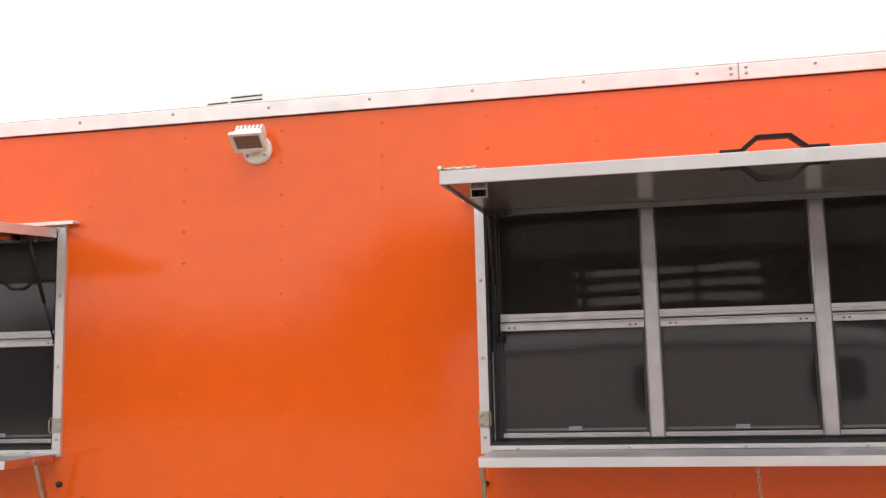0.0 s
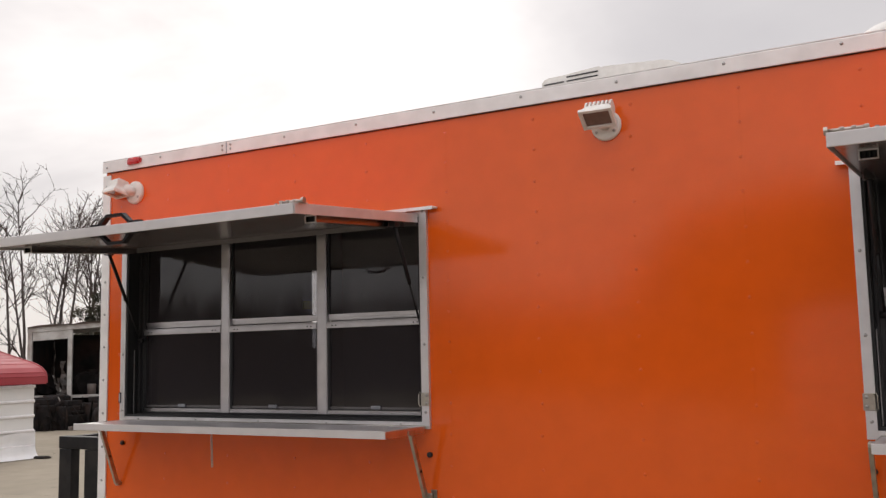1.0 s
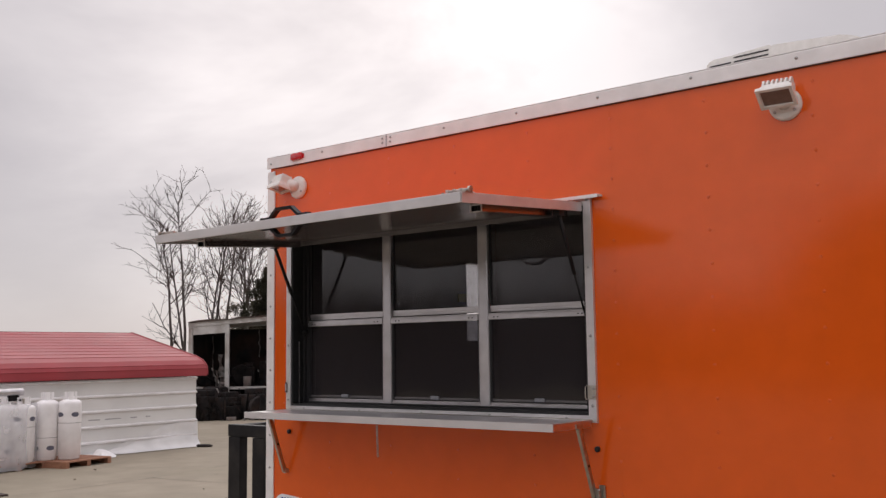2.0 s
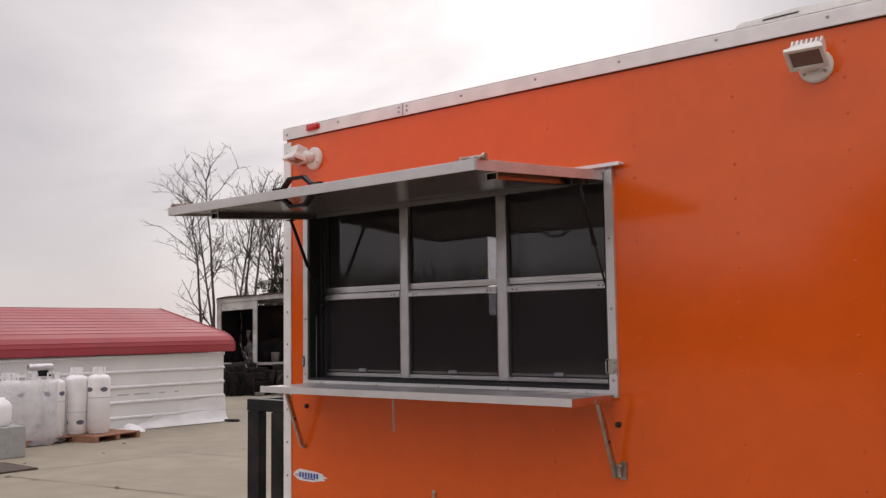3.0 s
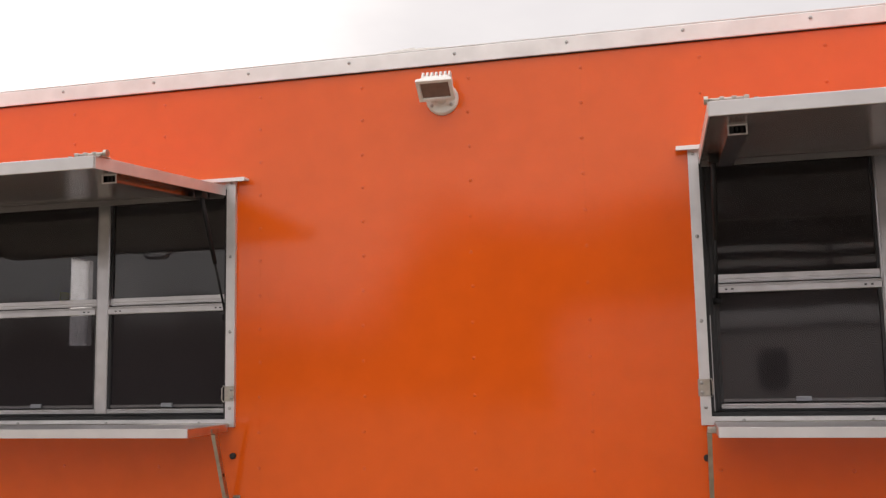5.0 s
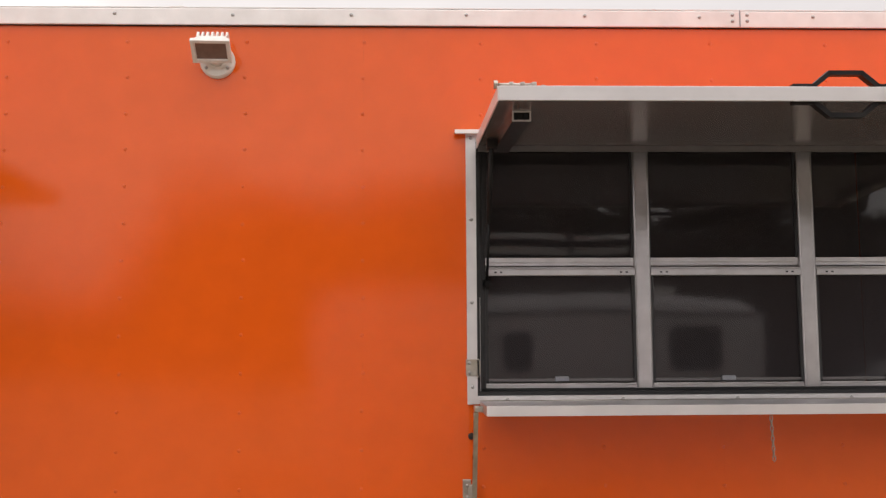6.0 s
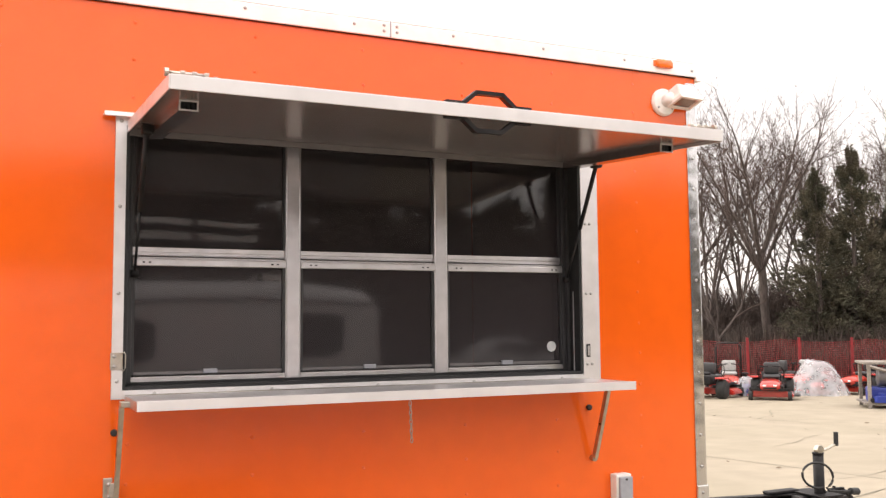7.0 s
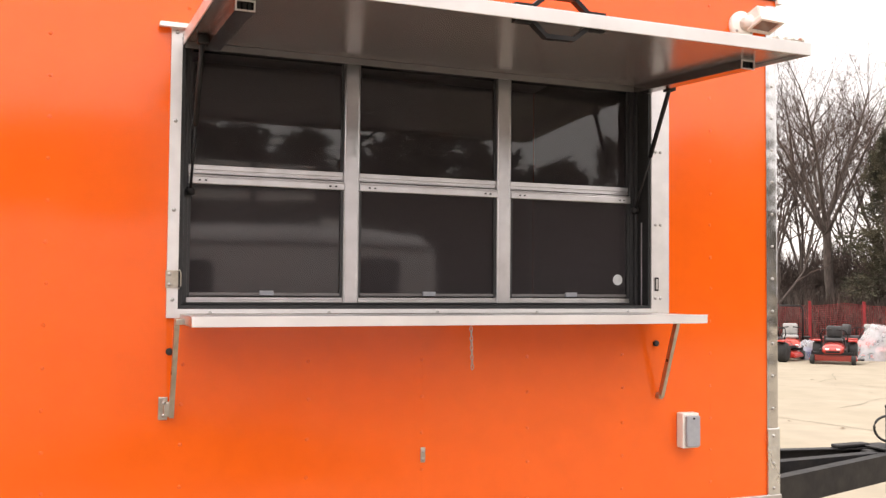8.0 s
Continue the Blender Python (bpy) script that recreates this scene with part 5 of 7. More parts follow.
for x, y, turn in ((-15.15, 5.58, 12), (-15.45, 4.56, 8)):
    pallet((x, y, bent(x, y)), turn)
# two makes of cylinder: seam and labels high on one, low on the other
makes = [gas_cylinder(0.65, 0.80), gas_cylinder(0.40, 0.22)]
used = [False, False]
for x, y, turn, make in ((-15.205, 5.22, -50, 1), (-14.985, 5.515, -46, 0), (-15.165, 4.78, -20, 0), (-15.32, 4.49, -35, 1), (-15.40, 4.19, 60, 0), (-15.65, 4.69, 15, 0), (-15.7, 4.27, 140, 1)):
    m = pose(x, y, bent(x, y) + 0.1145, 0, 0, turn) @ Matrix.Diagonal((1, 1, 0.945, 1))
    if used[make]:
        copy_thing(makes[make], m)
    else:
        makes[make].matrix_world = m
        used[make] = True


def wrapped_load():
    """Shrink wrap drawn round the group of cylinders on one pallet."""
    bm = bmesh.new()
    rows = []
    n = 56
    cx, cy = -15.44, 4.49
    for j in range(14):
        z = 0.03 + 1.05 * j / 13
        row = []
        for k in range(n):
            a = k * math.tau / n
            r = 0.66 + 0.05 * math.cos(a * 4 + 0.5) + 0.05 * max(0, 0.25 - j / 13) + 0.02 * noise.noise((k * 0.5, j * 0.35, 3.0))
            x, y = cx + r * 0.82 * math.cos(a), cy + r * 0.98 * math.sin(a)
            row.append(bm.verts.new((x, y, bent(cx, cy) + z + 0.03 * noise.noise((k * 0.4, j * 0.2, 9.0)))))
        rows.append(row)
    for a, b in zip(rows, rows[1:]):
        for k in range(n):
            bm.faces.new((a[k], a[(k + 1) % n], b[(k + 1) % n], b[k]))
    ob = part("shrink_wrap", bm, CLEAR_WRAP, None, smooth=True)
    tagged(ob, "clear shrink wrap round the gas cylinders on a pallet", "shrink wrap")


def wrap_material(name, thin, thick):
    m = bpy.data.materials.new(name)
    m.use_nodes = True
    n, l = m.node_tree.nodes, m.node_tree.links
    n.clear()
    out, mx, tr, pr = n.new("ShaderNodeOutputMaterial"), n.new("ShaderNodeMixShader"), n.new("ShaderNodeBsdfTransparent"), n.new("ShaderNodeBsdfPrincipled")
    geo, t, r, bp = n.new("ShaderNodeNewGeometry"), n.new("ShaderNodeTexNoise"), n.new("ShaderNodeMapRange"), n.new("ShaderNodeBump")
    t.inputs["Scale"].default_value = 5.0
    pr.inputs["Base Color"].default_value = (0.72, 0.72, 0.75, 1)
    pr.inputs["Roughness"].default_value = 0.22
    r.inputs["To Min"].default_value, r.inputs["To Max"].default_value = thin, thick
    bp.inputs["Distance"].default_value = 0.03
    l.new(geo.outputs["Position"], t.inputs["Vector"])
    l.new(t.outputs["Fac"], r.inputs["Value"])
    l.new(t.outputs["Fac"], bp.inputs["Height"])
    l.new(bp.outputs["Normal"], pr.inputs["Normal"])
    l.new(r.outputs["Result"], mx.inputs[0])
    l.new(tr.outputs[0], mx.inputs[1])
    l.new(pr.outputs[0], mx.inputs[2])
    l.new(mx.outputs[0], out.inputs[0])
    return m


CLEAR_WRAP = wrap_material("clear_wrap", 0.17, 0.62)
CLOUDY_WRAP = wrap_material("cloudy_wrap", 0.10, 0.62)
wrapped_load()

# a small silver canister on the wrapped load, a grey box and a small cylinder beside it
bm = bmesh.new()
z = bent(-15.48, 4.53) + 1.253
lathe(bm, [(0.05, -0.21), (0.06, -0.20), (0.06, 0.20), (0.05, 0.21)], (-15.24, 4.59, z + 0.02), 18, "y")
canister = part("canister", bm, ALU, None, smooth=True)
tagged(canister, "short silver canister lying on the cylinders", "canister")
bm = bmesh.new()
box(bm, (-15.28, 4.55, z - 0.13), (-15.20, 4.72, z - 0.035), 0.012)
tube(bm, [(-15.24, 4.58, z - 0.06), (-15.22, 4.66, z - 0.10), (-15.17, 4.74, z - 0.12)], 0.016, 8)
part("regulator", bm, JUNK, canister, "dark regulator under the canister")
bm = bmesh.new()
box(bm, (-14.08, 3.18, bent(-13.9, 3.4)), (-13.70, 3.60, bent(-13.9, 3.4) + 0.46), 0.015)
crate = part("steel_box", bm, SEAT_GREY, None)
tagged(crate, "dented grey steel box on the concrete", "box")
bm = bmesh.new()
lathe(bm, [(0.09, 0.0), (0.115, 0.03), (0.13, 0.10), (0.13, 0.28), (0.105, 0.35), (0.05, 0.38), (0.03, 0.42)], (-13.93, 3.34, bent(-13.9, 3.4) + 0.4615), 20)
tank = part("small_cylinder", bm, CYLINDER, None, smooth=True)
tagged(tank, "small white gas cylinder on the steel box", "gas cylinder")
bm = bmesh.new()
box(bm, (-13.1, 2.2, bent(-12.7, 2.7) + 0.002), (-12.15, 3.0, bent(-12.7, 2.7) + 0.03), 0.008)
tagged(part("rubber_mat", bm, RUST_SKIN, None), "worn brown-grey flat mat on the concrete", "mat")


# ------------------------------------------------------------ open steel shed with scrap
SHED_X, SHED_Y = -23.1, 18.4
shed = thing("storage_shed", "open white-framed steel shed with a dark interior", "shed", (SHED_X, SHED_Y, bent(SHED_X, SHED_Y)), 38)
W, D, H = 6.4, 3.0, 2.87
FLOOR = 0.95


def head(x):
    """The sagging shed's top rises along its front."""
    return H + 0.068 * (x + W / 2)


def leaning_bar(x0, x1, y0, y1, z0, z1, step=0.0):
    """A bar along the shed that follows its top's slope; step roughens the upper edge."""
    b, rings = bmesh.new(), []
    n = 24 if step else 1
    for q in range(n + 1):
        x = x0 + (x1 - x0) * q / n
        up = z1 + step * noise.noise((x * 2.3, 7.0, z1))
        rings.append([b.verts.new((x, y, head(x) + z)) for y, z in ((y0, z0), (y1, z0), (y1, up), (y0, up))])
    for p, q in zip(rings, rings[1:]):
        for k in range(4):
            b.faces.new((p[k], p[(k + 1) % 4], q[(k + 1) % 4], q[k]))
    b.faces.new(rings[0][::-1])
    b.faces.new(rings[-1])
    return b


for x in (-W / 2, -2.04, 0.6, W / 2 - 0.14):
    for y in (-D / 2, D / 2 - 0.14):
        bm = bmesh.new()
        box(bm, (x, y, 0), (x + 0.13, y + 0.14, head(x)), 0.01)
        part("post", bm, RUST_WHITE, shed)
for y in (-D / 2 - 0.003, D / 2 - 0.143):
    part("top_beam", leaning_bar(-W / 2 - 0.01, W / 2 + 0.01, y, y + 0.16, 0.002, 0.14), RUST_WHITE, shed)
    bm = bmesh.new()
    box(bm, (-W / 2, y + 0.15, FLOOR - 0.06), (W / 2, y + 0.21 if y < 0 else y + 0.1505, FLOOR + 0.03), 0.005)
    part("floor_beam", bm, RUST_WHITE, shed)
part("header_panel", leaning_bar(-W / 2 + 0.141, -2.05, -D / 2 + 0.02, -D / 2 + 0.06, -0.26, -0.004), RUST_WHITE, shed, "white header panel stained with rust")
part("roof", leaning_bar(-W / 2, W / 2, -D / 2 - 0.05, D / 2, 0.142, 0.185, 0.05), RUST_SKIN, shed, "rusted ragged roof sheet")
bm = bmesh.new()
box(bm, (-W / 2 + 0.05, D / 2 - 0.19, 0.0), (W / 2 - 0.05, D / 2 - 0.15, H - 0.01))
box(bm, (-W / 2 + 0.02, -D / 2 + 0.145, 0.0), (-W / 2 + 0.06, D / 2 - 0.2, H - 0.01))
box(bm, (W / 2 - 0.06, -D / 2 + 0.145, 0.0), (W / 2 - 0.02, D / 2 - 0.2, H - 0.01))
part("inner_wall", bm, DARK_INSIDE, shed)
bm = bmesh.new()
box(bm, (-W / 2 + 0.07, -D / 2 + 0.22, FLOOR - 0.06), (W / 2 - 0.07, D / 2 - 0.2, FLOOR))
part("shed_floor", bm, DARK_INSIDE, shed)
# torn lining that hangs in the openings
rng = random.Random(31)
for x, y, top, low, wide in ((-2.50, -1.1, 2.6, 1.3, 0.05), (-2.22, -1.3, 2.0, 0.98, 0.16), (-2.12, -1.36, 1.6, 0.98, 0.22), (-1.1, -0.7, 2.8, 1.9, 0.04), (-0.42, -0.6, 3.0, 2.5, 0.10), (-2.36, -1.2, 1.5, 0.98, 0.12)):
    bm = bmesh.new()
    prev = None
    for q in range(9):
        z = top + (low - top) * q / 8
        w = wide * rng.uniform(0.3, 1.0) / 2
        c = x + rng.uniform(-0.03, 0.03)
        row = [bm.verts.new((c - w, y + rng.uniform(-0.05, 0.05), z)), bm.verts.new((c + w, y + rng.uniform(-0.05, 0.05), z))]
        if prev:
            bm.faces.new((prev[0], prev[1], row[1], row[0]))
        prev = row
    bmesh.ops.solidify(bm, geom=bm.faces[:], thickness=0.01)
    part("torn_lining", bm, TORN, shed, "pale torn strip of lining")
# a dented pail on the shed's floor and small pale scraps at its foot
bm = bmesh.new()
lathe(bm, [(0.10, 0.0), (0.12, 0.02), (0.14, 0.32), (0.13, 0.34), (0.12, 0.32)], (0, 0, 0), 14)
pail = part("pail", bm, TORN, None, smooth=True)
tagged(pail, "dented grey pail standing in the open shed", "pail")
pail.matrix_world = shed.matrix_world @ pose(-1.42, -1.0, FLOOR + 0.001)
for u, v, w in ((-2.9, -2.85, 0.10), (-1.5, -2.9, 0.14), (-0.9, -2.8, 0.09), (-1.1, -2.95, 0.07)):
    bm = bmesh.new()
    box(bm, (-w, -w * 0.6, 0), (w, w * 0.6, w * 0.8), 0.02)
    bit = part("crushed_tin", bm, TORN, None)
    tagged(bit, "small crushed pale tin on the concrete", "tin", "tins by the shed")
    p = shed.matrix_world @ Vector((u, v, 0))
    bit.matrix_world = pose(p.x, p.y, bent(p.x, p.y), 0, 0, u * 200)

random.seed(21)
for k in range(84):
    ang = radians(38)
    u, v = random.uniform(-3.6, 3.0), random.uniform(-2.7, -1.75)
    level = 0
    if 30 < k < 50:
        v, level = random.uniform(-1.1, 0.9), FLOOR
    x = SHED_X + u * math.cos(ang) - v * math.sin(ang)
    y = SHED_Y + u * math.sin(ang) + v * math.cos(ang)
    z = bent(x, y) if level == 0 else bent(SHED_X, SHED_Y) + FLOOR
    bm = bmesh.new()
    if k % 3 == 0:
        lathe(bm, [(0.17, -0.1), (0.33, -0.11), (0.36, 0.0), (0.33, 0.11), (0.17, 0.1)], (0, 0, 0.36), 18, "y")
        name, label, cat = "tyre", "old black tyre leaning among scrap", "tyre"
    elif k % 3 == 1:
        s = random.uniform(0.25, 0.5)
        box(bm, (-s, -s * 0.7, 0), (s, s * 0.7, s * 1.7), 0.04)
        box(bm, (-s * 0.5, -s * 0.5, s * 1.7), (s * 0.8, s * 0.4, s * 2.1), 0.03)
        name, label, cat = "scrap_box", "dark scrap housing piled by the shed", "scrap"
    else:
        pile = thing("scrap_bars", "loose bundle of dark scrap bars", "scrap", (x, y, z), random.uniform(0, 180), "scrap by the shed")
        for j in range(11):
            bar = bmesh.new()
            p = (random.uniform(-0.4, 0.4), random.uniform(-0.3, 0.3), 0.0)
            q = (p[0] + random.uniform(-0.9, 0.9), random.uniform(-0.4, 0.4), random.uniform(0.25, 0.95))
            rod(bar, p, q, random.uniform(0.015, 0.05), 0.02, 6)
            part("bar", bar, RUST_WHITE if j == 3 else JUNK, pile)
        bm.free()
        continue
    ob = part(name, bm, JUNK, None)
    tagged(ob, label, cat, "scrap by the shed")
    ob.matrix_world = pose(x, y, z, 0, 0, random.uniform(0, 180))


# ------------------------------------------------------------ mowers
def mower(seat_mat, paint, arms=True, rollbar=False, label="red zero-turn mower with black seat"):
    """A ride-on mower; it looks along -y."""
    m = thing("riding_mower", label, "mower", (0, 0, 0), 0, "mowers at the yard's edge")
    bm = bmesh.new()
    prism(bm, [(-0.66, 0.10), (0.66, 0.10), (0.66, 0.20), (0.50, 0.27), (-0.50, 0.27), (-0.66, 0.20)], -0.90, -0.15)
    bmesh.ops.bevel(bm, geom=bm.edges[:], offset=0.03, segments=2, affect="EDGES")
    part("deck", bm, paint, m, "painted cutting deck")
    bm = bmesh.new()
    box(bm, (0.64, -0.75, 0.12), (0.84, -0.32, 0.17), 0.02)
    part("chute", bm, BLACK_RUBBER, m, "black rubber chute")
    bm = bmesh.new()
    for s in (-1, 1):
        box(bm, (s * 0.34 - 0.035, -1.05, 0.36), (s * 0.34 + 0.035, 0.75, 0.44), 0.01)
    box(bm, (-0.56, -1.07, 0.29), (0.56, -0.99, 0.37), 0.01)
    part("frame", bm, BLACK_STEEL, m)
    bm = bmesh.new()
    outline = [(-0.30, 0.32), (0.30, 0.32), (0.34, 0.46), (0.28, 0.58), (0.18, 0.63), (-0.18, 0.63), (-0.28, 0.58), (-0.34, 0.46)]
    prism(bm, outline, -1.12, -0.40)
    for q in bm.verts:
        if q.co.y < -1.0:
            q.co.x *= 0.86
            q.co.z = 0.32 + (q.co.z - 0.32) * 0.72
    bmesh.ops.bevel(bm, geom=bm.edges[:], offset=0.04, segments=2, affect="EDGES")
    hood = part("front_cowl", bm, paint, m, "painted front cowl", True)
    for s in (-1, 1):
        bm = bmesh.new()
        box(bm, (s * 0.15 - 0.05, -1.135, 0.43), (s * 0.15 + 0.05, -1.105, 0.48), 0.01)
        part("headlight", bm, CYLINDER, hood, "pale headlight")
    bm = bmesh.new()
    box(bm, (-0.19, -1.13, 0.345), (0.19, -1.104, 0.405), 0.008)
    part("grille", bm, BLACK_STEEL, hood, "black grille under the headlights")
    bm = bmesh.new()
    box(bm, (-0.24, -0.32, 0.62), (0.24, 0.22, 0.73), 0.05)
    seat = part("seat", bm, seat_mat, m, "padded seat", True)
    bm = bmesh.new()
    box(bm, (-0.23, 0.12, 0.74), (0.23, 0.24, 1.10), 0.055)
    part("backrest", bm, seat_mat, seat, "padded backrest", True)
    bm = bmesh.new()
    box(bm, (-0.25, -0.25, 0.441), (0.25, 0.2, 0.6195), 0.01)
    part("seat_box", bm, BLACK_STEEL, m)
    bm = bmesh.new()
    box(bm, (-0.28, 0.32, 0.441), (0.28, 0.85, 0.74), 0.06)
    lathe(bm, [(0.2, 0.735), (0.2, 0.80), (0.12, 0.83), (0.02, 0.835)], (0, 0.58, 0), 16)
    part("engine", bm, BLACK_STEEL, m, "black engine cover", True)
    for s in (-1, 1):
        bm = bmesh.new()
        lathe(bm, [(0.13, -0.13), (0.26, -0.13), (0.30, -0.08), (0.30, 0.08), (0.26, 0.13), (0.13, 0.13)], (s * 0.50, 0.42, 0.30), 22, "x")
        wheel = part("wheel", bm, TYRE, m, "rear drive tyre", True)
        bm = bmesh.new()
        lathe(bm, [(0.129, -0.10), (0.10, -0.08), (0.02, -0.07), (0.02, 0.07), (0.10, 0.08), (0.129, 0.10)], (s * 0.50, 0.42, 0.30), 16, "x")
        part("rim", bm, SEAT_GREY, wheel, smooth=True)
        bm = bmesh.new()
        lathe(bm, [(0.05, -0.06), (0.13, -0.06), (0.15, 0.0), (0.13, 0.06), (0.05, 0.06)], (s * 0.56, -1.05, 0.15), 16, "x")
        part("caster", bm, TYRE, m, "front caster wheel", True)
        bm = bmesh.new()
        rod(bm, (s * 0.56, -1.05, 0.15), (s * 0.56, -1.03, 0.40), 0.03)
        part("caster_fork", bm, BLACK_STEEL, m)
        bm = bmesh.new()
        box(bm, (s * 0.50 - 0.14, 0.15, 0.62), (s * 0.50 + 0.14, 0.68, 0.67), 0.02)
        part("fender", bm, paint if not rollbar else BLACK_STEEL, m)
        if arms:
            bm = bmesh.new()
            tube(bm, [(s * 0.36, 0.0, 0.6), (s * 0.38, -0.12, 0.82), (s * 0.30, -0.30, 0.98), (s * 0.06, -0.33, 1.0)], 0.018, 8)
            part("steering_lever", bm, BLACK_STEEL, m, smooth=True)
    if rollbar:
        bm = bmesh.new()
        tube(bm, [(-0.40, 0.30, 0.44), (-0.40, 0.30, 1.55), (-0.34, 0.30, 1.68), (0.34, 0.30, 1.68), (0.40, 0.30, 1.55), (0.40, 0.30, 0.44)], 0.028, 8)
        part("roll_bar", bm, BLACK_STEEL, m, "black roll bar", True)
    return m


def stand(m, x, y, turn, size=0.83):
    m.matrix_world = pose(x, y, bent(x, y), 0, 0, turn) @ Matrix.Scale(size, 4)


def spot(az, d):
    """A place in the yard by its bearing and distance from the serving side."""
    return -0.38 + d * math.sin(radians(az)), -3.17 + d * math.cos(radians(az))


for az, d, turn, seat_mat, paint, bar, words in (
        (44.3, 25.7, -47, SEAT_BLACK, MOWER_RED, False, "red zero-turn mower with a black seat on concrete"),
        (41.0, 25.6, 118, SEAT_BLACK, MOWER_RED, False, "red and black zero-turn mower seen from its back end"),
        (42.0, 27.6, -40, SEAT_GREY, MOWER_ORANGE, True, "orange-red mower with a grey seat and a roll bar"),
        (45.2, 28.2, 75, SEAT_BLACK, MOWER_RED, False, "dark red mower standing behind the others"),
        (46.1, 28.6, -62, SEAT_GREY, MOWER_ORANGE, False, "orange-red mower with a grey seat by the fence"),
        (49.3, 28.6, -85, SEAT_BLACK, MOWER_ORANGE, False, "orange-red mower with a black seat by the fence"),
        (50.6, 28.0, -50, SEAT_BLACK, MOWER_RED, False, "red mower with a black seat behind the bench")):
    stand(mower(seat_mat, paint, rollbar=bar, label=words), *spot(az, d), turn)


def draped(name, label, cx, cy, rx, ry, top, seed, mat, base=0.0, flare_by=0.95, drop_by=1.5):
    """A crumpled plastic cover over a machine."""
    bm = bmesh.new()
    rows, n, rings = [], 48, 16
    for j in range(rings + 1):
        f = j / rings
        row = []
        for k in range(n):
            a = k * math.tau / n
            flare = (0.30 + 0.70 * f ** flare_by)
            fold = 1 + 0.10 * f * noise.noise((math.cos(a) * 3 + seed, math.sin(a) * 3, f * 1.5)) * 2
            x = cx + rx * flare * fold * math.cos(a)
            y = cy + ry * flare * fold * math.sin(a)
            z = bent(cx, cy) + base + 0.01 + top * (1 - f ** drop_by) * (1 + 0.10 * noise.noise((x * 1.5, y * 1.5, seed)))
            z += 0.05 * noise.noise((x * 4, y * 4, z * 4 + seed))
            row.append(bm.verts.new((x, y, max(z, bent(x, y) + base + 0.01))))
        rows.append(row)
    for a, b in zip(rows, rows[1:]):
        for k in range(n):
            bm.faces.new((a[k], a[(k + 1) % n], b[(k + 1) % n], b[k]))
    bm.faces.new(rows[0])
    ob = part(name, bm, mat, None, smooth=False)
    return tagged(ob, label, "plastic cover")


draped("plastic_cover", "clear crumpled plastic cover over a red mower", *spot(46.75, 27.5), 0.86, 0.82, 0.90, 3.0, CLOUDY_WRAP, 0.0, 0.95, 1.35)
stand(mower(SEAT_BLACK, MOWER_RED, arms=False, label="red mower under a clear plastic cover"), *spot(46.70, 27.75), -45, 0.58)
draped("plastic_bundle", "small bundle of clear plastic with blue inside", *spot(42.95, 26.6), 0.36, 0.36, 0.50, 7.0, CLOUDY_WRAP)
bm = bmesh.new()
bx, by = spot(42.95, 26.6)
box(bm, (bx - 0.15, by - 0.14, bent(bx, by)), (bx + 0.15, by + 0.14, bent(bx, by) + 0.3), 0.03)
tagged(part("blue_tub", bm, BLUE_CRATE, None), "small blue tub under plastic", "tub")

draped("plastic_bundle", "small crumpled bundle of white plastic by the pallet", -15.72, 6.62, 0.26, 0.22, 0.12, 11.0, WRAP)
SCRAP_AT = (-15.84, 9.02)
bm = bmesh.new()
lathe(bm, [(0.03, 0.0), (0.10, 0.004), (0.115, 0.02), (0.075, 0.045), (0.01, 0.05)], (0, 0, 0), 14)
for q in bm.verts:
    q.co.x *= 1.7
    q.co += Vector((noise.noise(q.co * 5), noise.noise(q.co * 5 + Vector((4, 0, 0))), 0)) * 0.05
ob = part("scrap_rag", bm, JUNK, None)
ob.matrix_world = pose(SCRAP_AT[0], SCRAP_AT[1], bent(*SCRAP_AT) + 0.004, 0, 0, 25)
tagged(ob, "flat dark rag lying on the concrete", "rag")

# ------------------------------------------------------------ timber table with crates and boxes
tx, ty = 18.2, 11.3
tz = bent(tx, ty)
bench = thing("timber_bench", "weathered grey timber bench frame", "bench", (tx, ty, tz), -40)
for x in (-1.25, -0.35, 1.15):
    for y in (-0.62, 0.52):
        bm = bmesh.new()
        box(bm, (x, y, 0), (x + 0.075, y + 0.075, 0.97), 0.006)
        part("leg", bm, OLD_WOOD, bench)
for z in (0.10, 0.97):
    for y in (-0.62, -0.30, 0.02, 0.30):
        bm = bmesh.new()
        box(bm, (-1.32, y + 0.002, z + 0.001), (1.32, y + 0.26, z + 0.05 if z > 0.5 else z + 0.04), 0.004)
        part("board", bm, OLD_WOOD, bench)
bm = bmesh.new()
tube(bm, [(-1.2, -0.66, 0.93), (1.2, -0.66, 0.2)], 0.035, 4)
part("diagonal_brace", bm, OLD_WOOD, bench)
mt = pose(tx, ty, tz, 0, 0, -40)


def set_on(ob, x, y, z, turn=0):
    ob.matrix_world = mt @ pose(x, y, z, 0, 0, turn)


for k, (x, y, w, d, h) in enumerate(((-0.85, -0.2, 0.35, 0.25, 0.32), (-0.2, -0.25, 0.28, 0.25, 0.2), (0.5, -0.2, 0.38, 0.26, 0.28))):
    bm = bmesh.new()
    box(bm, (-w, -d, 0), (w, d, h), 0.03)
    ob = part("plastic_crate", bm, BLUE_CRATE, None)
    tagged(ob, "blue plastic crate on the bench's low shelf", "crate", "crates on the bench")
    set_on(ob, x, y, 0.1415)
bm = bmesh.new()
lathe(bm, [(0.05, -0.26), (0.20, -0.26), (0.215, -0.24), (0.205, -0.1), (0.215, -0.08), (0.205, 0.1), (0.215, 0.12), (0.20, 0.26), (0.05, 0.26)], (0, 0, 0), 20, "x")
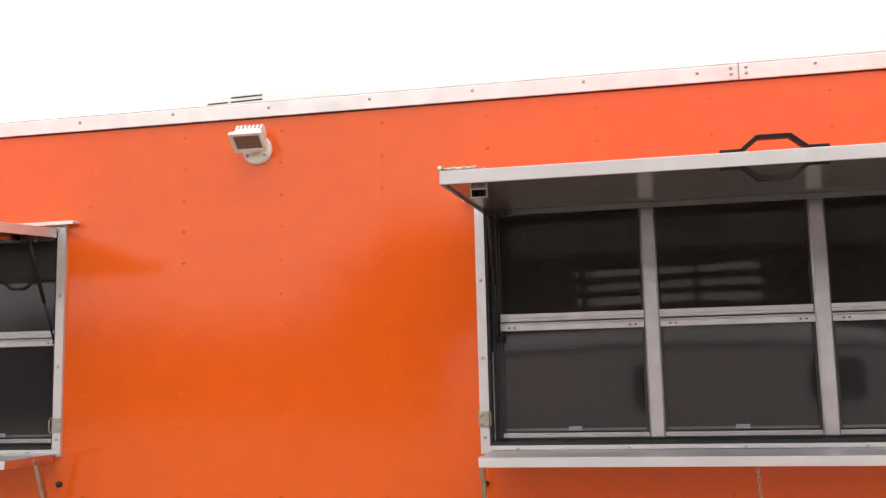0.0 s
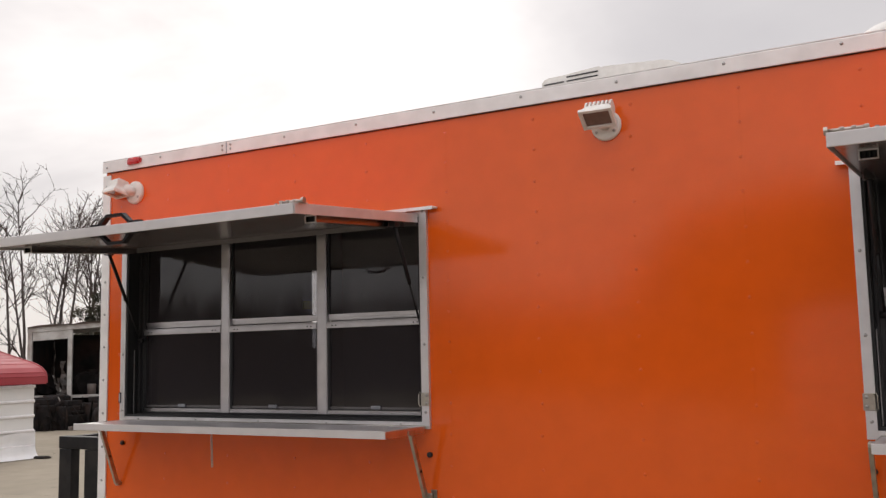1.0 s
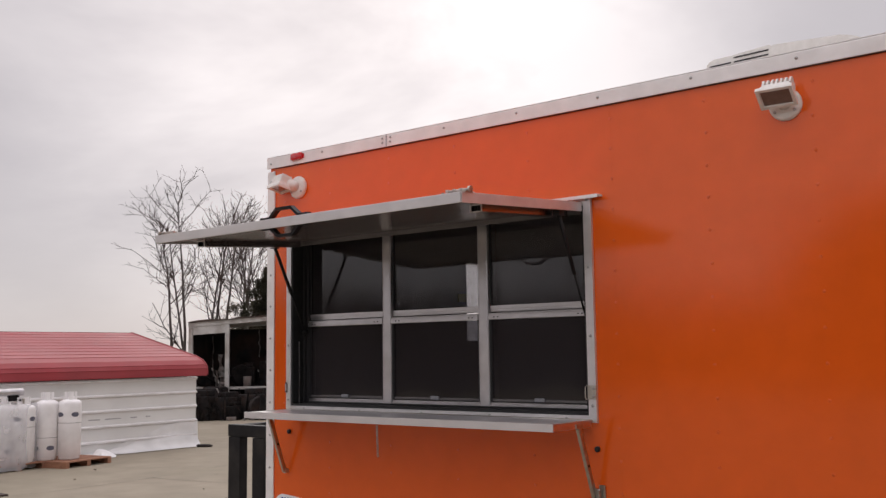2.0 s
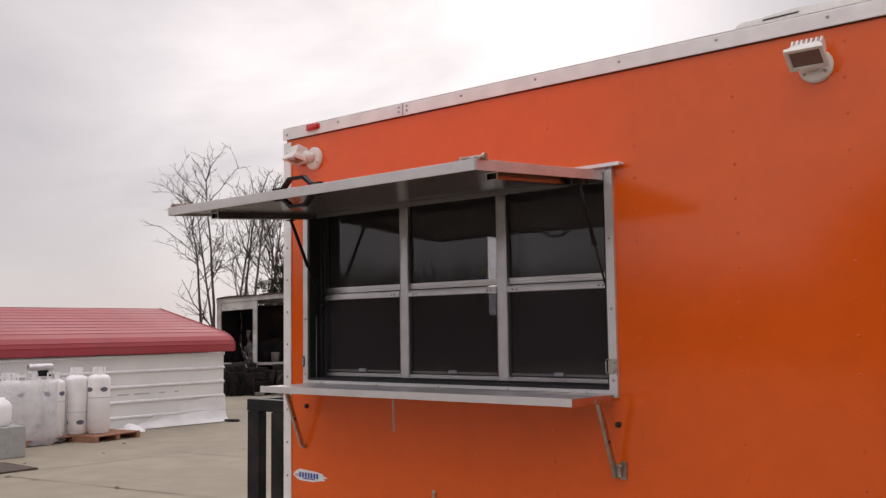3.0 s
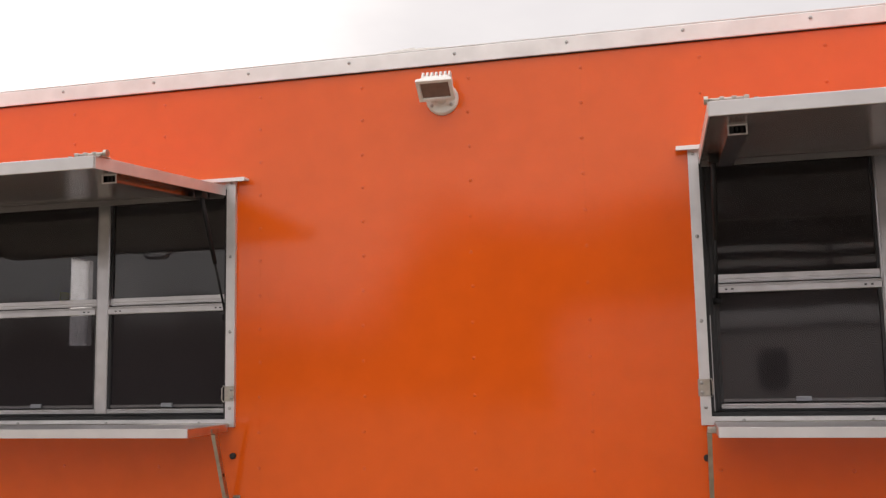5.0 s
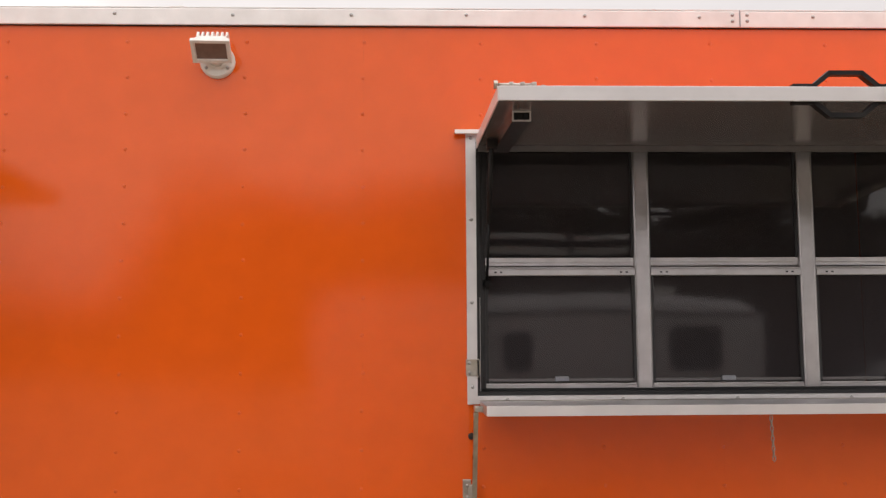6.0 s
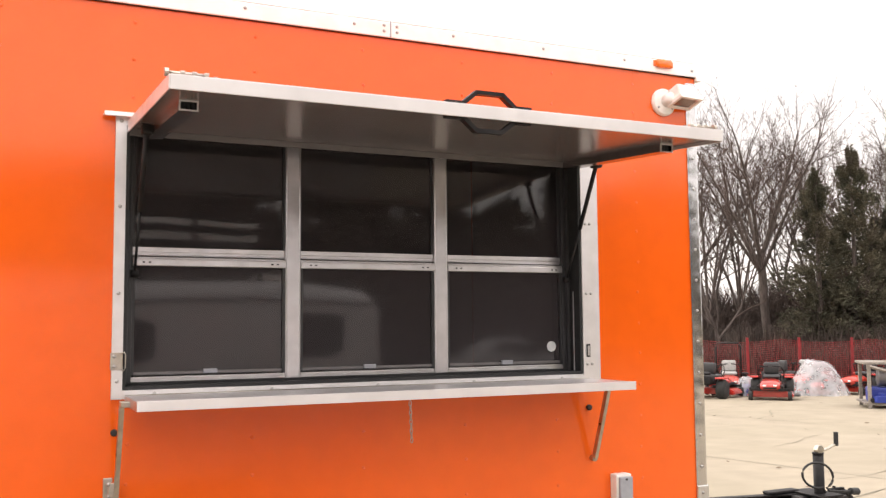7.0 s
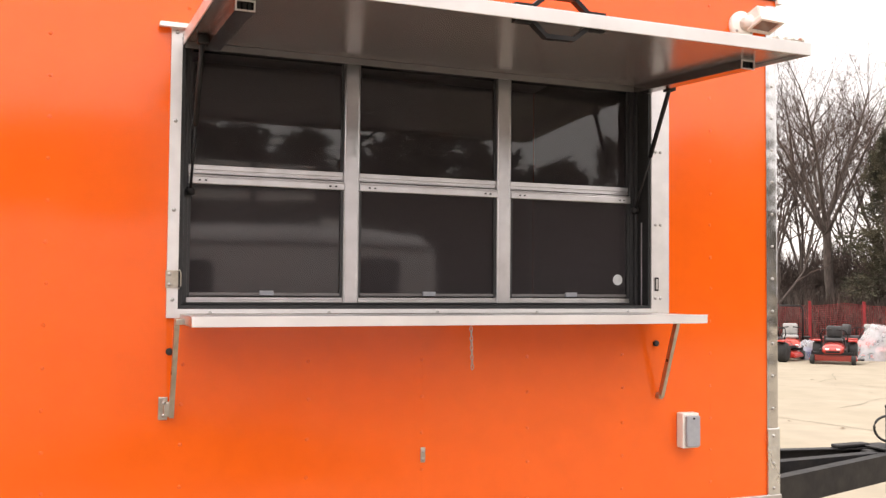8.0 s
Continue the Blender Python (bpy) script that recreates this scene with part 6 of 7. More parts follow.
ob = part("metal_drum", bm, DULL_ALU, None, smooth=True)
tagged(ob, "dull metal drum lying on a crate", "drum")
set_on(ob, -0.72, -0.2, 0.68)
bm = bmesh.new()
box(bm, (-0.32, -0.012, 0), (0.32, 0.012, 0.80), 0.004)
box(bm, (-0.30, -0.032, 0.06), (-0.22, -0.0125, 0.76), 0.004)
box(bm, (0.10, -0.032, 0.06), (0.18, -0.0125, 0.76), 0.004)
ob = part("wooden_shutter", bm, PALLET, None)
tagged(ob, "brown wooden shutter standing on the bench's low shelf", "shutter")
set_on(ob, -0.12, 0.12, 0.1415, 6)
WRAPPED_BOX = material("wrapped_carton", (0.64, 0.58, 0.47), rough=0.35, vary=0.1, scale=6, coat=0.3, stain=(0.5, 0.4, 0.27), stain_scale=3, stain_amount=0.6, bump=0.01, bump_scale=8)
for k, (x, w, d, h, z) in enumerate(((0.25, 0.86, 0.46, 0.62, 1.021), (0.34, 0.70, 0.40, 0.24, 1.650), (-0.30, 0.22, 0.2, 0.5, 0.1415), (0.85, 0.34, 0.3, 0.44, 0.1415))):
    bm = bmesh.new()
    box(bm, (-w, -d, 0), (w, d, h), 0.012)
    if k < 2:
        bmesh.ops.subdivide_edges(bm, edges=bm.edges[:], cuts=2, use_grid_fill=True)
        for q in bm.verts:
            lift = min(1.0, q.co.z / 0.2)
            q.co += Vector((noise.noise(q.co * 2.5 + Vector((k, 0, 0))), noise.noise(q.co * 2.5 + Vector((0, k, 5))), noise.noise(q.co * 2.5 + Vector((9, k, 0))))) * 0.07 * lift
            if k == 1:
                q.co.x *= 1 - 0.45 * q.co.z / h
    ob = part("cardboard_box", bm, WRAPPED_BOX if k < 2 else CARDBOARD, None)
    tagged(ob, "pale wrapped carton on the timber bench" if k < 2 else "brown cardboard carton on the bench's low shelf", "box", "cartons on the bench")
    set_on(ob, x, 0.0 if z > 1 else 0.3, z, k * 4)


# loose machine parts among the crates
random.seed(31)
for k in range(14):
    bm = bmesh.new()
    s_ = random.uniform(0.05, 0.13)
    if k % 3 == 0:
        lathe(bm, [(s_ * 0.3, -s_), (s_, -s_), (s_ * 1.1, 0), (s_, s_), (s_ * 0.3, s_)], (0, 0, s_), 12, "x")
    elif k % 3 == 1:
        box(bm, (-s_ * 1.6, -s_, 0), (s_ * 1.6, s_, s_ * 1.4), 0.015)
        box(bm, (-s_ * 0.5, -s_ * 0.5, s_ * 1.4), (s_ * 0.7, s_ * 0.5, s_ * 2.0), 0.01)
    else:
        tube(bm, [(-0.3, 0, 0.02), (-0.1, 0.05, 0.10), (0.1, -0.05, 0.07), (0.3, 0.03, 0.02)], 0.015, 6)
    ob = part("machine_part", bm, (BLACK_STEEL, BLUE_CRATE, SEAT_GREY, ZINC, BLACK_RUBBER)[k % 5], None)
    tagged(ob, "loose machine part on the bench's low shelf", "machine part", "parts on the bench")
    set_on(ob, -1.15 + 0.17 * k, random.uniform(-0.62, -0.48), 0.1415, random.uniform(0, 180))


# ------------------------------------------------------------ red mesh fence before the trees
fence = thing("mesh_fence", "sagging red plastic mesh fence before the trees", "fence", (0, 0, 0))
fa, fb = Vector((13.0, 24.5)), Vector((32.0, 11.5))
along = (fb - fa).normalized()
for k in range(16):
    p = fa.lerp(fb, k / 15)
    z = bent(p.x, p.y)
    bm = bmesh.new()
    ring = [[bm.verts.new((p.x + along.x * s * 0.04 + along.y * q * 0.02, p.y + along.y * s * 0.04 - along.x * q * 0.02, zz)) for s, q in ((-1, -1), (1, -1), (1, 1), (-1, 1))] for zz in (z, z + 1.54)]
    for j in range(4):
        bm.faces.new((ring[0][j], ring[0][(j + 1) % 4], ring[1][(j + 1) % 4], ring[1][j]))
    bm.faces.new(ring[0][::-1])
    bm.faces.new(ring[1])
    part("post", bm, FENCE_POST, fence, "bright red flat post")
for k in range(9):
    bm = bmesh.new()
    a, b = fa.lerp(fb, k / 9), fa.lerp(fb, (k + 1) / 9)
    for j in range(22):
        z0 = 0.14 + j * 0.064
        cols = 6
        for q in range(cols):
            f0, f1 = q / cols, (q + 1) / cols
            p, r = a.lerp(b, f0), a.lerp(b, f1)
            za = bent(p.x, p.y) + z0 - 0.10 * math.sin(math.pi * f0)
            zb = bent(r.x, r.y) + z0 - 0.10 * math.sin(math.pi * f1)
            rod(bm, (p.x, p.y, za), (r.x, r.y, zb), 0.0065, sides=3, caps=False)
    for j in range(38):
        f = (j + 0.5) / 38
        p = a.lerp(b, f)
        z = bent(p.x, p.y) - 0.10 * math.sin(math.pi * f)
        rod(bm, (p.x, p.y, z + 0.14), (p.x, p.y, z + 1.50), 0.006, sides=3, caps=False)
    part("mesh_panel", bm, FENCE_RED, fence, "sagging red plastic mesh")


# ------------------------------------------------------------ trees
def branch_mesh(name, seed, height, spread, levels, mat, lean=0.0, trunk=0.16, forks=(2, 4), first_fork=0.3, crook=0.10):
    """A bare tree: a tapered trunk, limbs, branches and fine twigs. Gives two meshes."""
    rng = random.Random(seed)
    verts, faces = [], []
    tv, tf = [], []

    def limb(p, d, length, r, level):
        segs = 4 if level < 2 else 3 if level < 4 else 2
        sides = 7 if level == 0 else 5 if level == 1 else 4 if level < 4 else 3
        vs, fs = (verts, faces) if level < 2 else (tv, tf)
        ring_start = len(vs)
        pts = [p]
        dirs = [d]
        for s in range(segs):
            wob = crook + 0.07 * level
            d = (d + Vector((rng.uniform(-wob, wob), rng.uniform(-wob, wob), rng.uniform(-wob * 0.4, wob * 0.9)))).normalized()
            p = p + d * (length / segs)
            pts.append(p)
            dirs.append(d)
        for s, q in enumerate(pts):
            rr = r * (1 - 0.48 * s / segs)
            u = dirs[s].orthogonal().normalized()
            v = dirs[s].cross(u)
            for k in range(sides):
                a = k * math.tau / sides
                vs.append(tuple(q + (u * math.cos(a) + v * math.sin(a)) * rr))
        for s in range(segs):
            for k in range(sides):
                a = ring_start + s * sides + k
                b = ring_start + s * sides + (k + 1) % sides
                fs.append((a, b, b + sides, a + sides))
        if level >= levels:
            return
        kids = rng.randint(*forks) + (4 if level == 0 else 1 if level == 1 else 0)
        for k in range(kids):
            f = rng.uniform(first_fork if level == 0 else 0.25, 1.0) if k else 1.0
            i = min(int(f * segs), segs - 1)
            q = pts[i].lerp(pts[i + 1], f * segs - i)
            tilt = rng.uniform(0.35, 1.0) * spread * (0.35 if k == 0 else 1)
            axis = Vector((rng.uniform(-1, 1), rng.uniform(-1, 1), rng.uniform(-0.25, 0.25))).normalized()
            nd = (dirs[i + 1] + axis * tilt).normalized()
            nd = (nd + Vector((0, 0, 0.07))).normalized()
            limb(q, nd, length * rng.uniform(0.52, 0.78) * (1.05 - 0.4 * f + 0.15), r * (1 - 0.5 * f) * rng.uniform(0.6, 0.88) + 0.005, level + 1)

    limb(Vector((0, 0, -0.05)), Vector((lean, 0, 1)).normalized(), height * 0.52, trunk, 0)
    out = []
    for nm, v, f, mt_ in ((name, verts, faces, BARK), (name + "_twigs", tv, tf, mat)):
        me = bpy.data.meshes.new(nm)
        me.from_pydata(v, [], f)
        me.materials.append(mt_)
        me.polygons.foreach_set("use_smooth", [True] * len(f))
        me.update()
        out.append(me)
    return out


def oak_mesh(name, seed, height, trunk, kids=(6, 9, 5, 5, 3), fork=0.27):
    """A spreading bare oak: a short trunk, a fan of long limbs, crooked branches and fine twigs. kids: how many at each fork."""
    rng = random.Random(seed)
    wood, fine = ([], []), ([], [])
    last = len(kids)

    def grow(p, d, length, r, level):
        segs, wob = (4, 7, 5, 3, 2, 2)[level], (0.06, 0.10, 0.17, 0.22, 0.26, 0.25)[level]
        sides = (8, 6, 4, 3, 3, 3)[level]
        vs, fs = wood if level < 2 else fine
        start, pts, dirs = len(vs), [p], [d]
        for s in range(segs):
            d = (d + Vector((rng.uniform(-wob, wob), rng.uniform(-wob, wob), rng.uniform(-wob * 0.5, wob * 0.8)))).normalized()
            p = p + d * (length / segs)
            pts.append(p)
            dirs.append(d)
        end = (0.8, 0.28, 0.35, 0.45, 0.6, 0.6)[level]
        for s, q in enumerate(pts):
            rr = r * (1 - (1 - end) * s / segs)
            u = dirs[s].orthogonal().normalized()
            v = dirs[s].cross(u)
            for k in range(sides):
                a = k * math.tau / sides
                vs.append(tuple(q + (u * math.cos(a) + v * math.sin(a)) * rr))
        for s in range(segs):
            for k in range(sides):
                a, b = start + s * sides + k, start + s * sides + (k + 1) % sides
                fs.append((a, b, b + sides, a + sides))
        if level == last:
            return
        turn = rng.uniform(0, math.tau)
        for k in range(kids[level]):
            f = rng.uniform(0.62 if fork < 0.3 else 0.80, 1.0) if level == 0 else 1.0 if k == 0 else rng.uniform(0.22, 0.98)
            i = min(int(f * segs), segs - 1)
            q = pts[i].lerp(pts[i + 1], f * segs - i)
            base = dirs[i + 1]
            u = base.orthogonal().normalized()
            v = base.cross(u)
            turn += 2.4 + rng.uniform(-0.4, 0.4)
            tilt = rng.uniform(0.12, 0.60 if fork < 0.3 else 0.70) if level == 0 else rng.uniform(0.05, 0.25) if k == 0 else rng.uniform(0.45, 1.0)
            nd = (base + (u * math.cos(turn) + v * math.sin(turn)) * math.tan(tilt) + Vector((0, 0, 0.10))).normalized()
            if level == 0:
                ln, nr = height * rng.uniform(0.52, 0.66), r * rng.uniform(0.36, 0.52)
            else:
                ln = length * rng.uniform(0.38, 0.58) * (1.2 - 0.55 * f)
                nr = r * (1 - (1 - end) * f) * rng.uniform(0.40, 0.62)
            grow(q, nd, ln, max(nr, (0, 0.026, 0.012, 0.0068, 0.0045)[level]), level + 1)

    grow(Vector((0, 0, -0.05)), Vector((rng.uniform(-0.06, 0.06), rng.uniform(-0.06, 0.06), 1)).normalized(), height * fork, trunk, 0)
    tall = max(q[2] for q in fine[0])
    out = []
    for nm, (v, f), mt_ in ((name, wood, BARK), (name + "_twigs", fine, TWIG)):
        me = bpy.data.meshes.new(nm)
        me.from_pydata([(a * height / tall, b * height / tall, c * height / tall) for a, b, c in v], [], f)
        me.materials.append(mt_)
        me.polygons.foreach_set("use_smooth", [True] * len(f))
        me.update()
        out.append(me)
    return out


def bare_tree(meshes, x, y, turn, size, label="bare grey winter tree with fine twigs", group="bare trees"):
    t = thing("bare_tree", label, "tree", (x, y, bent(x, y) - 0.03), turn, group)
    t.scale = (size, size, size)
    trunk = new("trunk", meshes[0])
    trunk.parent = t
    crown = new("crown", meshes[1])
    crown.parent = t
    return t


def cedar_mesh(name, seed, height, radius, sprays=16000, big=0.74):
    """A dense evergreen: sprays along drooping boughs, with gaps and a ragged outline."""
    rng = random.Random(seed)
    verts, faces = [], []
    boughs = []
    for k in range(105):
        f = rng.uniform(0.05, 1.0)
        boughs.append((f, rng.uniform(0, math.tau), radius * (1.03 - f) ** 0.85 * rng.uniform(0.45, 1.35)))
    for k in range(sprays):
        f, a, reach = boughs[rng.randrange(len(boughs))]
        g = rng.random() ** 0.6
        a += rng.gauss(0, 0.19)
        r = reach * g
        c = Vector((r * math.cos(a), r * math.sin(a), 0.15 + f * height * 0.97 + 0.10 * r - 0.16 * r * g + rng.gauss(0, 0.13)))
        s = rng.uniform(0.07, 0.19) * (1.1 - 0.4 * f) * big
        out = Vector((math.cos(a) + rng.gauss(0, 0.5), math.sin(a) + rng.gauss(0, 0.5), rng.uniform(-0.3, 1.0))).normalized()
        side = out.cross(Vector((rng.uniform(-1, 1), rng.uniform(-1, 1), rng.uniform(-1, 1)))).normalized()
        i = len(verts)
        verts += [tuple(c - side * s * 0.3), tuple(c + out * s * 1.4), tuple(c + side * s * 0.3)]
        faces.append((i, i + 1, i + 2))
        up = out.cross(side)
        verts += [tuple(c + out * s * 0.3 - up * s * 0.28), tuple(c + out * s * 1.1 + side * s * 0.4), tuple(c + out * s * 0.2 + up * s * 0.28)]
        faces.append((i + 3, i + 4, i + 5))
    me = bpy.data.meshes.new(name)
    me.from_pydata(verts, [], faces)
    me.materials.append(NEEDLE)
    me.update()
    bm = bmesh.new()
    rod(bm, (0, 0, -0.05), (0, 0, height * 0.9), radius * 0.07, 0.02, 7)
    return shape(name + "_trunk", BARK, bm), me


def cedar(meshes, x, y, turn, size, squat=1.0):
    t = thing("cedar_tree", "dark green cedar with ragged drooping sprays", "tree", (x, y, bent(x, y) - 0.03), turn, "cedars")
    t.scale = (size * squat, size * squat, size)
    for nm, me in zip(("trunk", "crown"), meshes):
        ob = new(nm, me)
        ob.parent = t
    return t


def stem_mesh(name, seed, height, lean, trunk=0.07):
    """A slim bare stem: one wavering trunk to the tip, crooked side limbs high up, short twigs on them."""
    rng = random.Random(seed)
    wood, fine = ([], []), ([], [])

    def grow(p, d, length, r, level):
        segs, wob = (11, 5, 4, 2)[level], (0.085, 0.20, 0.26, 0.25)[level]
        sides, end = (7, 5, 3, 3)[level], (0.22, 0.4, 0.5, 0.6)[level]
        vs, fs = wood if level == 0 else fine
        start, pts, dirs = len(vs), [p], [d]
        for s in range(segs):
            d = (d + Vector((rng.uniform(-wob, wob), rng.uniform(-wob, wob), rng.uniform(-wob * 0.3, wob * 0.7)))).normalized()
            if level == 0:
                d = (d * 0.72 + Vector((lean * (0.5 + s / segs), 0, 1)).normalized() * 0.28).normalized()
            p = p + d * (length / segs)
            pts.append(p)
            dirs.append(d)
        for s, q in enumerate(pts):
            rr = r * (1 - (1 - end) * s / segs)
            u = dirs[s].orthogonal().normalized()
            v = dirs[s].cross(u)
            for k in range(sides):
                a = k * math.tau / sides
                vs.append(tuple(q + (u * math.cos(a) + v * math.sin(a)) * rr))
        for s in range(segs):
            for k in range(sides):
                a, b = start + s * sides + k, start + s * sides + (k + 1) % sides
                fs.append((a, b, b + sides, a + sides))
        if level == 3:
            return
        turn = rng.uniform(0, math.tau)
        for k in range((13, 5, 2)[level]):
            f = rng.uniform(0.40, 0.99) ** 0.8 if level == 0 else rng.uniform(0.2, 1.0)
            if level == 0 and k == 0:
                f = rng.uniform(0.22, 0.34)
            i = min(int(f * segs), segs - 1)
            q = pts[i].lerp(pts[i + 1], f * segs - i)
            u = dirs[i + 1].orthogonal().normalized()
            v = dirs[i + 1].cross(u)
            turn += 2.4 + rng.uniform(-0.5, 0.5)
            nd = (dirs[i + 1] + (u * math.cos(turn) + v * math.sin(turn)) * math.tan(rng.uniform(0.45, 1.0)) + Vector((0, 0, 0.12))).normalized()
            ln = (height * rng.uniform(0.14, 0.30) * (1.35 - 0.6 * f)) if level == 0 else length * rng.uniform(0.28, 0.55)
            grow(q, nd, ln, max(r * (1 - (1 - end) * f) * rng.uniform(0.45, 0.65), (0.022, 0.013, 0.009)[level]), level + 1)

    grow(Vector((0, 0, -0.05)), Vector((lean * 0.5, 0, 1)).normalized(), height, trunk, 0)
    tall = max(q[2] for q in fine[0])
    out = []
    for nm, (v, f), mt_ in ((name, wood, BARK), (name + "_twigs", fine, TWIG)):
        me = bpy.data.meshes.new(nm)
        me.from_pydata([(a, b, c * height / tall) for a, b, c in v], [], f)
        me.materials.append(mt_)
        me.polygons.foreach_set("use_smooth", [True] * len(f))
        me.update()
        out.append(me)
    return out


WOODS = [oak_mesh("oak_a", 12, 13.0, 0.24), oak_mesh("oak_b", 29, 13.0, 0.20), oak_mesh("oak_c", 41, 12.5, 0.18),
         branch_mesh("gaunt", 63, 10.5, 0.85, 5, TWIG, -0.05, 0.11, (1, 3), 0.35, 0.2), branch_mesh("gaunt_b", 71, 9.5, 0.95, 5, TWIG, 0.08, 0.09, (1, 3), 0.4, 0.22),
         branch_mesh("sapling", 104, 5.0, 1.1, 4, TWIG, 0.05, 0.05, (3, 5), 0.12, 0.2), branch_mesh("sapling_b", 117, 4.4, 1.2, 4, TWIG, -0.08, 0.045, (3, 5), 0.1, 0.24)]
CEDARS = [cedar_mesh("cedar_a", 4, 8.0, 2.5), cedar_mesh("cedar_b", 9, 6.5, 2.1)]
FAR_CEDARS = [cedar_mesh("far_cedar_a", 14, 8.0, 2.0, 1300, 2.4), cedar_mesh("far_cedar_b", 19, 6.5, 1.8, 1300, 2.2)]
GRAND_OAK = oak_mesh("grand_oak", 57, 12.6, 0.26, (8, 10, 6, 4, 3), 0.52)
FAR_OAKS = [oak_mesh("far_oak_a", 212, 13.0, 0.24, (5, 8, 5, 3)), oak_mesh("far_oak_b", 229, 13.0, 0.20, (5, 8, 5, 3))]


def polar(az, d):
    return d * math.sin(radians(az)), -3.2 + d * math.cos(radians(az))


random.seed(77)
# woods past the trailer's front
for az, d, kind, size, turn in ((40.4, 41, 1, 0.98, 40), (42.2, 47, 2, 0.95, 200), (46.8, 46, 1, 1.0, 120), (50.5, 43, 0, 0.98, 210), (51.6, 50, 2, 1.0, 10), (38.6, 47, 0, 1.0, 90), (48.4, 51, 2, 1.0, 250), (53.4, 45, 1, 1.0, 160)):
    x, y = polar(az, d)
    bare_tree(WOODS[kind], x, y, turn, size)
x, y = polar(43.9, 40)
bare_tree(GRAND_OAK, x, y, 30, 1.0, "tall bare oak with a clean trunk and spreading limbs")
for az, d, kind, size in ((41.2, 36, 3, 0.70), (45.3, 52, 4, 1.1)):
    x, y = polar(az, d)
    bare_tree(WOODS[kind], x, y, random.uniform(0, 360), size)
for az, d, kind, size, squat in ((46.6, 38, 0, 0.98, 1.0), (48.5, 39, 0, 1.10, 0.95), (47.6, 42, 1, 0.92, 1.1), (50.4, 40.5, 1, 1.02, 1.1), (49.6, 44, 1, 1.0, 1.2)):
    x, y = polar(az, d)
    cedar(CEDARS[kind], x, y, random.uniform(0, 360), size, squat)
for k in range(32):
    x, y = polar(38.5 + k * 0.52 + random.uniform(-0.4, 0.4), random.uniform(39, 50))
    bare_tree(WOODS[5 + k % 2], x, y, random.uniform(0, 360), random.uniform(0.5, 1.0), "low bare sapling with tangled twigs", "bare saplings")
# trees past the trailer's end
STEMS = [stem_mesh("stem_a", 131, 8.3, 0.15, 0.075), stem_mesh("stem_b", 142, 10.2, 0.02, 0.08), stem_mesh("stem_c", 153, 8.6, 0.10), stem_mesh("stem_d", 164, 9.2, 0.21, 0.08)]
for az, d, kind, size, turn in ((-54.0, 42, 0, 1.0, 233), (-53.4, 42.5, 1, 1.0, 20), (-53.0, 43, 2, 1.0, 233), (-52.6, 42, 2, 0.98, 53), (-51.9, 43, 3, 1.0, 53), (-51.3, 42, 3, 0.96, 40),
                                (-50.7, 44, 2, 1.06, 60), (-50.1, 43, 1, 0.84, 140), (-49.4, 44, 3, 0.9, 250), (-48.4, 43, 2, 0.95, 200)):
    x, y = polar(az, d)
    bare_tree(STEMS[kind], x, y, turn, size * 1.05)
for az, d, kind, size, turn in ((-48.0, 42, 3, 0.66, 10), (-51.6, 46, 6, 0.8, 50), (-50.6, 45, 5, 1.0, 80)):
    x, y = polar(az, d)
    bare_tree(WOODS[kind], x, y, turn, size)
for az, d, kind, size in ((-48.6, 40, 1, 0.86), (-49.9, 42, 1, 0.60), (-47.2, 42, 0, 0.80)):
    x, y = polar(az, d)
    cedar(CEDARS[kind], x, y, random.uniform(0, 360), size, 2.0)
# tree lines behind the camera, which the glass and the paint reflect: a tall dark stand, lower woods on both sides of it
for az0, az1, step, d0, d1, rise in ((168, 181, 0.9, 42, 50, 10.3), (181, 198.0, 0.9, 42, 50, 10.2), (154, 168, 1.0, 44, 52, 10.1), (146, 154, 1.1, 44, 52, 8.7), (126, 146, 1.2, 44, 52, 9.3), (84, 126, 1.8, 46, 56, 7.0)):
    for k in range(int((az1 - az0) / step)):
        d = random.uniform(d0, d1)
        x, y = polar(az0 + k * step + random.uniform(-0.3, 0.3), d)
        tall = 2.2 + d * math.tan(radians(rise + random.uniform(-1.0, 0.5)))
        if k % 5 == 4 or (az1 == 168 and k % 3 == 1):
            bare_tree(FAR_OAKS[k % 2], x, y, random.uniform(0, 360), tall / 13.0)
        else:
            cedar(FAR_CEDARS[k % 2], x, y, random.uniform(0, 360), tall / (8.0 if k % 2 == 0 else 6.5), 1.7)
x, y = polar(150.8, 46)
cedar(FAR_CEDARS[0], x, y, 40, 1.22, 1.2)
for k in range(15):
    x, y = polar(203 + k * 2.1 + random.uniform(-0.5, 0.5), random.uniform(96, 112))
    bare_tree(FAR_OAKS[k % 2], x, y, random.uniform(0, 360), random.uniform(0.82, 1.0))
for k in range(16):
    x, y = polar((108 if k % 2 else 234) + k * 1.9 + random.uniform(-1.5, 1.5), random.uniform(50, 62))
    bare_tree(FAR_OAKS[k % 2], x, y, random.uniform(0, 360), random.uniform(0.6, 0.8))


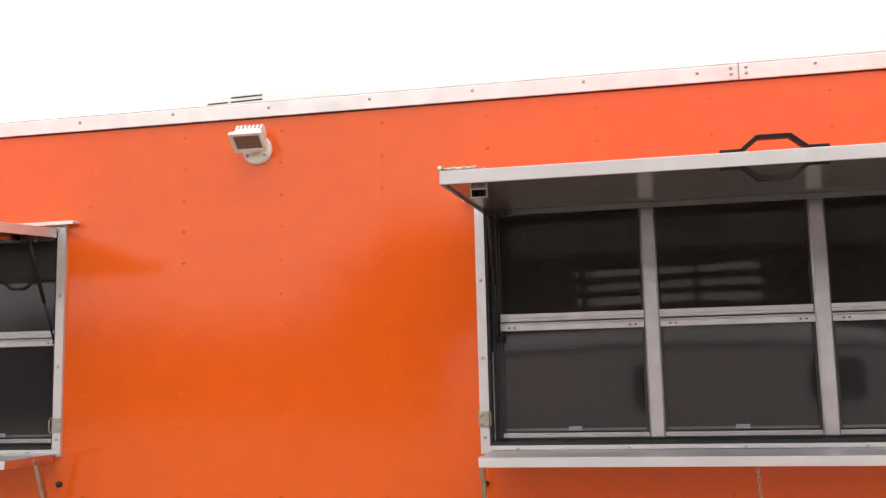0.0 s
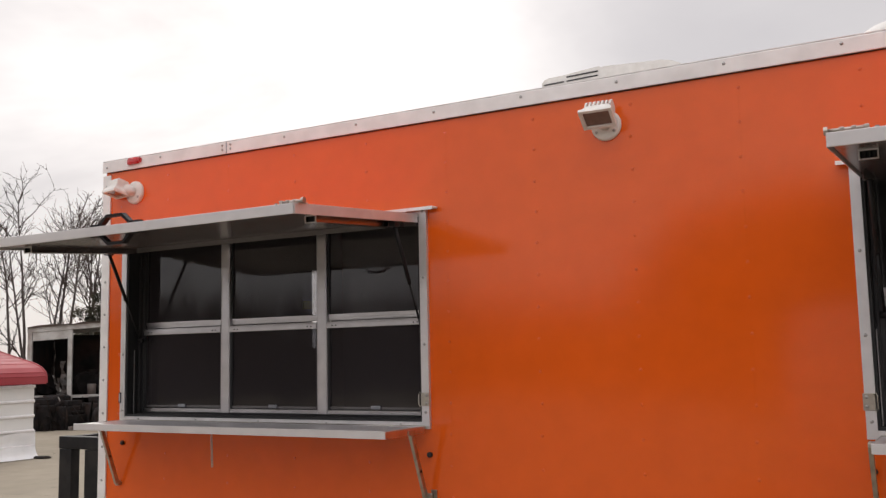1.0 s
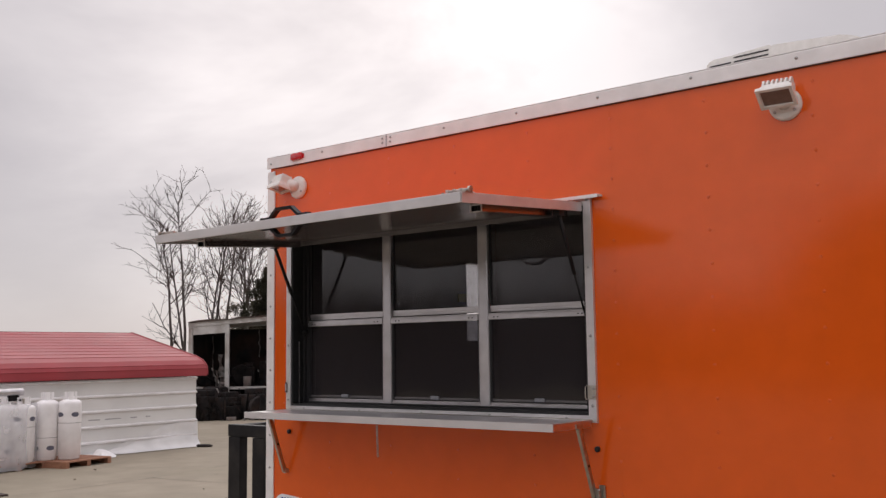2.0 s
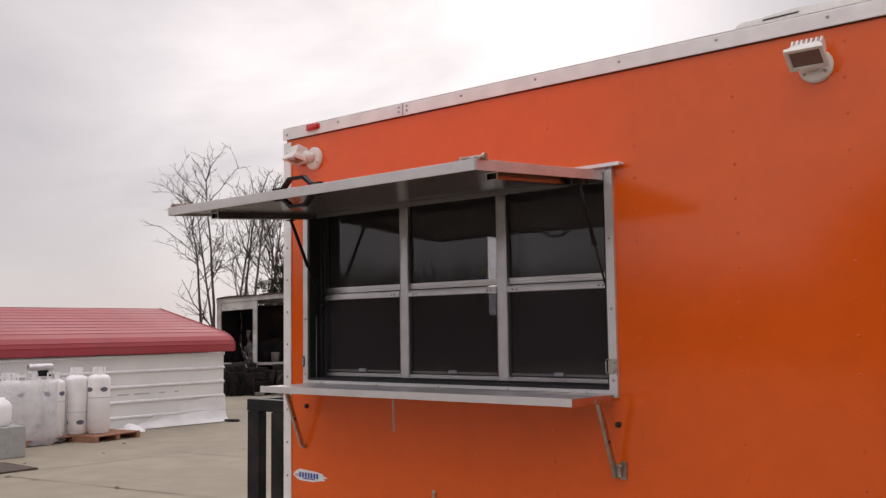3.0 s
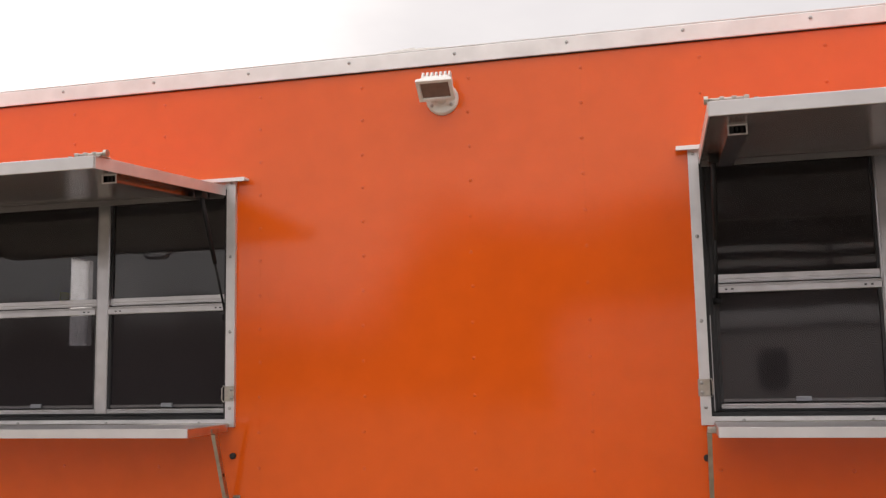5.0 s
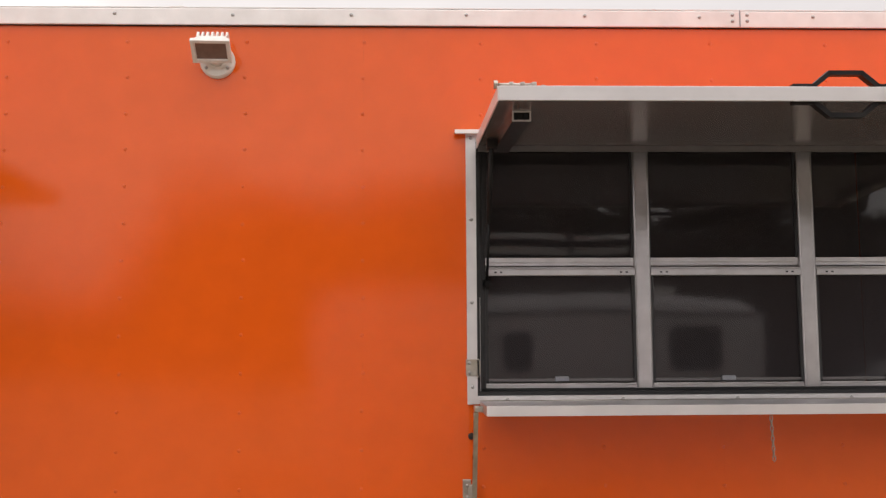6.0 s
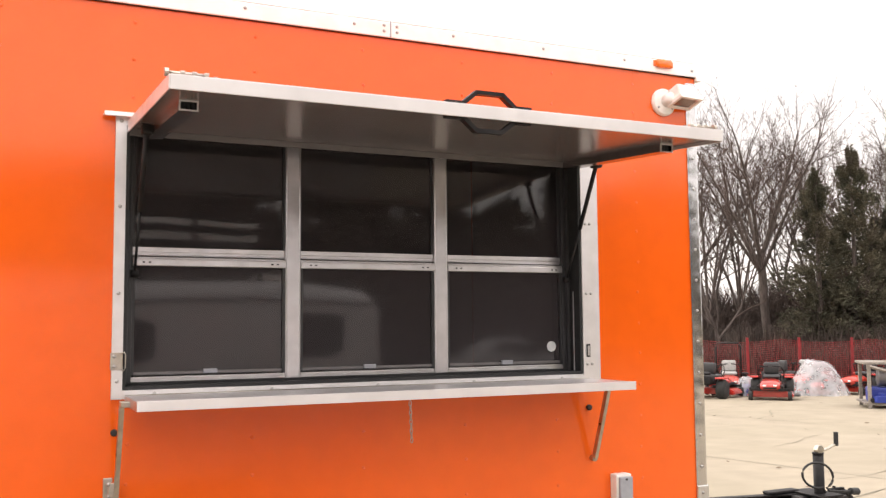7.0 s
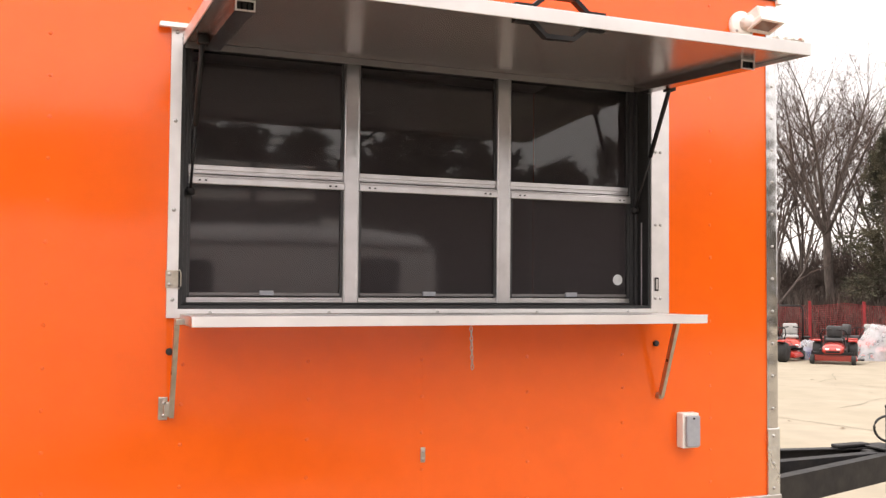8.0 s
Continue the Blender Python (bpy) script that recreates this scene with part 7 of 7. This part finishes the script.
def brush(name, label, spans, seed, fat=1.0):
    """A thicket of dry stems and dead leaves along the wood's foot."""
    rng = random.Random(seed)
    verts, faces = [], []
    for az0, az1, d0, d1, high, count in spans:
        for k in range(count):
            x, y = polar(rng.uniform(az0, az1), rng.uniform(d0, d1))
            z = bent(x, y) - 0.05
            h = high * rng.uniform(0.25, 1.0)
            w = rng.uniform(0.012, 0.045) * fat
            a = rng.uniform(0, math.pi)
            dx, dy = w * math.cos(a), w * math.sin(a)
            lx, ly = rng.uniform(-0.5, 0.5) * h * 0.6, rng.uniform(-0.5, 0.5) * h * 0.6
            i = len(verts)
            verts += [(x - dx, y - dy, z), (x + dx, y + dy, z), (x + lx * 0.4 + dx, y + ly * 0.4 + dy, z + h * 0.6), (x + lx, y + ly, z + h), (x + lx * 0.4 - dx, y + ly * 0.4 - dy, z + h * 0.6)]
            faces += [(i, i + 1, i + 2, i + 4), (i + 4, i + 2, i + 3)]
            for q in range(4):
                c = Vector((x + lx * rng.uniform(0.2, 1), y + ly * rng.uniform(0.2, 1), z + h * rng.uniform(0.25, 1)))
                s = rng.uniform(0.02, 0.055) * fat
                o = Vector((rng.uniform(-1, 1), rng.uniform(-1, 1), rng.uniform(-0.3, 1))).normalized() * s * 2.2
                p = o.orthogonal().normalized() * s * 0.35
                i = len(verts)
                verts += [tuple(c - p), tuple(c + p), tuple(c + o)]
                faces.append((i, i + 1, i + 2))
    me = bpy.data.meshes.new(name)
    me.from_pydata(verts, [], faces)
    me.materials.append(BRUSH)
    me.update()
    return tagged(new(name, me), label, "brush", kind="stuff")


brush("dry_thicket", "dense brown thicket along the foot of the woods", ((36, 60, 31.5, 36, 1.5, 6000), (36, 60, 36, 46, 2.2, 18000), (36, 60, 46, 62, 3.5, 15000), (36, 60, 62, 78, 5.6, 10000)), 3, 1.25)
brush("dry_thicket", "low brown thicket behind the steel shed", ((-58, -44, 38, 50, 1.8, 5000),), 4)
brush("dry_thicket", "dark thicket along the far tree line", ((100, 260, 46, 66, 3.6, 4000), (168, 181, 48, 56, 10.0, 2600), (154, 168, 48, 56, 9.8, 3200), (84, 126, 50, 60, 6.5, 3500), (181, 198.5, 48, 56, 10.0, 3000), (146, 154, 54, 62, 6.5, 1200), (126, 146, 50, 58, 7.5, 2600), (198.5, 240, 100, 116, 11.0, 4500)), 5, 3.5)


# ------------------------------------------------------------ what stands behind the camera
def loft(bm, rings):
    """Closes a run of rings of equal length into a skin."""
    vs = [[bm.verts.new(p) for p in ring] for ring in rings]
    n = len(vs[0])
    for a, b in zip(vs, vs[1:]):
        for k in range(n):
            bm.faces.new((a[k], a[(k + 1) % n], b[(k + 1) % n], b[k]))
    bm.faces.new(vs[0][::-1])
    bm.faces.new(vs[-1])


def road_wheel(owner, x, y, radius):
    bm = bmesh.new()
    r = radius
    lathe(bm, [(r * 0.58, -0.10), (r * 0.93, -0.10), (r, -0.06), (r, 0.06), (r * 0.93, 0.10), (r * 0.58, 0.10)], (x, y, r), 24, "y")
    w = part("wheel", bm, TYRE, owner, "black tyre", True)
    bm = bmesh.new()
    lathe(bm, [(r * 0.577, -0.09), (0.05, -0.10), (0.05, 0.10), (r * 0.577, 0.09)], (x, y, r), 20, "y")
    part("rim", bm, ALU, w, smooth=True)


def slab(owner, corners, y, deep, mat, name, label):
    """A pane set 4 mm proud of a body side; corners as (x, z)."""
    bm = bmesh.new()
    prism(bm, corners, min(y, y + deep), max(y, y + deep))
    part(name, bm, mat, owner, label)


def cargo_trailer(x, y):
    """A small white box trailer with rounded edges, and boards racked on its roof. x, y: its middle."""
    v = thing("cargo_trailer", "small white box trailer with boards racked on its roof", "trailer", (x, y, bent(x, y)))
    # along x: place, height of the roof, half width
    runs = ((-1.86, 1.80, 0.84), (-1.83, 1.90, 0.92), (-1.72, 1.985, 0.95), (-1.0, 2.02, 0.95), (0.3, 2.035, 0.95), (1.3, 2.01, 0.95), (1.72, 1.97, 0.95), (1.83, 1.89, 0.92), (1.86, 1.78, 0.84))
    rings = []
    for px, roof_z, w in runs:
        prof = [(-w, 0.42), (-w, 1.45), (-w * 0.995, roof_z - 0.26), (-w * 0.975, roof_z - 0.12), (-w * 0.92, roof_z - 0.05), (-w * 0.75, roof_z - 0.012), (-w * 0.3, roof_z)]
        prof = prof + [(-a, b) for a, b in reversed(prof)] + [(w * 0.95, 0.38), (-w * 0.95, 0.38)]
        rings.append([(px, py, pz) for py, pz in prof])
    bm = bmesh.new()
    loft(bm, rings)
    part("body", bm, WHITE_CAR, v, "white painted box body", True)
    for s in (-1, 1):
        for px in (-0.40, 0.35):
            road_wheel(v, px, s * 0.80, 0.33)
        for x0, x1, z0, z1 in ((1.07, 1.50, 1.38, 1.74), (-0.30, -0.06, 1.35, 1.71)):
            c = 0.05
            slab(v, ((x0 + c, z0), (x1 - c, z0), (x1, z0 + c), (x1, z1 - c), (x1 - c, z1), (x0 + c, z1), (x0, z1 - c), (x0, z0 + c)), s * 0.951, s * 0.004, CAR_GLASS, "window", "dark side glass")
        bm = bmesh.new()
        tube(bm, [(-1.78, s * 0.948, 1.845), (0.3, s * 0.953, 1.875), (1.78, s * 0.948, 1.835)], 0.018, 6)
        part("gutter", bm, GREY_BOX, v, "grey roof gutter")
        bm = bmesh.new()
        tube(bm, [(-1.80, s * 0.30, 0.42), (-2.75, 0.0, 0.42)], 0.04, 6)
        part("tongue_bar", bm, BLACK_STEEL, v)
    # pale boards on edge between the rack's rails
    for z0, z1 in ((2.230, 2.305), (2.362, 2.428), (2.490, 2.540)):
        bm = bmesh.new()
        box(bm, (-0.73, 0.60, z0), (0.84, 0.64, z1), 0.006)
        part("rack_board", bm, WHITE_SIDING, v, "pale board on the roof rack")
    for z in (2.345, 2.466):
        bm = bmesh.new()
        box(bm, (-0.78, 0.6405, z - 0.017), (0.88, 0.67, z + 0.017), 0.004)
        part("roof_rail", bm, BLACK_STEEL, v, "black roof rack rail")
    for px in (-0.70, 0.27, 0.80):
        bm = bmesh.new()
        box(bm, (px, 0.6705, 1.97), (px + 0.045, 0.705, 2.60), 0.005)
        box(bm, (px, -0.68, 2.18), (px + 0.045, 0.670, 2.22), 0.005)
        box(bm, (px, -0.72, 1.97), (px + 0.045, -0.681, 2.24), 0.005)
        part("rack_post", bm, BLACK_STEEL, v, "black rack hoop")
    for px in (0.95, ):
        bm = bmesh.new()
        box(bm, (px, -0.25, 1.98), (px + 0.40, 0.25, 2.10), 0.03)
        part("roof_vent", bm, WHITE_PLASTIC, v, "low white roof vent")
    return v


def parked_car(x, y, turn):
    """A grey saloon car that looks along -x."""
    c = thing("parked_car", "grey saloon car parked across the yard", "car", (x, y, bent(x, y)), turn)
    runs = ((-2.2, 0.62, 0.62, 0.70, 0.40), (-2.1, 0.72, 0.72, 0.82, 0.28), (-1.1, 0.90, 0.90, 0.88, 0.22), (-0.5, 0.92, 1.30, 0.88, 0.22), (0.1, 0.93, 1.43, 0.88, 0.22), (0.8, 0.94, 1.41, 0.88, 0.22), (1.45, 0.96, 1.05, 0.88, 0.22), (2.1, 0.92, 0.95, 0.82, 0.28), (2.2, 0.75, 0.78, 0.72, 0.42))
    rings = []
    for px, belt, roof_z, w, floor_z in runs:
        prof = [(-w, floor_z + 0.06), (-w * 1.02, (floor_z + belt) / 2), (-w * 0.96, belt), (-w * 0.74, roof_z - 0.03), (-w * 0.5, roof_z)]
        prof = prof + [(-a, b) for a, b in reversed(prof)] + [(w * 0.8, floor_z), (-w * 0.8, floor_z)]
        rings.append([(px, py, pz) for py, pz in prof])
    bm = bmesh.new()
    loft(bm, rings)
    part("body", bm, SILVER_CAR, c, "grey painted body", True)
    for s in (-1, 1):
        for px in (-1.35, 1.3):
            road_wheel(c, px, s * 0.80, 0.31)
        for corners in (((-0.35, 1.0), (0.28, 1.0), (0.28, 1.32), (-0.05, 1.32)), ((0.36, 1.0), (1.15, 1.0), (0.95, 1.30), (0.36, 1.32))):
            slab(c, corners, s * 0.72, s * 0.10, CAR_GLASS, "window", "dark side glass")
    return c


cargo_trailer(0.80, -5.25)
parked_car(14.3, -23.8, 8)
